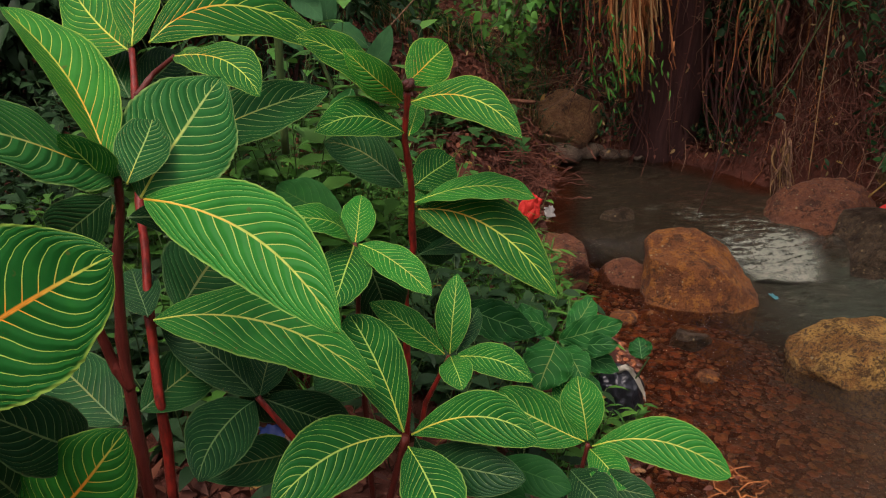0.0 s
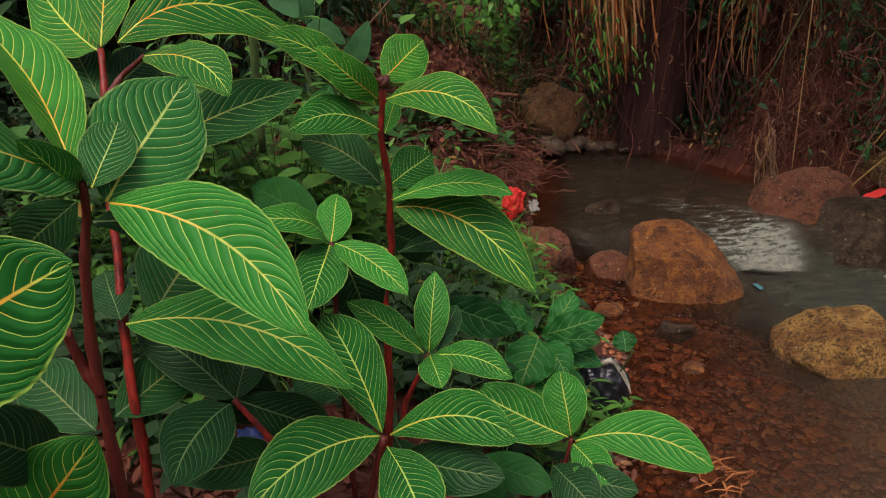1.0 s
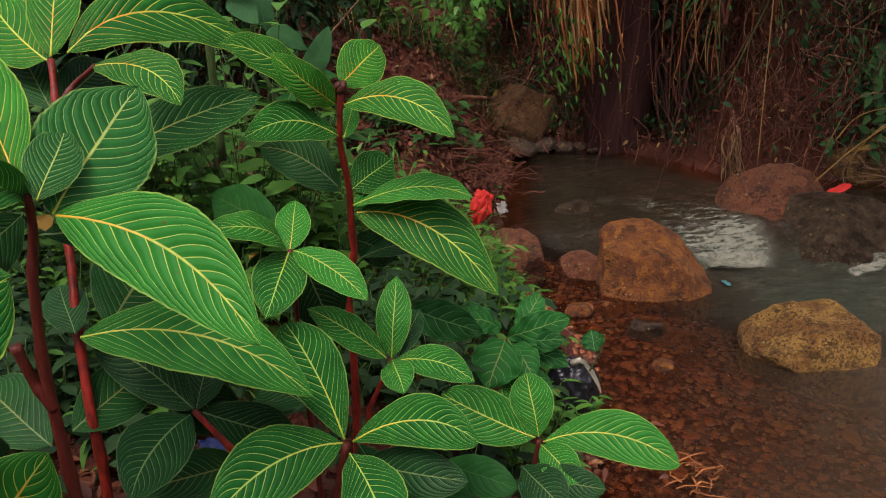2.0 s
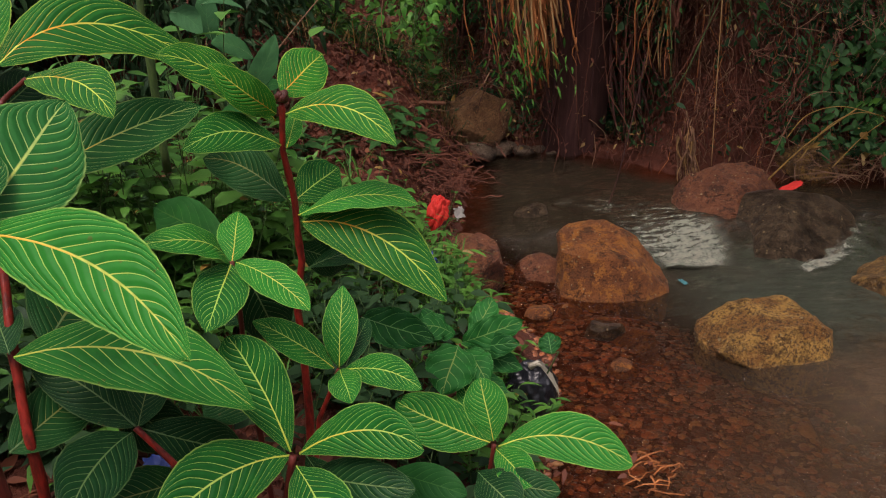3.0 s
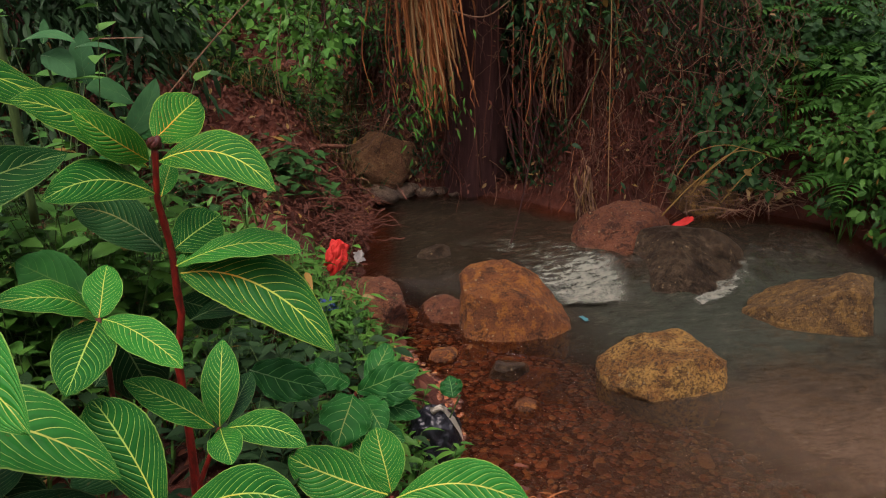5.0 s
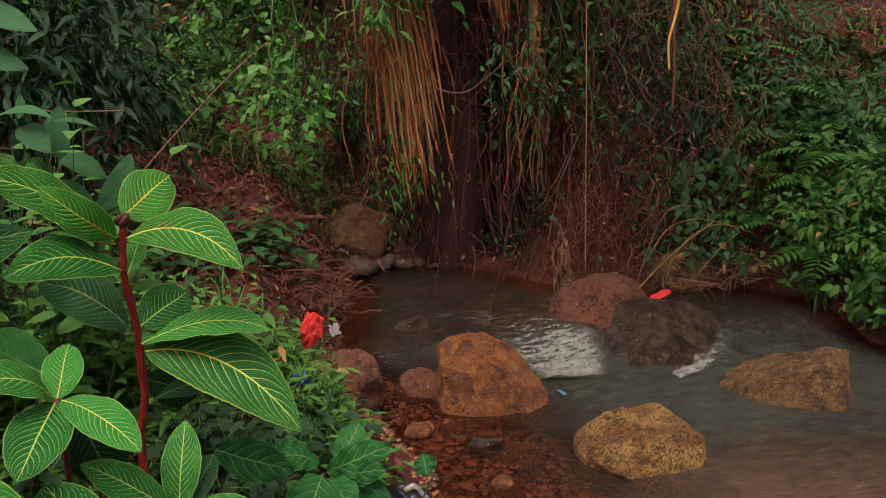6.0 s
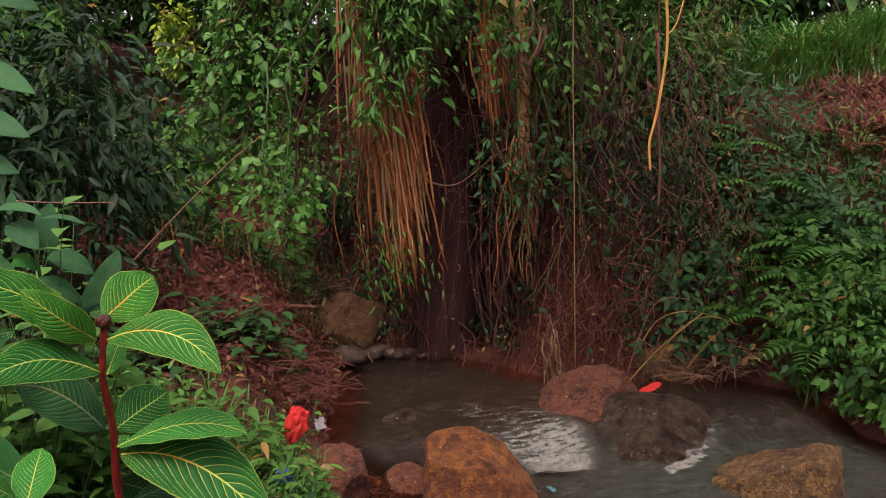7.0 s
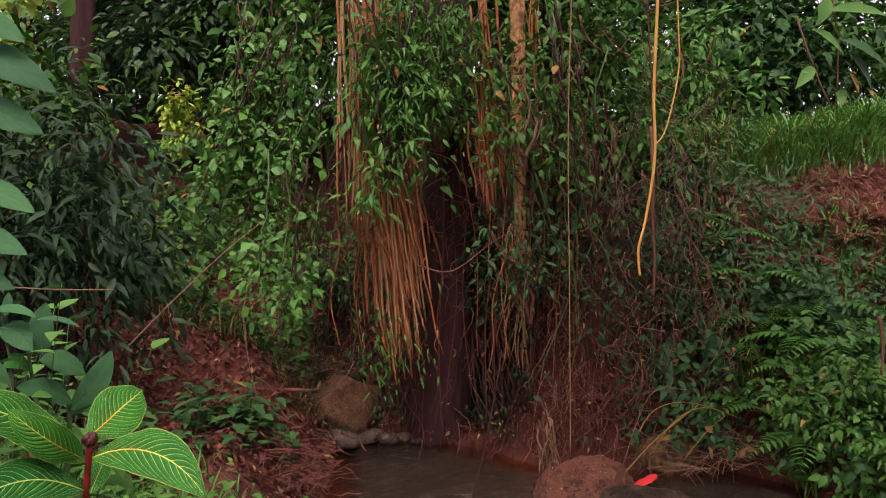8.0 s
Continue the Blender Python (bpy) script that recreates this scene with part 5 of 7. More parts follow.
cover("creeper", "bright green herbs at the water's edge", "creeper", M_GREEN, 3.3, 4.6, 3.4, 5.0, 2500, 0.07, 35, 0.55, 0.45, 0.12, 1.2, 0.1)
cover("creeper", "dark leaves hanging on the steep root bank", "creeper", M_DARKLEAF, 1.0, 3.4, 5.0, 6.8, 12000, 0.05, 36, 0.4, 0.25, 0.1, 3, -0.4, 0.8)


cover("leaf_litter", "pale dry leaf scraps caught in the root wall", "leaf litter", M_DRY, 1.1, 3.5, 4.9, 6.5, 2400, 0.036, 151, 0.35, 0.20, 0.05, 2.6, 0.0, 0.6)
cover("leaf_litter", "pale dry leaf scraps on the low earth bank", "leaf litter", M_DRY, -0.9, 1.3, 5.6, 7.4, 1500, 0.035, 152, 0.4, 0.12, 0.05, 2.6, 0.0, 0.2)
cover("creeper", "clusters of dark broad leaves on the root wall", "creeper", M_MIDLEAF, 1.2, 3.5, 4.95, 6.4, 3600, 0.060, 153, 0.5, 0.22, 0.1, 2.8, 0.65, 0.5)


def grass(name, label, x0, x1, y0, y1, count, length, width, material, seed, low=0.05):
    rnd = random.Random(seed)
    pile = Pile()
    for _ in range(count):
        x, y = rnd.uniform(x0, x1), rnd.uniform(y0, y1)
        z = height(x, y)
        if z < low:
            continue
        a, h = rnd.uniform(0, 6.3), length * rnd.uniform(0.5, 1.2)
        for k in range(3):
            a += 2.1 + rnd.uniform(-0.4, 0.4)
            o = Vector((math.cos(a), math.sin(a), 0))
            p = Vector((x, y, z))
            pile.ribbon([p, p + o * h * 0.15 + Vector((0, 0, h * 0.45)), p + o * h * 0.4 + Vector((0, 0, h * 0.7)), p + o * h * 0.75 + Vector((0, 0, h * 0.62))], width)
    return tagged(pile.make(name, material), label, "grass", kind="stuff")


grass("grass", "bright green grass along the top of the steep bank", 3.5, 7.0, 5.88, 6.7, 1700, 0.26, 0.012, M_GRASS, 41)
grass("grass", "darker grass mixed along the top of the bank", 3.5, 7.0, 5.84, 6.7, 1000, 0.30, 0.012, M_GREEN, 45)
grass("grass", "long arching grass falling over the edge of the bank", 3.5, 7.0, 5.80, 6.05, 420, 0.42, 0.014, M_GRASS, 47)
grass("grass", "long grass blades on the steep bank", 3.5, 5.0, 4.3, 5.6, 220, 0.42, 0.012, M_GREEN, 42)
grass("grass", "green grass blades among the bank weeds", -1.2, 0.5, 2.0, 4.3, 420, 0.22, 0.008, M_GREEN, 44, 0.2)
grass("grass", "dry grass tufts on the low earth bank", -1.0, 0.8, 5.9, 7.2, 320, 0.28, 0.007, M_DRY, 43)
grass("grass", "thin green grass tufts on the low earth bank", -0.9, 0.9, 6.0, 7.2, 420, 0.30, 0.008, M_MIDLEAF, 46)


def fern(at, size, turn, material, seed, fronds=7, label="green fern with arching fronds on the bank"):
    """Arching fronds with paired leaflets."""
    rnd = random.Random(seed)
    ob = thing("fern", at, label, "fern", "ferns")
    for k in range(fronds):
        a = turn + k * 6.283 / fronds + rnd.uniform(-0.3, 0.3)
        o = Vector((math.cos(a), math.sin(a), 0))
        s = size * rnd.uniform(0.75, 1.15)
        line = [Vector(at) + o * s * t + Vector((0, 0, s * (0.75 * t - 0.75 * t * t))) for t in np.linspace(0, 1, 14)]
        pile = Pile()
        pile.tube(line, 0.003, 0.001, 4)
        for i in range(2, 14):
            d = (line[i] - line[i - 1]).normalized()
            side = d.cross(Vector((0, 0, 1))).normalized()
            l = s * 0.26 * math.sin(math.pi * (i / 14) ** 0.7) + 0.01
            for sg in (-1, 1):
                pile.blade(line[i], side * sg + d * 0.45, (0, 0, 1), l, l * 0.28, 0.15)
        pile.make("frond", material, ob)


rnd = random.Random(8)
for x, y, s in ((3.75, 4.75, 0.4), (4.0, 4.45, 0.38), (3.6, 5.1, 0.34), (3.75, 5.15, 0.42), (4.05, 5.35, 0.36), (4.5, 4.6, 0.4), (3.95, 4.05, 0.36), (1.17, 5.70, 0.28), (0.2, 6.3, 0.3), (3.3, 5.3, 0.3), (-0.5, 6.6, 0.35), (3.7, 5.6, 0.36), (3.6, 5.7, 0.34), (3.45, 5.75, 0.34), (3.9, 5.2, 0.38), (3.3, 5.6, 0.3), (3.6, 6.0, 0.34), (4.2, 4.8, 0.4), (4.6, 4.2, 0.4), (3.7, 4.45, 0.5), (3.95, 4.75, 0.55), (3.55, 4.8, 0.48), (4.25, 4.35, 0.55), (4.0, 3.75, 0.5), (4.4, 4.9, 0.5), (3.8, 5.35, 0.5), (4.15, 5.1, 0.52)):
    fern((x, y, height(x, y) + (0.16 if s > 0.46 else 0.03)), s, rnd.uniform(0, 6), M_GREEN if rnd.random() < 0.6 else M_BRIGHT, int(x * 50 + y))


for x, y, s in ((3.95, 5.42, 0.36), (4.15, 5.50, 0.34), (4.75, 5.55, 0.30), (3.78, 5.30, 0.30), (5.1, 5.60, 0.32), (4.45, 5.62, 0.26)):
    fern((x, y, height(x, y) + 0.02), s, rnd.uniform(0, 6), M_FERN_DRY, int(x * 70 + y), 8, "dead orange-brown fern on the bare earth")


# ---- fig tree with hanging roots ----
def wavy(x0, y0, z0, x1, y1, z1, wob, rnd, n=9):
    a, b = Vector((x0, y0, z0)), Vector((x1, y1, z1))
    ph, q = rnd.uniform(0, 6), rnd.uniform(0, 6)
    return [a.lerp(b, t) + Vector((math.sin(t * 7 + ph) * wob, math.cos(t * 6 + q) * wob, 0)) for t in np.linspace(0, 1, n)]


def trunk(name, parent, line, radii, material, label="", ridges=7, seed=0):
    """A fluted trunk along a line."""
    n, m = 24, 22
    v, f = [], []
    pts = [Vector(p) for p in line]
    for i in range(n):
        t = i / (n - 1) * (len(pts) - 1)
        k = min(int(t), len(pts) - 2)
        c, r = pts[k].lerp(pts[k + 1], t - k), radii[k] + (radii[k + 1] - radii[k]) * (t - k)
        for j in range(m):
            a = 2 * math.pi * j / m
            q = r * (1 + 0.16 * math.sin(ridges * a + seed + i * 0.12) + 0.12 * noise.noise((math.cos(a) * 2, math.sin(a) * 2, c.z * 2 + seed)))
            v.append((c.x + math.cos(a) * q, c.y + math.sin(a) * q, c.z))
    for i in range(n - 1):
        for j in range(m):
            f.append((i * m + j, i * m + (j + 1) % m, (i + 1) * m + (j + 1) % m, (i + 1) * m + j))
    f.append(tuple((n - 1) * m + j for j in range(m)))
    return link_mesh(name, mesh(name, v, f), material, parent, label)


def fig_tree():
    rnd = random.Random(77)
    ob = thing("fig_tree", (1.7, 6.15, 0.6), "old fig tree with dark trunk and curtains of brown hanging roots", "tree")
    trunk("trunk", ob, [(1.60, 6.18, 0.1), (1.66, 6.02, 1.1), (1.67, 5.96, 2.2), (1.66, 6.0, 3.6), (1.6, 6.2, 5.2)], [0.24, 0.19, 0.17, 0.16, 0.14], M_BARK, "", 9)
    trunk("trunk", ob, [(2.75, 5.75, 0.6), (2.62, 5.7, 1.6), (2.42, 5.68, 2.6), (2.36, 5.7, 3.6), (2.3, 5.8, 5.0)], [0.14, 0.09, 0.08, 0.08, 0.07], M_BARK, seed=3)
    trunk("trunk", ob, [(2.26, 6.15, 1.15), (2.10, 5.70, 1.36), (2.005, 5.30, 1.72), (1.99, 5.27, 2.3), (1.985, 5.28, 3.2), (2.0, 5.5, 5.0)], [0.03, 0.035, 0.038, 0.043, 0.046, 0.06], M_BARK_PATCH, "pale patchy trunk", 5, 2)
    for k in range(30):
        p = Pile()
        x, z = rnd.uniform(0.9, 3.3), rnd.uniform(0.6, 3.4)
        y = 5.55 - 0.3 * max(0, x - 1.6) + rnd.uniform(-0.15, 0.15)
        e = (x + rnd.uniform(-0.7, 0.7), y + rnd.uniform(-0.2, 0.1), z + rnd.uniform(-0.7, 0.5))
        p.tube(curve((x, y, z), e, rnd.uniform(-0.05, 0.2), 10, 0.012, rnd), rnd.uniform(0.003, 0.006), 0.002, 5)
        p.make("liana", M_ROOT_DARK if k % 3 else M_TWIG, ob)
    for k in range(14):
        a = k / 13
        p = Pile()
        top = (1.52 + 0.34 * a + rnd.gauss(0, 0.02), 6.02 + rnd.gauss(0, 0.03), rnd.uniform(1.2, 2.6))
        foot = (1.36 + 0.95 * a + rnd.gauss(0, 0.05), 5.98 - 0.3 * a + rnd.gauss(0, 0.05), rnd.uniform(0.15, 0.45))
        p.tube(wavy(*top, *foot, 0.03, rnd, 12), rnd.uniform(0.014, 0.03), 0.008, 7)
        p.make("buttress_root", M_BARK, ob)
    knots = [(rnd.gauss(0, 0.095), rnd.gauss(0, 0.05)) for _ in range(11)]
    for k in range(104):
        kx, ky = knots[k % 11]
        top = (1.03 + kx * 0.55 + rnd.gauss(0, 0.03), 5.42 + ky + rnd.gauss(0, 0.03), rnd.uniform(1.7, 3.6))
        foot = (1.20 + kx * 1.20 + rnd.gauss(0, 0.045), 5.42 + ky * 1.5 + rnd.gauss(0, 0.06), rnd.uniform(0.72, 1.75) + 0.8 * abs(kx))
        line = wavy(*top, *foot, rnd.uniform(0.004, 0.012), rnd, 18)
        line = [q + Vector((rnd.gauss(0, 0.003), rnd.gauss(0, 0.003), 0)) for q in line]
        p = Pile()
        p.tube(line, rnd.uniform(0.008, 0.016), 0.006, 7)
        for _ in range(k % 2):
            q = line[rnd.randrange(8, 17)]
            p.tube(wavy(*q, q.x + rnd.gauss(0, 0.06), q.y + rnd.gauss(-0.02, 0.03), q.z - rnd.uniform(0.1, 0.35), 0.015, rnd, 6), 0.004, 0.0015, 5)
        p.make("aerial_root", M_ROOT if k % 4 else M_ROOT_PALE, ob)
    tuft = Pile()
    for k in range(130):
        q = Vector((rnd.gauss(1.13, 0.13), 5.36 + rnd.gauss(0, 0.08), rnd.gauss(0.98, 0.16)))
        tuft.blade(q, (rnd.gauss(0, 0.5), rnd.gauss(-0.2, 0.4), -1), (rnd.gauss(0, 0.3), -1, 0.3), rnd.uniform(0.04, 0.10), rnd.uniform(0.008, 0.018), 0.2)
    tagged(tuft.make("leaf_tuft", M_GREEN, ob, "green leaflets among the root tips"), kind="stuff")
    for k in range(44):
        x = rnd.choice([rnd.gauss(0.93, 0.07), rnd.gauss(1.16, 0.06)])
        p = Pile()
        p.tube(wavy(x, 5.36, 3.9, x + rnd.gauss(0, 0.05), 5.34, rnd.uniform(1.6, 2.4), 0.015, rnd, 14), rnd.uniform(0.008, 0.016), 0.006, 6)
        p.make("aerial_root", M_ROOT if k % 2 else M_ROOT_PALE, ob)
    for k in range(16):
        x = rnd.gauss(1.76, 0.035)
        p = Pile()
        p.tube(wavy(x, 5.42 + rnd.gauss(0, 0.03), rnd.uniform(2.4, 3.6), x + rnd.uniform(0.03, 0.12), 5.40 + rnd.gauss(0, 0.03), rnd.uniform(1.85, 2.1), 0.012, rnd, 14), rnd.uniform(0.007, 0.013), 0.005, 6)
        p.make("aerial_root", M_ROOT, ob)
    for k in range(18):
        x = rnd.gauss(1.99, 0.07)
        p = Pile()
        p.tube(wavy(x, 5.33 + rnd.gauss(0, 0.03), rnd.uniform(1.5, 1.9), x + rnd.gauss(0, 0.05), 5.33, rnd.uniform(0.75, 1.2), 0.03, rnd, 12), rnd.uniform(0.005, 0.010), 0.003, 6)
        p.make("aerial_root", M_ROOT_PALE if k % 2 else M_ROOT, ob)
    for k in range(12):
        x = rnd.gauss(2.1, 0.10)
        p = Pile()
        p.tube(wavy(x, 5.5 + rnd.gauss(0, 0.04), 3.9, x + rnd.gauss(0, 0.08), 5.45, rnd.uniform(1.3, 2.1), 0.03, rnd, 14), rnd.uniform(0.006, 0.013), 0.003, 6)
        p.make("aerial_root", M_ROOT_PALE if k % 2 else M_ROOT, ob)
    for k in range(20):
        x = rnd.uniform(1.25, 3.1)
        y = 5.75 - 0.4 * max(0, x - 1.6) + rnd.uniform(-0.05, 0.2)
        p = Pile()
        p.tube(wavy(x, y, rnd.uniform(1.4, 3.6), x + rnd.gauss(0, 0.1), y - 0.1, rnd.uniform(0.25, 0.9), 0.03, rnd, 14), rnd.uniform(0.004, 0.010), 0.003, 6)
        p.make("aerial_root", M_ROOT_DARK if k % 4 else M_ROOT, ob)
    for k in range(7):
        x = rnd.uniform(0.72, 1.0)
        p = Pile()
        p.tube(wavy(x, 5.75 + rnd.gauss(0, 0.05), rnd.uniform(1.6, 2.8), x + rnd.gauss(0, 0.08), 5.7, rnd.uniform(0.6, 1.2), 0.03, rnd, 14), rnd.uniform(0.004, 0.009), 0.003, 6)
        p.make("aerial_root", M_ROOT_DARK if k % 2 else M_ROOT, ob)
    thin = Pile()
    for k in range(210):
        x = rnd.uniform(1.0, 3.4)
        y = 5.9 - 0.42 * max(0, x - 1.5) + rnd.uniform(-0.2, 0.3)
        z0 = rnd.uniform(0.5, 3.2)
        thin.tube(wavy(x, y, z0, x + rnd.gauss(0, 0.12), y - 0.15 + rnd.gauss(0, 0.05), max(height(x, y - 0.2), z0 - rnd.uniform(0.3, 1.0)), 0.05, rnd, 11), rnd.uniform(0.002, 0.005), 0.0015, 4)
    tagged(thin.make("root_threads", M_ROOT_DARK, ob), kind="stuff")
    # Pale rootlets, with many more added to imitate glints on the dark wall.
    dry = Pile()
    for k in range(480):
        x = rnd.uniform(1.2, 3.5)
        y = float(np.interp(x, [1.2, 1.6, 2.0, 2.5, 3.5], [5.95, 5.75, 5.35, 5.1, 4.85])) + rnd.uniform(-0.05, 0.25)
        z0 = rnd.uniform(0.25, 2.6)
        if z0 < 1.1 and x < 2.2 and k % 5:
            continue
        e = (x + rnd.gauss(0, 0.16), y + rnd.gauss(-0.03, 0.05), z0 - rnd.uniform(0.05, 0.5))
        dry.tube([q + Vector((rnd.gauss(0, 0.012), rnd.gauss(0, 0.012), 0)) for q in wavy(x, y, z0, *e, 0.02, rnd, 9)], rnd.uniform(0.0015, 0.004), 0.001, 4)
    tagged(dry.make("root_threads", M_TWIG, ob, "dry pale rootlets, many standing for glints"), kind="stuff")
    dead, bleached = Pile(), Pile()
    for k in range(780):
        x = rnd.uniform(1.1, 3.5)
        y = float(np.interp(x, [1.1, 1.6, 2.0, 2.5, 3.5], [6.0, 5.72, 5.32, 5.08, 4.84])) + rnd.uniform(-0.04, 0.35)
        z0 = rnd.uniform(0.2, 2.0)
        l = rnd.uniform(0.02, 0.055)
        (bleached if k % 4 == 0 else dead).blade((x, y, z0), (rnd.gauss(0, 0.7), rnd.gauss(-0.3, 0.5), rnd.gauss(-0.5, 0.6)), (rnd.gauss(0, 0.5), -0.6, rnd.gauss(0.5, 0.5)), l, l * rnd.uniform(0.2, 0.5), rnd.uniform(0, 0.4))
    tagged(dead.make("dead_leaves", M_LITTER, ob, "dead leaves caught among the roots"), kind="stuff")
    tagged(bleached.make("dead_leaves", M_DRY, ob, "bleached leaf scraps caught among the roots"), kind="stuff")
    mat, pale = Pile(), Pile()
    for k in range(520):
        x = rnd.uniform(0.3, 3.5)
        y = float(np.interp(x, [0.3, 1.5, 1.85, 2.1, 2.5, 3.0, 3.5], [6.25, 6.1, 5.72, 5.32, 5.15, 5.02, 4.8])) + rnd.uniform(0.15, 1.0)
        if 1.35 < x < 2.1 and k % 4:
            continue
        pts, dx = [], rnd.gauss(0, 0.5)
        for i in range(9):
            pts.append((x, y, height(x, y) + rnd.uniform(0.015, 0.10)))
            x, y = x + dx * 0.05 + rnd.gauss(0, 0.025), y - rnd.uniform(0.01, 0.07)
        (pale if k % 13 == 0 else mat).tube(pts, rnd.uniform(0.003, 0.008), 0.002, 4)
    tagged(mat.make("root_mat", M_ROOT_DARK, ob), kind="stuff")
    tagged(pale.make("root_mat", M_ROOT, ob, "orange-brown surface roots"), kind="stuff")
    # Crown above the view; odd clumps are added over the stream to shade the wall.
    crown = Pile()
    for k in range(24):
        if k % 2:
            c = Vector((rnd.uniform(1.2, 3.3), 2.95 + rnd.gauss(0, 0.2), rnd.uniform(4.3, 4.8)))
        else:
            c = Vector((1.7 + rnd.gauss(0, 1.5), 6.8 + rnd.gauss(0, 0.6), rnd.uniform(4.6, 6.0)))
        for i in range(105):
            g = Vector((rnd.gauss(0, 0.38), rnd.gauss(0, 0.38), rnd.gauss(0, 0.2)))
            crown.blade(c + g, g.normalized() + Vector((rnd.gauss(0, 0.4), rnd.gauss(0, 0.4), -0.4)), Vector((rnd.gauss(0, 0.4), rnd.gauss(0, 0.4), 1)), rnd.uniform(0.12, 0.20), 0.09, 0.2)
    tagged(crown.make("crown", M_GREEN, ob), kind="stuff")
    # Limbs reach out to the unseen crown and the added shading clumps.
    for k in range(14):
        limbs = Pile()
        a = k * 0.45 * 2
        e = Vector((1.7 + math.cos(a) * rnd.uniform(1.2, 2.2), (3.0 if k % 2 else 6.9) + math.sin(a) * 0.5, rnd.uniform(4.4, 5.2)))
        limbs.tube(curve((1.64, 6.2, 3.6 + 0.1 * k), e, -0.15, 8, 0.04, rnd), 0.07, 0.015, 7)
        limbs.make("limb", M_BARK, ob)


fig_tree()


# ---- shrubs and climbers of the far bank ----
def leafy_mass(name, label, category, at, radii, count, size, material, seed, wide=0.6, stems=6, droop=0.3, stem_material=None, lift=0.0):
    """Stems from the foot with many leaves in uneven clumps about them."""
    rnd = random.Random(seed)
    ob = thing(name, at, label, category)
    c, r = Vector(at) + Vector((0, 0, radii[2] + lift)), Vector(radii)
    leaves = Pile()
    knots = []
    for k in range(stems):
        e = c + Vector((rnd.gauss(0, 0.55) * r.x, rnd.gauss(0, 0.55) * r.y, rnd.uniform(0.0, 0.9) * r.z))
        line = curve(at, e, -0.12 * r.z, 8, 0.03, rnd)
        wood = Pile()
        wood.tube(line, 0.014, 0.004, 6)
        wood.make("stem", stem_material or M_BARK, ob)
        knots += line[3:]
    clumps = [k + Vector((rnd.gauss(0, 0.3) * r.x, rnd.gauss(0, 0.3) * r.y, rnd.gauss(0, 0.3) * r.z)) for k in knots for _ in range(2)]
    for i in range(count):
        q = rnd.choice(clumps)
        g = Vector((rnd.gauss(0, 0.20) * r.x, rnd.gauss(0, 0.20) * r.y, rnd.gauss(0, 0.17) * r.z))
        way = g.normalized() + Vector((rnd.gauss(0, 0.5), rnd.gauss(0, 0.5) - 0.3, rnd.gauss(0, 0.3) - droop))
        s = size * rnd.choice((0.5, 0.65, 0.8, 0.9, 1.0, 1.2, 1.5))
        leaves.blade(q + g, way, Vector((rnd.gauss(0, 0.45), rnd.gauss(0, 0.45) - 0.2, 1)), s, s * wide * rnd.uniform(0.55, 1.1), rnd.uniform(0.0, 0.55))
    tagged(leaves.make("foliage", material, ob), kind="stuff")
    return ob


def curtain(name, label, tops, drops, count, leaf, material, seed, wide=0.75, per=60):
    """Leafy strands hanging from above: tops and drops are ranges (x0, x1, y0, y1, z0, z1) of their two ends."""
    rnd = random.Random(seed)
    ends = lambda r: Vector((rnd.uniform(r[0], r[1]), rnd.uniform(r[2], r[3]), rnd.uniform(r[4], r[5])))
    first = ends(tops)
    ob = thing(name, tuple(first), label, "climber")
    leaves = Pile()
    for k in range(count):
        a = first if k == 0 else ends(tops)
        line = curve(a, ends(drops), rnd.uniform(0.0, 0.25), 12, 0.025, rnd)
        wood = Pile()
        wood.tube(line, rnd.uniform(0.004, 0.008), 0.002, 5)
        wood.make("strand", M_BARK if k % 3 else M_STALK, ob)
        heart = [(rnd.uniform(0.5, 11), rnd.uniform(0.3, 1.2), rnd.uniform(0.02, 0.11)) for _ in range(4)]
        for _ in range(int(per * rnd.uniform(0.4, 1.5))):
            mid, spread, thick = rnd.choice(heart)
            t = min(max(rnd.gauss(mid, spread), 0), 10.99)
            q = line[int(t)].lerp(line[int(t) + 1], t % 1)
            g = Vector((rnd.gauss(0, 1), rnd.gauss(0, 1), rnd.gauss(-0.3, 0.7)))
            s = leaf * rnd.choice((0.4, 0.5, 0.65, 0.8, 0.9, 1.0, 1.25, 1.6))
            leaves.blade(q + g * thick, g.normalized() + Vector((rnd.gauss(0, 0.6), rnd.gauss(0, 0.5) - 0.2, rnd.gauss(-0.3, 0.5))), Vector((rnd.gauss(0, 0.7), rnd.gauss(0, 0.6) - 0.3, 1)), s, s * wide * rnd.uniform(0.45, 1.15), rnd.uniform(0.0, 0.6))
    tagged(leaves.make("foliage", material, ob), kind="stuff")


curtain("climber", "green climbing plant draped from the branches beside the roots", (0.1, 0.75, 5.4, 5.9, 2.3, 3.5), (-0.6, 0.55, 5.4, 5.9, 1.55, 2.4), 46, 0.055, M_BRIGHT, 51, 0.65, 95)
curtain("climber", "bright green strands hanging over the earth bank", (0.30, 0.65, 5.0, 5.3, 1.9, 2.4), (0.24, 0.42, 4.9, 5.2, 1.15, 1.6), 8, 0.055, M_BRIGHT, 152, 0.75, 60)
curtain("climber", "green strands hanging beside the root bunch", (0.55, 1.0, 5.5, 5.8, 1.7, 2.6), (0.5, 0.98, 5.5, 5.8, 1.2, 1.8), 9, 0.055, M_GREEN, 158, 0.45, 45)
curtain("climber", "bright feathery leaves hanging from above the roots", (0.8, 1.7, 5.0, 5.3, 2.9, 3.7), (0.95, 1.7, 5.0, 5.3, 2.0, 2.8), 24, 0.06, M_BRIGHT, 157, 0.32, 60)
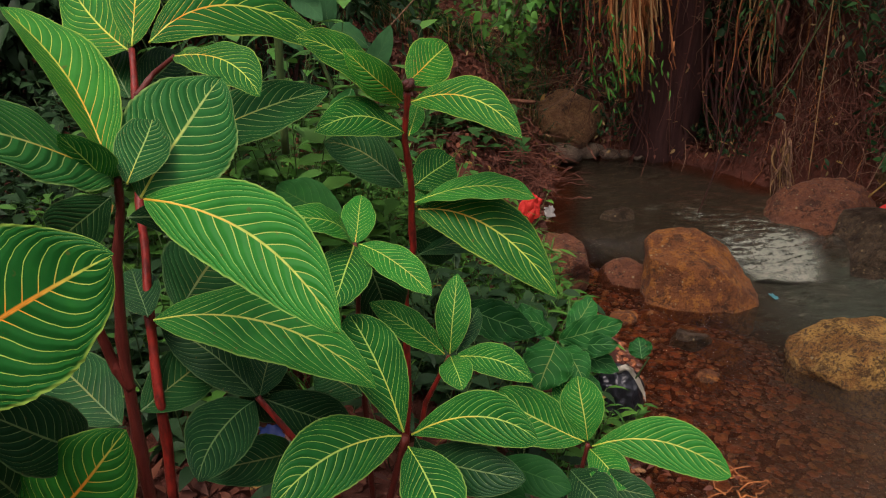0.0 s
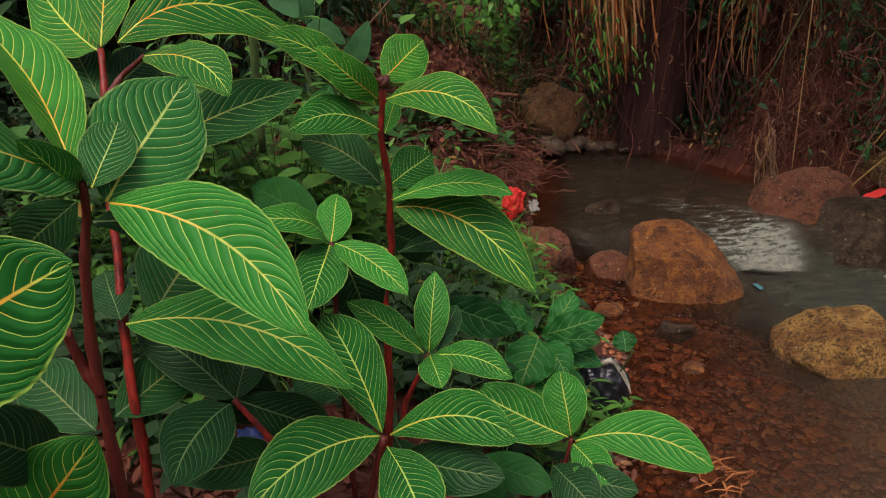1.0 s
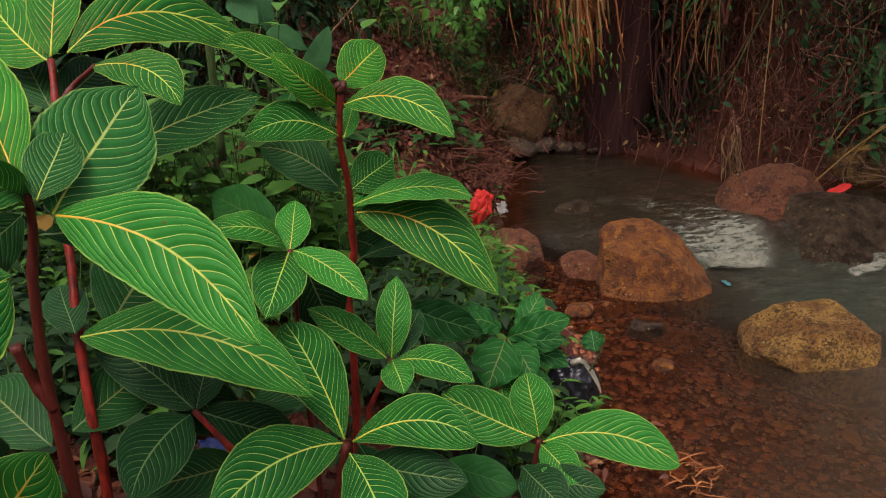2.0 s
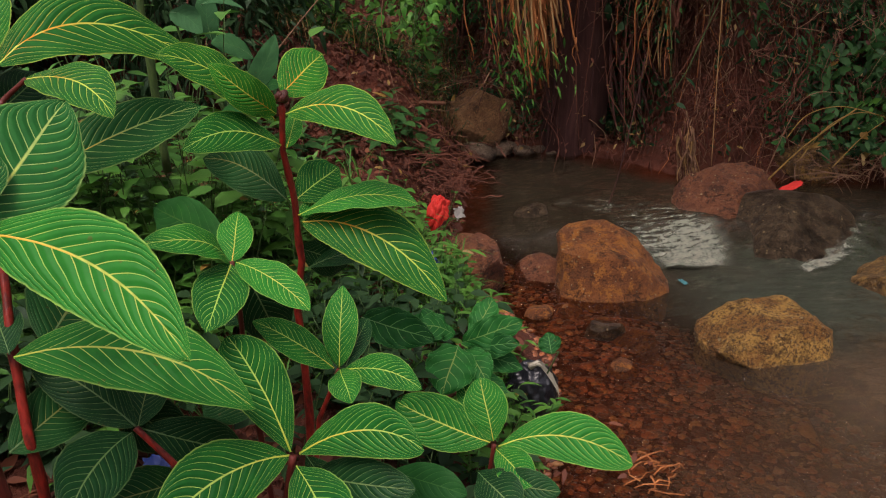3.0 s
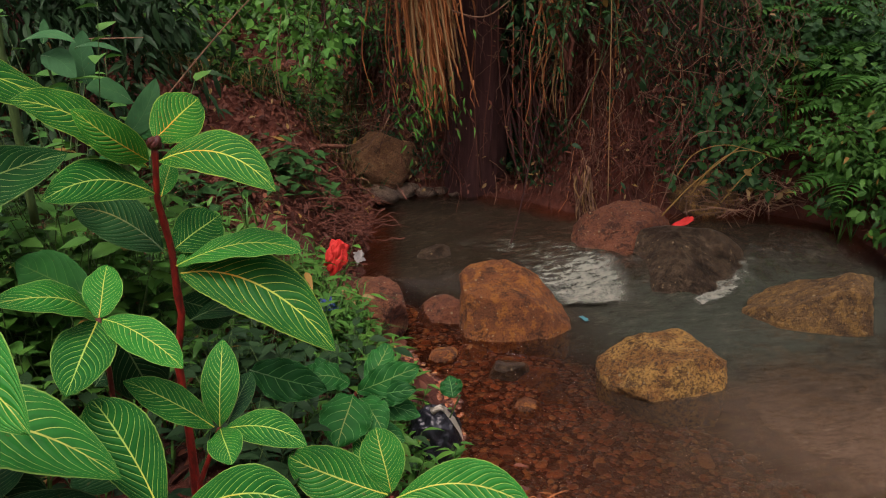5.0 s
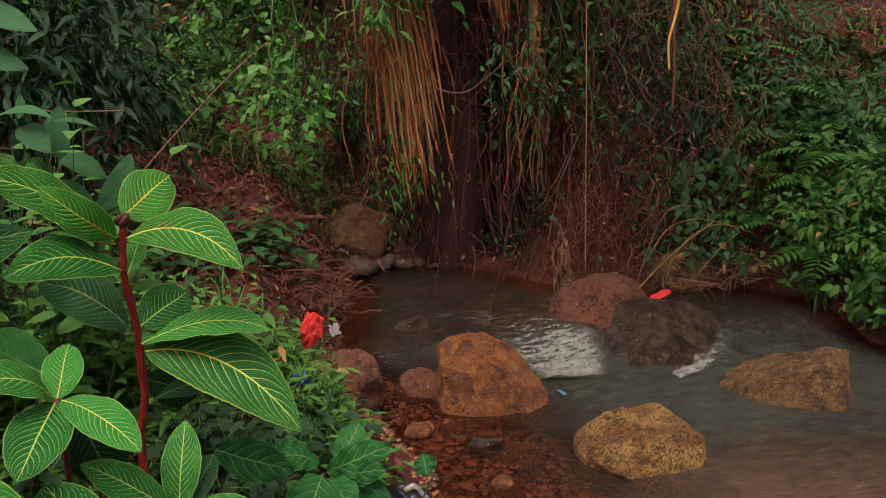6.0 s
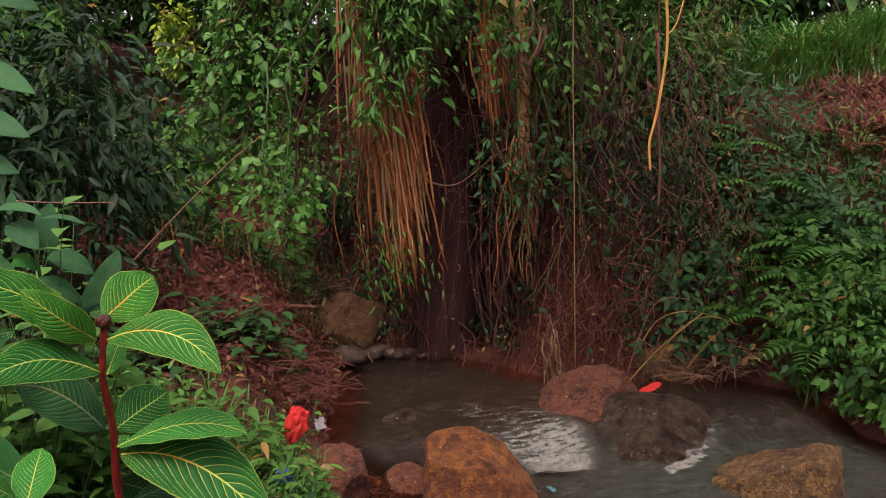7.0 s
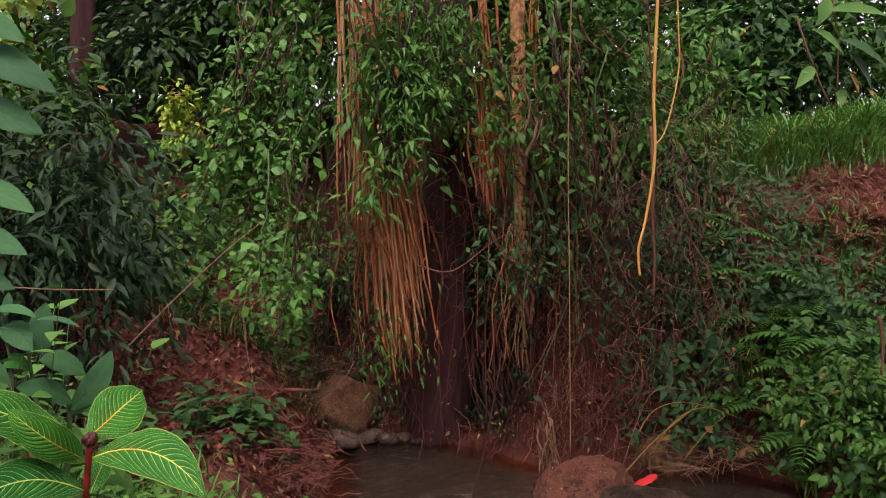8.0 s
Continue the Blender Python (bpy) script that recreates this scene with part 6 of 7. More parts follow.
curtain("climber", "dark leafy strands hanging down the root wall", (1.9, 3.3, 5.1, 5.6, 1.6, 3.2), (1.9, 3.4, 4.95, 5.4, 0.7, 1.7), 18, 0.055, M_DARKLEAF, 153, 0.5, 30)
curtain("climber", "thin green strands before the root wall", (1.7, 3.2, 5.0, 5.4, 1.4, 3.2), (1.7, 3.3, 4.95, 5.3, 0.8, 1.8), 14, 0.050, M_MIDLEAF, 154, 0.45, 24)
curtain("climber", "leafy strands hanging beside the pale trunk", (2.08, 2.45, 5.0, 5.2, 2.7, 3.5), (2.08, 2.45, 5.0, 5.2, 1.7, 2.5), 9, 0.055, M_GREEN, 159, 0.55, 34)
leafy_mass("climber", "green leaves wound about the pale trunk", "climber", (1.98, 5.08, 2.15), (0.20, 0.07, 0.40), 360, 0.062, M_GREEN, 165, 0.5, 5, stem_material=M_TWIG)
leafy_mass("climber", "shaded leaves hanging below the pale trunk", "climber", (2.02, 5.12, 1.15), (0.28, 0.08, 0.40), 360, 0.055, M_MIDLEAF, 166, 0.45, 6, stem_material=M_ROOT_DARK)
curtain("climber", "feathery branch slanting across the root bunch", (1.15, 1.32, 5.1, 5.2, 2.6, 2.8), (0.85, 1.0, 5.1, 5.2, 1.85, 2.05), 6, 0.075, M_BRIGHT, 163, 0.32, 60)
leafy_mass("bush", "green bush leaning over the water from the steep bank", "bush", (4.0, 4.35, 0.35), (0.42, 0.35, 0.32), 2400, 0.060, M_GREEN, 155, 0.5, 9)
leafy_mass("bush", "low bright bush at the foot of the steep bank", "bush", (4.1, 3.75, 0.3), (0.35, 0.3, 0.25), 1500, 0.06, M_GREEN, 156, 0.5, 8)
leafy_mass("climber", "green leaves hanging across the trunk", "climber", (1.5, 5.50, 2.3), (0.42, 0.22, 0.6), 2200, 0.06, M_BRIGHT, 53, stems=10, stem_material=M_TWIG)
leafy_mass("climber", "bright leaves hanging before the roots", "climber", (1.12, 5.15, 2.1), (0.24, 0.12, 0.5), 950, 0.085, M_BRIGHT, 58, 0.35)
leafy_mass("climber", "green leaves among the thin trunks", "climber", (2.6, 5.55, 1.7), (0.7, 0.3, 0.95), 3600, 0.075, M_GREEN, 54, stems=12, stem_material=M_TWIG)
leafy_mass("bush", "dense green bush on the steep bank", "bush", (3.4, 5.8, 1.6), (0.40, 0.3, 0.55), 1200, 0.08, M_GREEN, 55, 0.3)
leafy_mass("bush", "broad-leaved bush at the top of the steep bank", "bush", (4.7, 7.3, 2.25), (1.3, 0.5, 0.85), 4200, 0.11, M_MIDLEAF, 56, 0.5, 10)
leafy_mass("bush", "light green bush above the grass", "bush", (3.6, 6.6, 2.15), (0.6, 0.4, 0.65), 2400, 0.095, M_BRIGHT, 57, 0.5)
leafy_mass("bush", "broad-leaved bush beside the grass", "bush", (6.6, 7.4, 2.3), (1.2, 0.5, 1.1), 3600, 0.12, M_GREEN, 78, 0.5, stems=9)
leafy_mass("undergrowth", "low shaded undergrowth on the slope behind the root bunch", "undergrowth", (0.85, 6.9, 0.95), (0.36, 0.3, 0.36), 1000, 0.06, M_MIDLEAF, 164, 0.45, 10)


def large_leaved_plant():
    """Slim stems with a few broad drooping leaves, two of them withered."""
    ob = thing("large_leaved_plant", (5.3, 6.75, height(5.3, 6.75)), "tall plant with broad drooping leaves, two withered orange", "plant")
    for k, line in enumerate((((5.30, 6.75, 2.2), (5.36, 6.6, 2.83), (5.12, 6.5, 3.13), (4.94, 6.5, 3.57)), ((5.34, 6.78, 2.2), (5.48, 6.65, 2.9), (5.40, 6.55, 3.40), (5.30, 6.5, 3.75)))):
        p = Pile()
        for a, b in zip(line, line[1:]):
            p.tube(curve(a, b, 0.02, 5), 0.011 - 0.002 * k, 0.008, 6)
        p.make("stem", M_TWIG, ob)
    leaves = (((5.06, 6.46, 3.46), (5.42, 6.40, 3.28), 0.15, M_GREEN, ""), ((5.33, 6.44, 3.37), (5.88, 6.36, 3.18), 0.16, M_MIDLEAF, ""),
              ((5.45, 6.48, 3.28), (5.72, 6.40, 2.97), 0.15, M_MIDLEAF, ""), ((5.22, 6.46, 3.74), (5.10, 6.38, 3.50), 0.14, M_GREEN, ""),
              ((5.22, 6.46, 3.62), (5.86, 6.38, 3.68), 0.16, M_GREEN, ""), ((5.12, 6.50, 3.14), (4.90, 6.40, 2.96), 0.12, M_GREEN, ""),
              ((5.48, 6.50, 3.10), (5.58, 6.44, 2.92), 0.08, M_FERN_ORANGE, "withered orange leaf"), ((5.66, 6.48, 2.95), (5.79, 6.42, 2.79), 0.07, M_FERN_ORANGE, "withered orange leaf"))
    for a, b, width, skin, note in leaves:
        a, b = Vector(a), Vector(b)
        p = Pile()
        p.blade(a, b - a, (0.1, -0.75, 0.6), (b - a).length, width, 0.18)
        p.make("leaf", skin, ob, note)
    for k in range(7):
        p = Pile()
        a = Vector((5.30 + 0.04 * k, 6.68, 2.25 + 0.12 * k))
        p.blade(a, (math.cos(k * 2.4), -0.4, -0.25), (0, -0.3, 1), 0.26, 0.11, 0.3)
        p.make("leaf", M_MIDLEAF if k % 2 else M_GREEN, ob)


large_leaved_plant()
leafy_mass("thicket", "dense green thicket behind the fig tree", "thicket", (1.6, 7.8, 2.4), (1.5, 0.5, 1.7), 5600, 0.13, M_GREEN, 67, stems=12)
leafy_mass("thicket", "dense green thicket above the steep bank", "thicket", (3.3, 8.0, 2.5), (1.3, 0.5, 1.5), 4200, 0.14, M_GREEN, 68, stems=12)
leafy_mass("thicket", "green thicket behind the slender trees", "thicket", (0.3, 9.8, 2.4), (1.5, 0.4, 1.6), 5200, 0.13, M_GREEN, 69, stems=10)
leafy_mass("thicket", "distant thicket of sunlit light green leaves", "thicket", (-1.5, 12.0, 2.2), (2.4, 0.6, 1.5), 6000, 0.16, M_BRIGHT, 70, stems=10)
# Dark leaves added where a missing overhang would shade the hollow.
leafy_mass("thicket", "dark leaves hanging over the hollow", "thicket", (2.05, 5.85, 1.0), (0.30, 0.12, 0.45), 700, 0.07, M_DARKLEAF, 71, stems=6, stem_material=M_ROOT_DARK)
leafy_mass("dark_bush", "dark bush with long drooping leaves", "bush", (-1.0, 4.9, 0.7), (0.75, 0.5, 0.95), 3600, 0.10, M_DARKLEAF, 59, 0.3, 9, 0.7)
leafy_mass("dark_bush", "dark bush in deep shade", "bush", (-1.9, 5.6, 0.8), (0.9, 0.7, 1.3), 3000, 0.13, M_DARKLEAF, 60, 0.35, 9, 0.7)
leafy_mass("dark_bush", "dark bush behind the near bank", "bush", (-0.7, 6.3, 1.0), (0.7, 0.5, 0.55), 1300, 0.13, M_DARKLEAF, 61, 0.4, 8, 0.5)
leafy_mass("bush", "yellow-green bush beyond the bank, sunlight in its leaf colour", "bush", (-0.58, 9.0, 2.45), (0.17, 0.2, 0.30), 700, 0.09, M_YELLOW, 62)
leafy_mass("bush", "tall broad-leaved bush closing the top of the bank", "bush", (5.6, 8.0, 2.35), (1.8, 0.6, 1.3), 3000, 0.18, M_MIDLEAF, 65, stems=9)
# Two dark bushes added to cover lit ground where deep shade belongs.
leafy_mass("dark_bush", "dark bush added to stand for the bank's shade", "bush", (-2.9, 4.9, 0.7), (0.8, 0.35, 0.75), 2600, 0.14, M_DARKLEAF, 161, 0.4, 9, 0.5)
leafy_mass("dark_bush", "dark shrubs added to fill in the bank's shade", "bush", (-3.9, 4.4, 0.8), (0.8, 0.5, 0.9), 2200, 0.16, M_DARKLEAF, 162, 0.4, 9, 0.5)
leafy_mass("bush", "pale green bush among the far trunks", "bush", (-2.0, 8.4, 2.0), (0.8, 0.4, 0.8), 1300, 0.14, M_GREEN, 66)
leafy_mass("bush", "light green bush beyond the trees", "bush", (0.3, 11.0, 2.2), (0.8, 0.5, 1.2), 1300, 0.17, M_BRIGHT, 63)
leafy_mass("bush", "yellow-green bush at the edge of the trees", "bush", (-2.9, 10.0, 2.0), (0.8, 0.6, 1.2), 1200, 0.17, M_YELLOW, 64)


def far_tree(at, tall, r, crown_at, crown_r, leaves, material, bark, seed, label, leaf_size=1.0):
    rnd = random.Random(seed)
    ob = thing("tree", at, label, "tree")
    top = Vector(crown_at)
    trunk("trunk", ob, [at, tuple(Vector(at).lerp(top, 0.5) + Vector((0.1, 0, 0))), tuple(top), (top.x, top.y, top.z + tall * 0.3)], [r * 1.4, r, r * 0.8, r * 0.5], bark, "", 5, seed)
    pile = Pile()
    for k in range(30):
        q = top + Vector((rnd.gauss(0, 0.5) * crown_r[0], rnd.gauss(0, 0.5) * crown_r[1], rnd.gauss(0.2, 0.45) * crown_r[2]))
        wood = Pile()
        wood.tube(curve(tuple(top), q, -0.1, 6, 0.03, rnd), r * 0.3, 0.006, 5)
        wood.make("limb", bark, ob)
        for i in range(leaves // 30):
            g = Vector((rnd.gauss(0, 0.2) * crown_r[0], rnd.gauss(0, 0.2) * crown_r[1], rnd.gauss(0, 0.2) * crown_r[2]))
            s = rnd.uniform(0.1, 0.2) * leaf_size
            pile.blade(q + g, g.normalized() + Vector((0, -0.2, -0.4)), Vector((rnd.gauss(0, 0.4), rnd.gauss(0, 0.4), 1)), s, s * 0.5, 0.25)
    tagged(pile.make("crown", material, ob), kind="stuff")


far_tree((-0.75, 10.0, 2.6), 2.0, 0.12, (-0.70, 10.0, 3.80), (1.25, 0.7, 0.72), 9000, M_CROWN, M_BARK, 71, "dark round-crowned tree beyond the bank", 0.8)
far_tree((0.48, 9.0, 2.6), 4.0, 0.07, (0.52, 9.0, 6.6), (1.3, 1.0, 0.7), 420, M_GREEN, M_BARK_RED, 72, "slender tree with reddish trunk")
far_tree((-1.55, 9.0, 2.6), 4.0, 0.09, (-1.5, 9.0, 6.8), (1.3, 1.0, 0.7), 420, M_GREEN, M_BARK, 73, "slender tree with brown trunk")
far_tree((-2.3, 10.2, 2.4), 3.0, 0.13, (-2.5, 10.6, 3.7), (0.9, 0.6, 0.7), 700, M_GREEN, M_BARK, 77, "dense leafy tree beside the slender trunks")
far_tree((-3.2, 8.5, 2.4), 4.0, 0.14, (-3.6, 8.8, 5.0), (1.4, 1.0, 1.0), 1600, M_GREEN, M_BARK, 74, "leafy tree at the edge of the clearing")
far_tree((5.6, 9.0, 3.0), 4.0, 0.15, (5.4, 9.0, 5.4), (2.2, 1.2, 1.3), 3500, M_GREEN, M_BARK, 75, "leafy tree above the steep bank")
far_tree((3.0, 9.5, 3.0), 4.0, 0.15, (3.0, 9.5, 5.2), (2.0, 1.2, 1.6), 3500, M_GREEN, M_BARK, 76, "leafy tree behind the fig tree")

# Trees added out of view to close the place and dim light from the horizon.
for k, (x, y) in enumerate(((-5.0, -4.5), (-1.5, -6.0), (2.5, -6.0), (6.0, -4.0), (-6.0, 1.0), (8.0, 1.5))):
    far_tree((x, y, height(x, y) - 0.1), 3.0, 0.16, (x, y, 3.0), (2.4, 1.6, 2.0), 2400, M_GREEN, M_BARK, 80 + k, "unseen broad leafy tree added to cut low sky light", 2.2)


# ---- vines, twigs and debris ----
def vine(name, label, pts, r0, r1, material):
    pile = Pile()
    fine = []
    pts = [Vector(p) for p in pts]
    for i in range(len(pts) - 1):
        p0, p1, p2, p3 = pts[max(i - 1, 0)], pts[i], pts[i + 1], pts[min(i + 2, len(pts) - 1)]
        for k in range(6):
            t = k / 6
            fine.append(0.5 * (2 * p1 + (p2 - p0) * t + (2 * p0 - 5 * p1 + 4 * p2 - p3) * t * t + (3 * p1 - p0 - 3 * p2 + p3) * t ** 3))
    fine.append(pts[-1])
    pile.tube(fine, r0, r1, 7)
    return tagged(pile.make(name, material), label, "vine")


vine("vine", "thick yellow-brown vine hanging free before the trees", [(1.62, 2.5, 3.3), (1.595, 2.5, 2.6), (1.585, 2.5, 2.3), (1.59, 2.5, 2.1), (1.56, 2.5, 1.9), (1.535, 2.5, 1.80), (1.54, 2.5, 1.71)], 0.0055, 0.004, M_VINE)
vine("vine", "thin vine loop beside the thick vine", [(1.70, 2.62, 3.3), (1.72, 2.6, 2.6), (1.725, 2.6, 2.4), (1.66, 2.56, 2.2), (1.60, 2.52, 2.14)], 0.0028, 0.002, M_VINE)
vine("vine", "long thin pale vine hanging to the water", [(2.24, 4.9, 3.8), (2.20, 4.9, 2.5), (2.21, 4.9, 1.4), (2.22, 4.9, 0.3)], 0.004, 0.003, M_ROOT_PALE)
vine("vine", "thin hanging vine with small leaves", [(0.25, 4.6, 1.6), (0.2, 4.6, 1.35), (0.22, 4.6, 1.1), (0.27, 4.6, 0.85)], 0.0025, 0.0015, M_TWIG)
vine("branch", "long bare diagonal twig over the earth bank", [(-0.42, 4.6, 1.18), (-0.1, 4.6, 1.5), (0.14, 4.62, 1.72), (0.32, 4.75, 1.86)], 0.0045, 0.0025, M_TWIG)
vine("branch", "thin reed leaning over the red boulder", [(2.5, 4.75, 0.2), (2.7, 4.68, 0.45), (2.95, 4.6, 0.68)], 0.006, 0.004, M_DRY)
vine("branch", "straight thin reddish stick in the shade", [(-0.890, 4.250, 1.566), (-0.653, 4.200, 1.551), (-0.393, 4.200, 1.543)], 0.004, 0.003, M_TWIG)


def twig_heap(name, label, at, spread, count, length, material, seed, flat=0.35):
    rnd = random.Random(seed)
    ob = thing(name, at, label, "twigs", kind="stuff")
    pile = Pile()
    for _ in range(count):
        p = Vector(at) + Vector((rnd.gauss(0, spread[0]), rnd.gauss(0, spread[1]), abs(rnd.gauss(0, spread[2]))))
        w = Vector((rnd.gauss(0, 1), rnd.gauss(0, 0.6), rnd.gauss(0, flat))).normalized() * length * rnd.uniform(0.5, 1.3)
        q = [p + w * (t - 0.5) + Vector((0, 0, -0.25 * length * (2 * t - 1) ** 2 * rnd.uniform(0, 0.6))) + Vector((rnd.gauss(0, 0.006), 0, rnd.gauss(0, 0.006))) for t in (0, 0.25, 0.5, 0.75, 1)]
        pile.tube(q, rnd.uniform(0.002, 0.005), 0.0015, 5)
    tagged(pile.make("twigs", material, ob), kind="stuff")


twig_heap("twig_heap", "heap of reddish dry twigs beside the upper pool", (0.42, 4.75, 0.30), (0.17, 0.16, 0.14), 260, 0.21, M_ROOT_DARK, 81)
twig_heap("twig_heap", "washed-up roots and twigs under the steep bank", (3.35, 4.85, 0.20), (0.28, 0.12, 0.10), 150, 0.30, M_TWIG, 82)
twig_heap("twig_heap", "dry roots tangled above the red boulder", (2.55, 5.25, 0.45), (0.22, 0.12, 0.18), 140, 0.35, M_ROOT_DARK, 83, 0.8)
twig_heap("twig_heap", "fallen twigs and roots on the low earth bank", (0.2, 6.4, 0.55), (0.5, 0.25, 0.15), 180, 0.35, M_TWIG, 84)

vine("reed", "dry reed arching over the washed-up roots", [(2.595, 4.700, 0.502), (2.710, 4.700, 0.639), (2.913, 4.680, 0.679), (3.192, 4.650, 0.597)], 0.004, 0.002, M_DRY)
vine("reed", "dry reed arching over the washed-up roots", [(2.703, 4.720, 0.361), (2.846, 4.700, 0.558), (3.031, 4.680, 0.636), (3.273, 4.650, 0.562)], 0.004, 0.002, M_DRY)
vine("reed", "dry reed leaning from the bank", [(2.908, 4.700, 0.298), (3.064, 4.700, 0.470), (3.191, 4.680, 0.578)], 0.004, 0.002, M_DRY)
vine("reed", "long dry reed bent over the rocks", [(2.505, 4.750, 0.257), (2.695, 4.750, 0.718), (2.923, 4.700, 0.754)], 0.003, 0.002, M_TWIG)
vine("branch", "dead brown stalk hanging at the bank's edge", [(3.729, 4.000, 1.291), (3.756, 4.000, 1.128), (3.753, 4.000, 0.949)], 0.012, 0.006, M_BARK_RED)
vine("stick", "short red-brown stick under the leaves", [(0.311, 2.100, 0.527), (0.353, 2.100, 0.528), (0.398, 2.100, 0.531)], 0.008, 0.007, M_BARK_RED)
vine("vine", "thin pale liana across the trunk", [(1.304, 5.300, 1.539), (1.533, 5.300, 1.496), (1.807, 5.300, 1.680), (1.946, 5.300, 1.754)], 0.005, 0.003, M_TWIG)
vine("vine", "thin curved liana before the trunk", [(1.405, 5.400, 2.289), (1.560, 5.400, 2.233), (1.677, 5.400, 2.061), (1.837, 5.400, 2.176), (1.918, 5.400, 2.560)], 0.004, 0.003, M_TWIG)
vine("branch", "thin bare branch across the roots", [(0.785, 5.200, 2.273), (0.968, 5.200, 2.630), (1.224, 5.200, 2.850), (1.520, 5.200, 2.948)], 0.008, 0.004, M_BARK)
vine("vine", "brown root hanging behind the yellow vine", [(2.86, 5.10, 2.45), (2.82, 4.98, 2.1), (2.805, 4.95, 1.85), (2.82, 4.95, 1.60), (2.815, 4.95, 1.33)], 0.012, 0.008, M_BARK_RED)
vine("log", "dead reddish branch lying along the low bank", [(-0.55, 5.85, 0.70), (-0.15, 5.80, 0.68), (0.25, 5.78, 0.66), (0.60, 5.82, 0.62)], 0.022, 0.014, M_BARK_RED)
vine("stick", "long dark stick standing in the upper pool", [(1.52, 4.78, 0.10), (1.585, 4.75, 0.36), (1.68, 4.75, 0.82), (1.72, 4.76, 1.05)], 0.005, 0.0025, M_BARK)
twig_heap("root_threads", "fine orange rootlets at the gravel edge", (1.03, 2.30, 0.015), (0.05, 0.07, 0.01), 18, 0.10, M_ROOT, 85, 0.15)


def stump():
    rnd = random.Random(3)
    ob = thing("root_stump", (2.17, 5.2, 0.1), "pale dried root stump standing at the pool's edge", "stump")
    for k in range(46):
        p = Pile()
        x, y = rnd.gauss(2.165, 0.030), 5.2 + rnd.gauss(0, 0.03)
        z = rnd.uniform(0.28, 0.58)
        p.tube(wavy(x, y, z, x + rnd.gauss(0, 0.035), y - 0.03, max(0.1, z - rnd.uniform(0.15, 0.42)), 0.014, rnd, 9), rnd.uniform(0.004, 0.010), 0.002, 6)
        p.make("root", (M_TWIG, M_ROOT_PALE, M_ROOT_DARK, M_TWIG)[k % 4], ob)


stump()


# ---- litter by the stream ----
def plastic_bag():
    ob = thing("plastic_bag", (0.66, 2.62, 0.12), "crumpled black plastic bag with pale handle on the bank", "bag")
    bm = bmesh.new()
    bmesh.ops.create_icosphere(bm, subdivisions=5, radius=1.0)
    for v in bm.verts:
        p = v.co
        fold = 0.12 * noise.ridged_multi_fractal(p * 1.8, 1.0, 2.0, 4, 1.0, 2.0) + 0.06 * noise.noise(p * 6)
        v.co = p * (0.85 + fold)
        v.co.z *= 1.15
    bm.transform(Matrix.LocRotScale((0.665, 2.62, 0.185), None, (0.098, 0.088, 0.110)))
    part("body", bm, M_BAG, ob)
    pile = Pile()
    pile.ribbon([(0.65, 2.60, 0.31), (0.69, 2.57, 0.325), (0.72, 2.55, 0.29), (0.745, 2.55, 0.235), (0.755, 2.55, 0.20)], 0.024, (0, 1, 0.3))
    pile.tube([(0.655, 2.59, 0.305), (0.68, 2.58, 0.325), (0.705, 2.57, 0.315)], 0.013, 0.009, 7)
    pile.make("handle", M_PALE, ob, "pale folded handle")


plastic_bag()


def scrap(name, label, at, size, turn, material, seed):
    """A crumpled flat scrap."""
    bm = bmesh.new()
    bmesh.ops.create_grid(bm, x_segments=12, y_segments=12, size=1.0)
    for v in bm.verts:
        edge = 1 - 0.55 * noise.noise((v.co.x * 2 + seed, v.co.y * 2, 0))
        v.co = Vector((v.co.x * edge, v.co.y * edge, 0.35 * noise.noise((v.co.x * 1.7 + seed, v.co.y * 1.7, 1)) + 0.15 * noise.noise((v.co.x * 5, v.co.y * 5 + seed, 1))))
    bmesh.ops.solidify(bm, geom=bm.faces[:], thickness=0.04)
    bm.transform(Matrix.LocRotScale(at, Euler([radians(a) for a in turn]), size))
    me = bpy.data.meshes.new(name)
    bm.to_mesh(me)
    bm.free()
    me.polygons.foreach_set("use_smooth", [True] * len(me.polygons))
    return tagged(link_mesh(name, me, material), label, "litter")


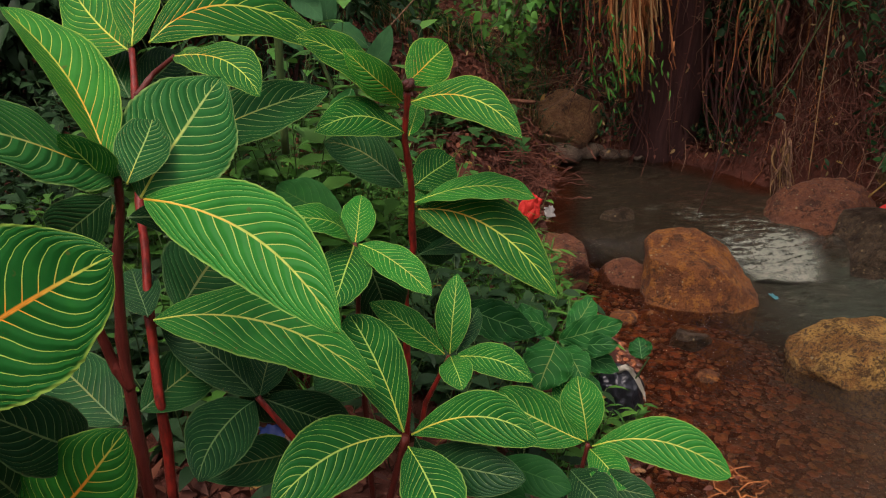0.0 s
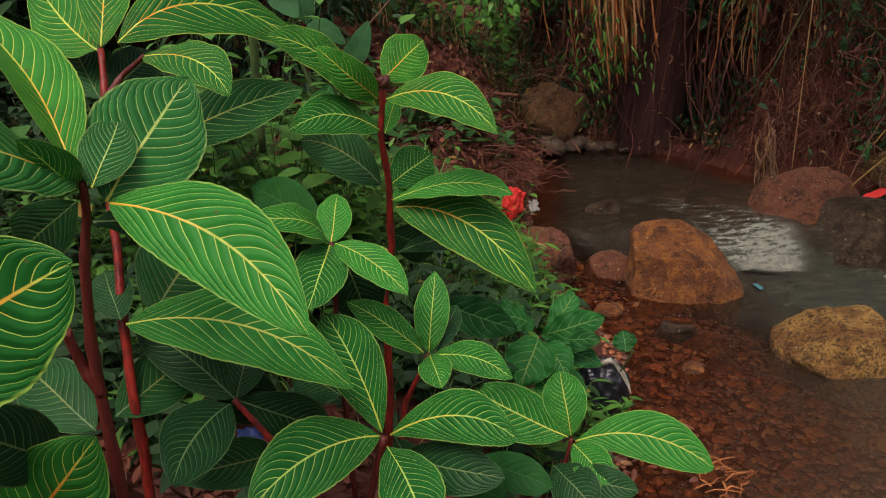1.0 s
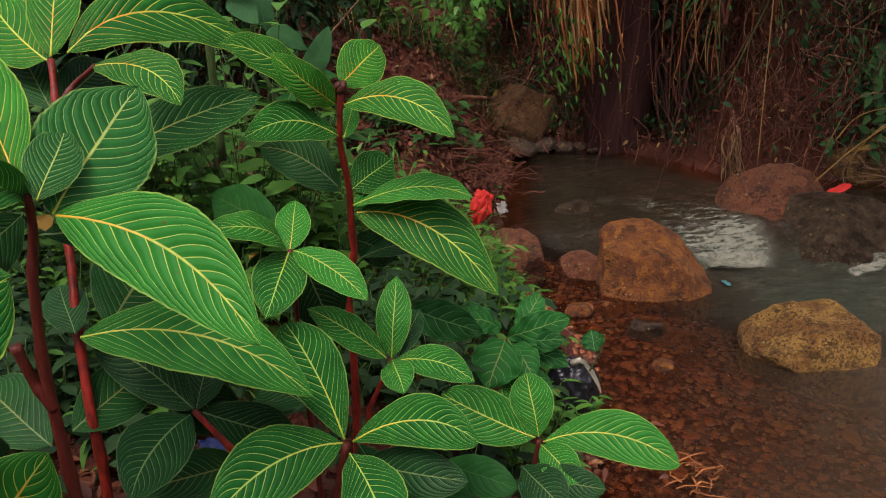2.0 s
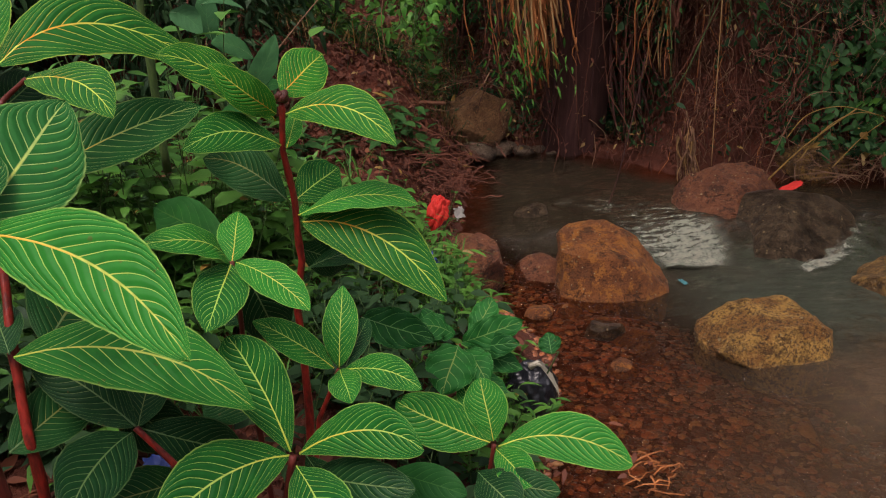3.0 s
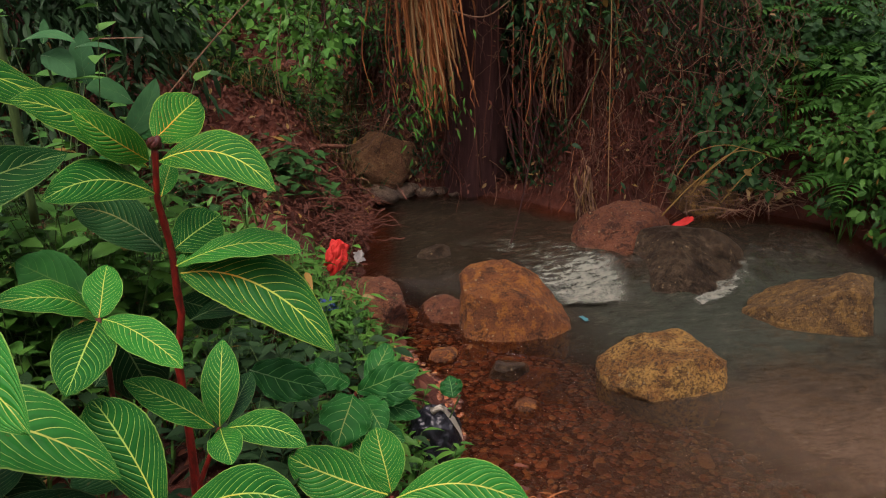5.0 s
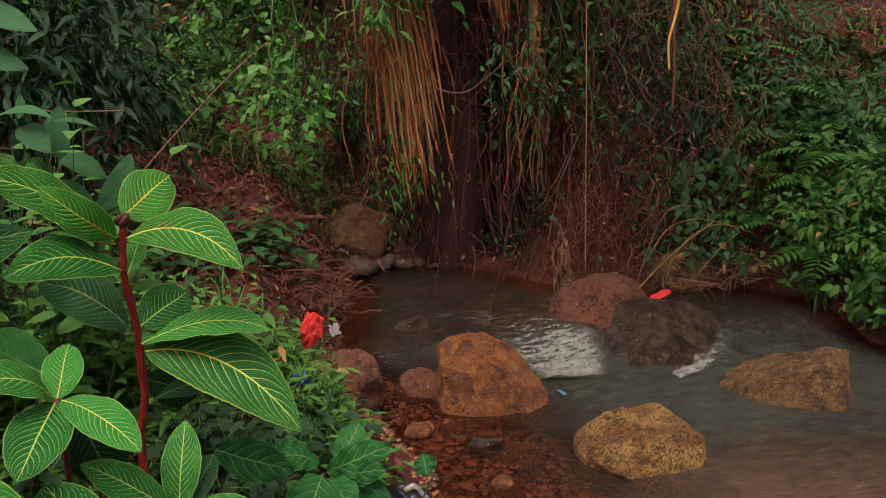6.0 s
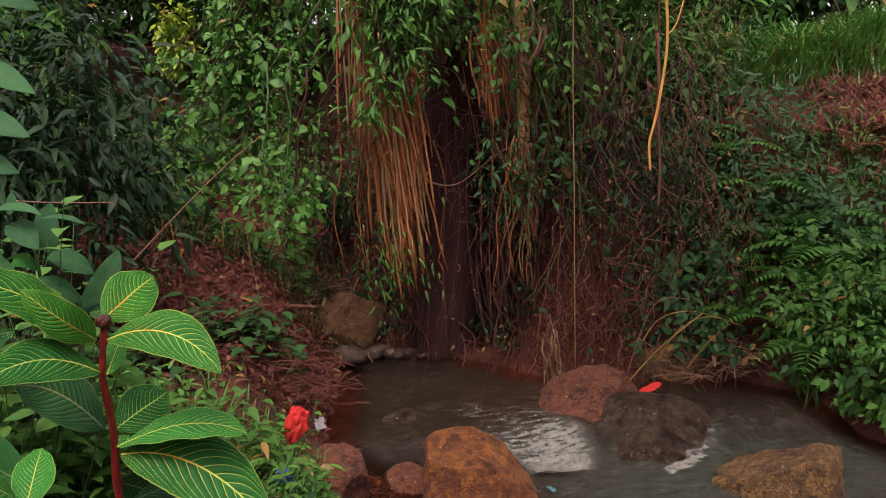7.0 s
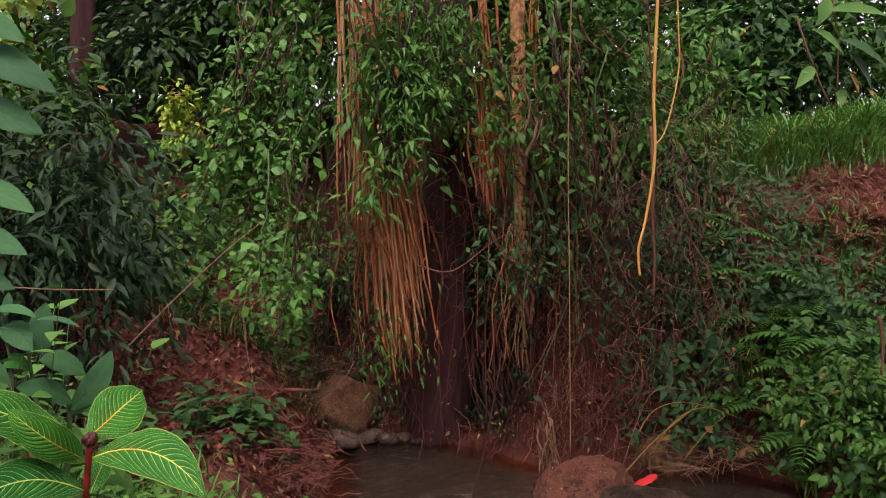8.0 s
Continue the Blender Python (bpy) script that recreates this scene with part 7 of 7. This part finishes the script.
def crumpled(name, label, at, size, turn, material, seed):
    """A balled-up sheet with sharp folds."""
    bm = bmesh.new()
    bmesh.ops.create_icosphere(bm, subdivisions=4, radius=1.0)
    off = Vector((seed * 2.3, seed, 0))
    for v in bm.verts:
        p = v.co
        v.co = p * (0.72 + 0.35 * noise.noise(p * 1.3 + off) + 0.5 * abs(noise.noise(p * 1.9 + off)) + 0.07 * abs(noise.noise(p * 5 + off)))
    bm.transform(Matrix.LocRotScale(at, Euler([radians(a) for a in turn]), size))
    me = bpy.data.meshes.new(name)
    bm.to_mesh(me)
    bm.free()
    return tagged(link_mesh(name, me, material), label, "litter")


crumpled("plastic_scrap", "crumpled bright red plastic on the bank", (0.393, 3.440, 0.627), (0.055, 0.035, 0.088), (0, 24, 20), M_RED, 1)
scrap("plastic_scrap", "small pale wrapper beside the red plastic", (0.50, 3.60, 0.56), (0.026, 0.026, 0.018), (60, 0, 30), M_GREY, 2)
scrap("plastic_scrap", "blue plastic scrap under the shrubs", (-0.243, 1.300, 0.926), (0.022, 0.018, 0.016), (40, 0, 10), M_BLUE, 3)
scrap("plastic_scrap", "small teal scrap in the water", (1.672, 3.814, 0.016), (0.012, 0.034, 0.010), (0, 0, 10), M_TEAL, 4)
scrap("plastic_scrap", "blue cloth scrap in the weeds", (0.335, 3.080, 0.555), (0.034, 0.028, 0.045), (60, 0, 10), M_BLUE, 5)
scrap("plastic_scrap", "flat orange-red strip caught on the boulder", (2.605, 4.620, 0.213), (0.085, 0.028, 0.016), (20, -18, 12), M_RED, 6)


def dry_leaves(label, at, spread, count, size, material, seed):
    rnd = random.Random(seed)
    pile = Pile()
    for _ in range(count):
        q = Vector(at) + Vector((rnd.gauss(0, spread), rnd.gauss(0, spread), abs(rnd.gauss(0, spread * 0.6))))
        pile.blade(q, (rnd.gauss(0, 1), rnd.gauss(0, 1), rnd.gauss(0, 0.5)), (rnd.gauss(0, 0.4), rnd.gauss(0, 0.4) - 0.5, 1), size * rnd.uniform(0.6, 1.3), size * 0.4, 0.3)
    tagged(pile.make("dry_leaves", material), label, "dry leaves", kind="stuff")


dry_leaves("curled yellow dry leaves beside the red plastic", (0.36, 3.36, 0.44), 0.06, 26, 0.07, M_DRY, 91)
dry_leaves("yellow dry leaves caught in the washed-up roots", (3.30, 4.75, 0.28), 0.09, 22, 0.08, M_DRY, 92)
dry_leaves("reddish dead leaves on the gravel edge", (0.78, 2.35, 0.03), 0.10, 40, 0.05, M_LITTER, 93)

build_gravel()
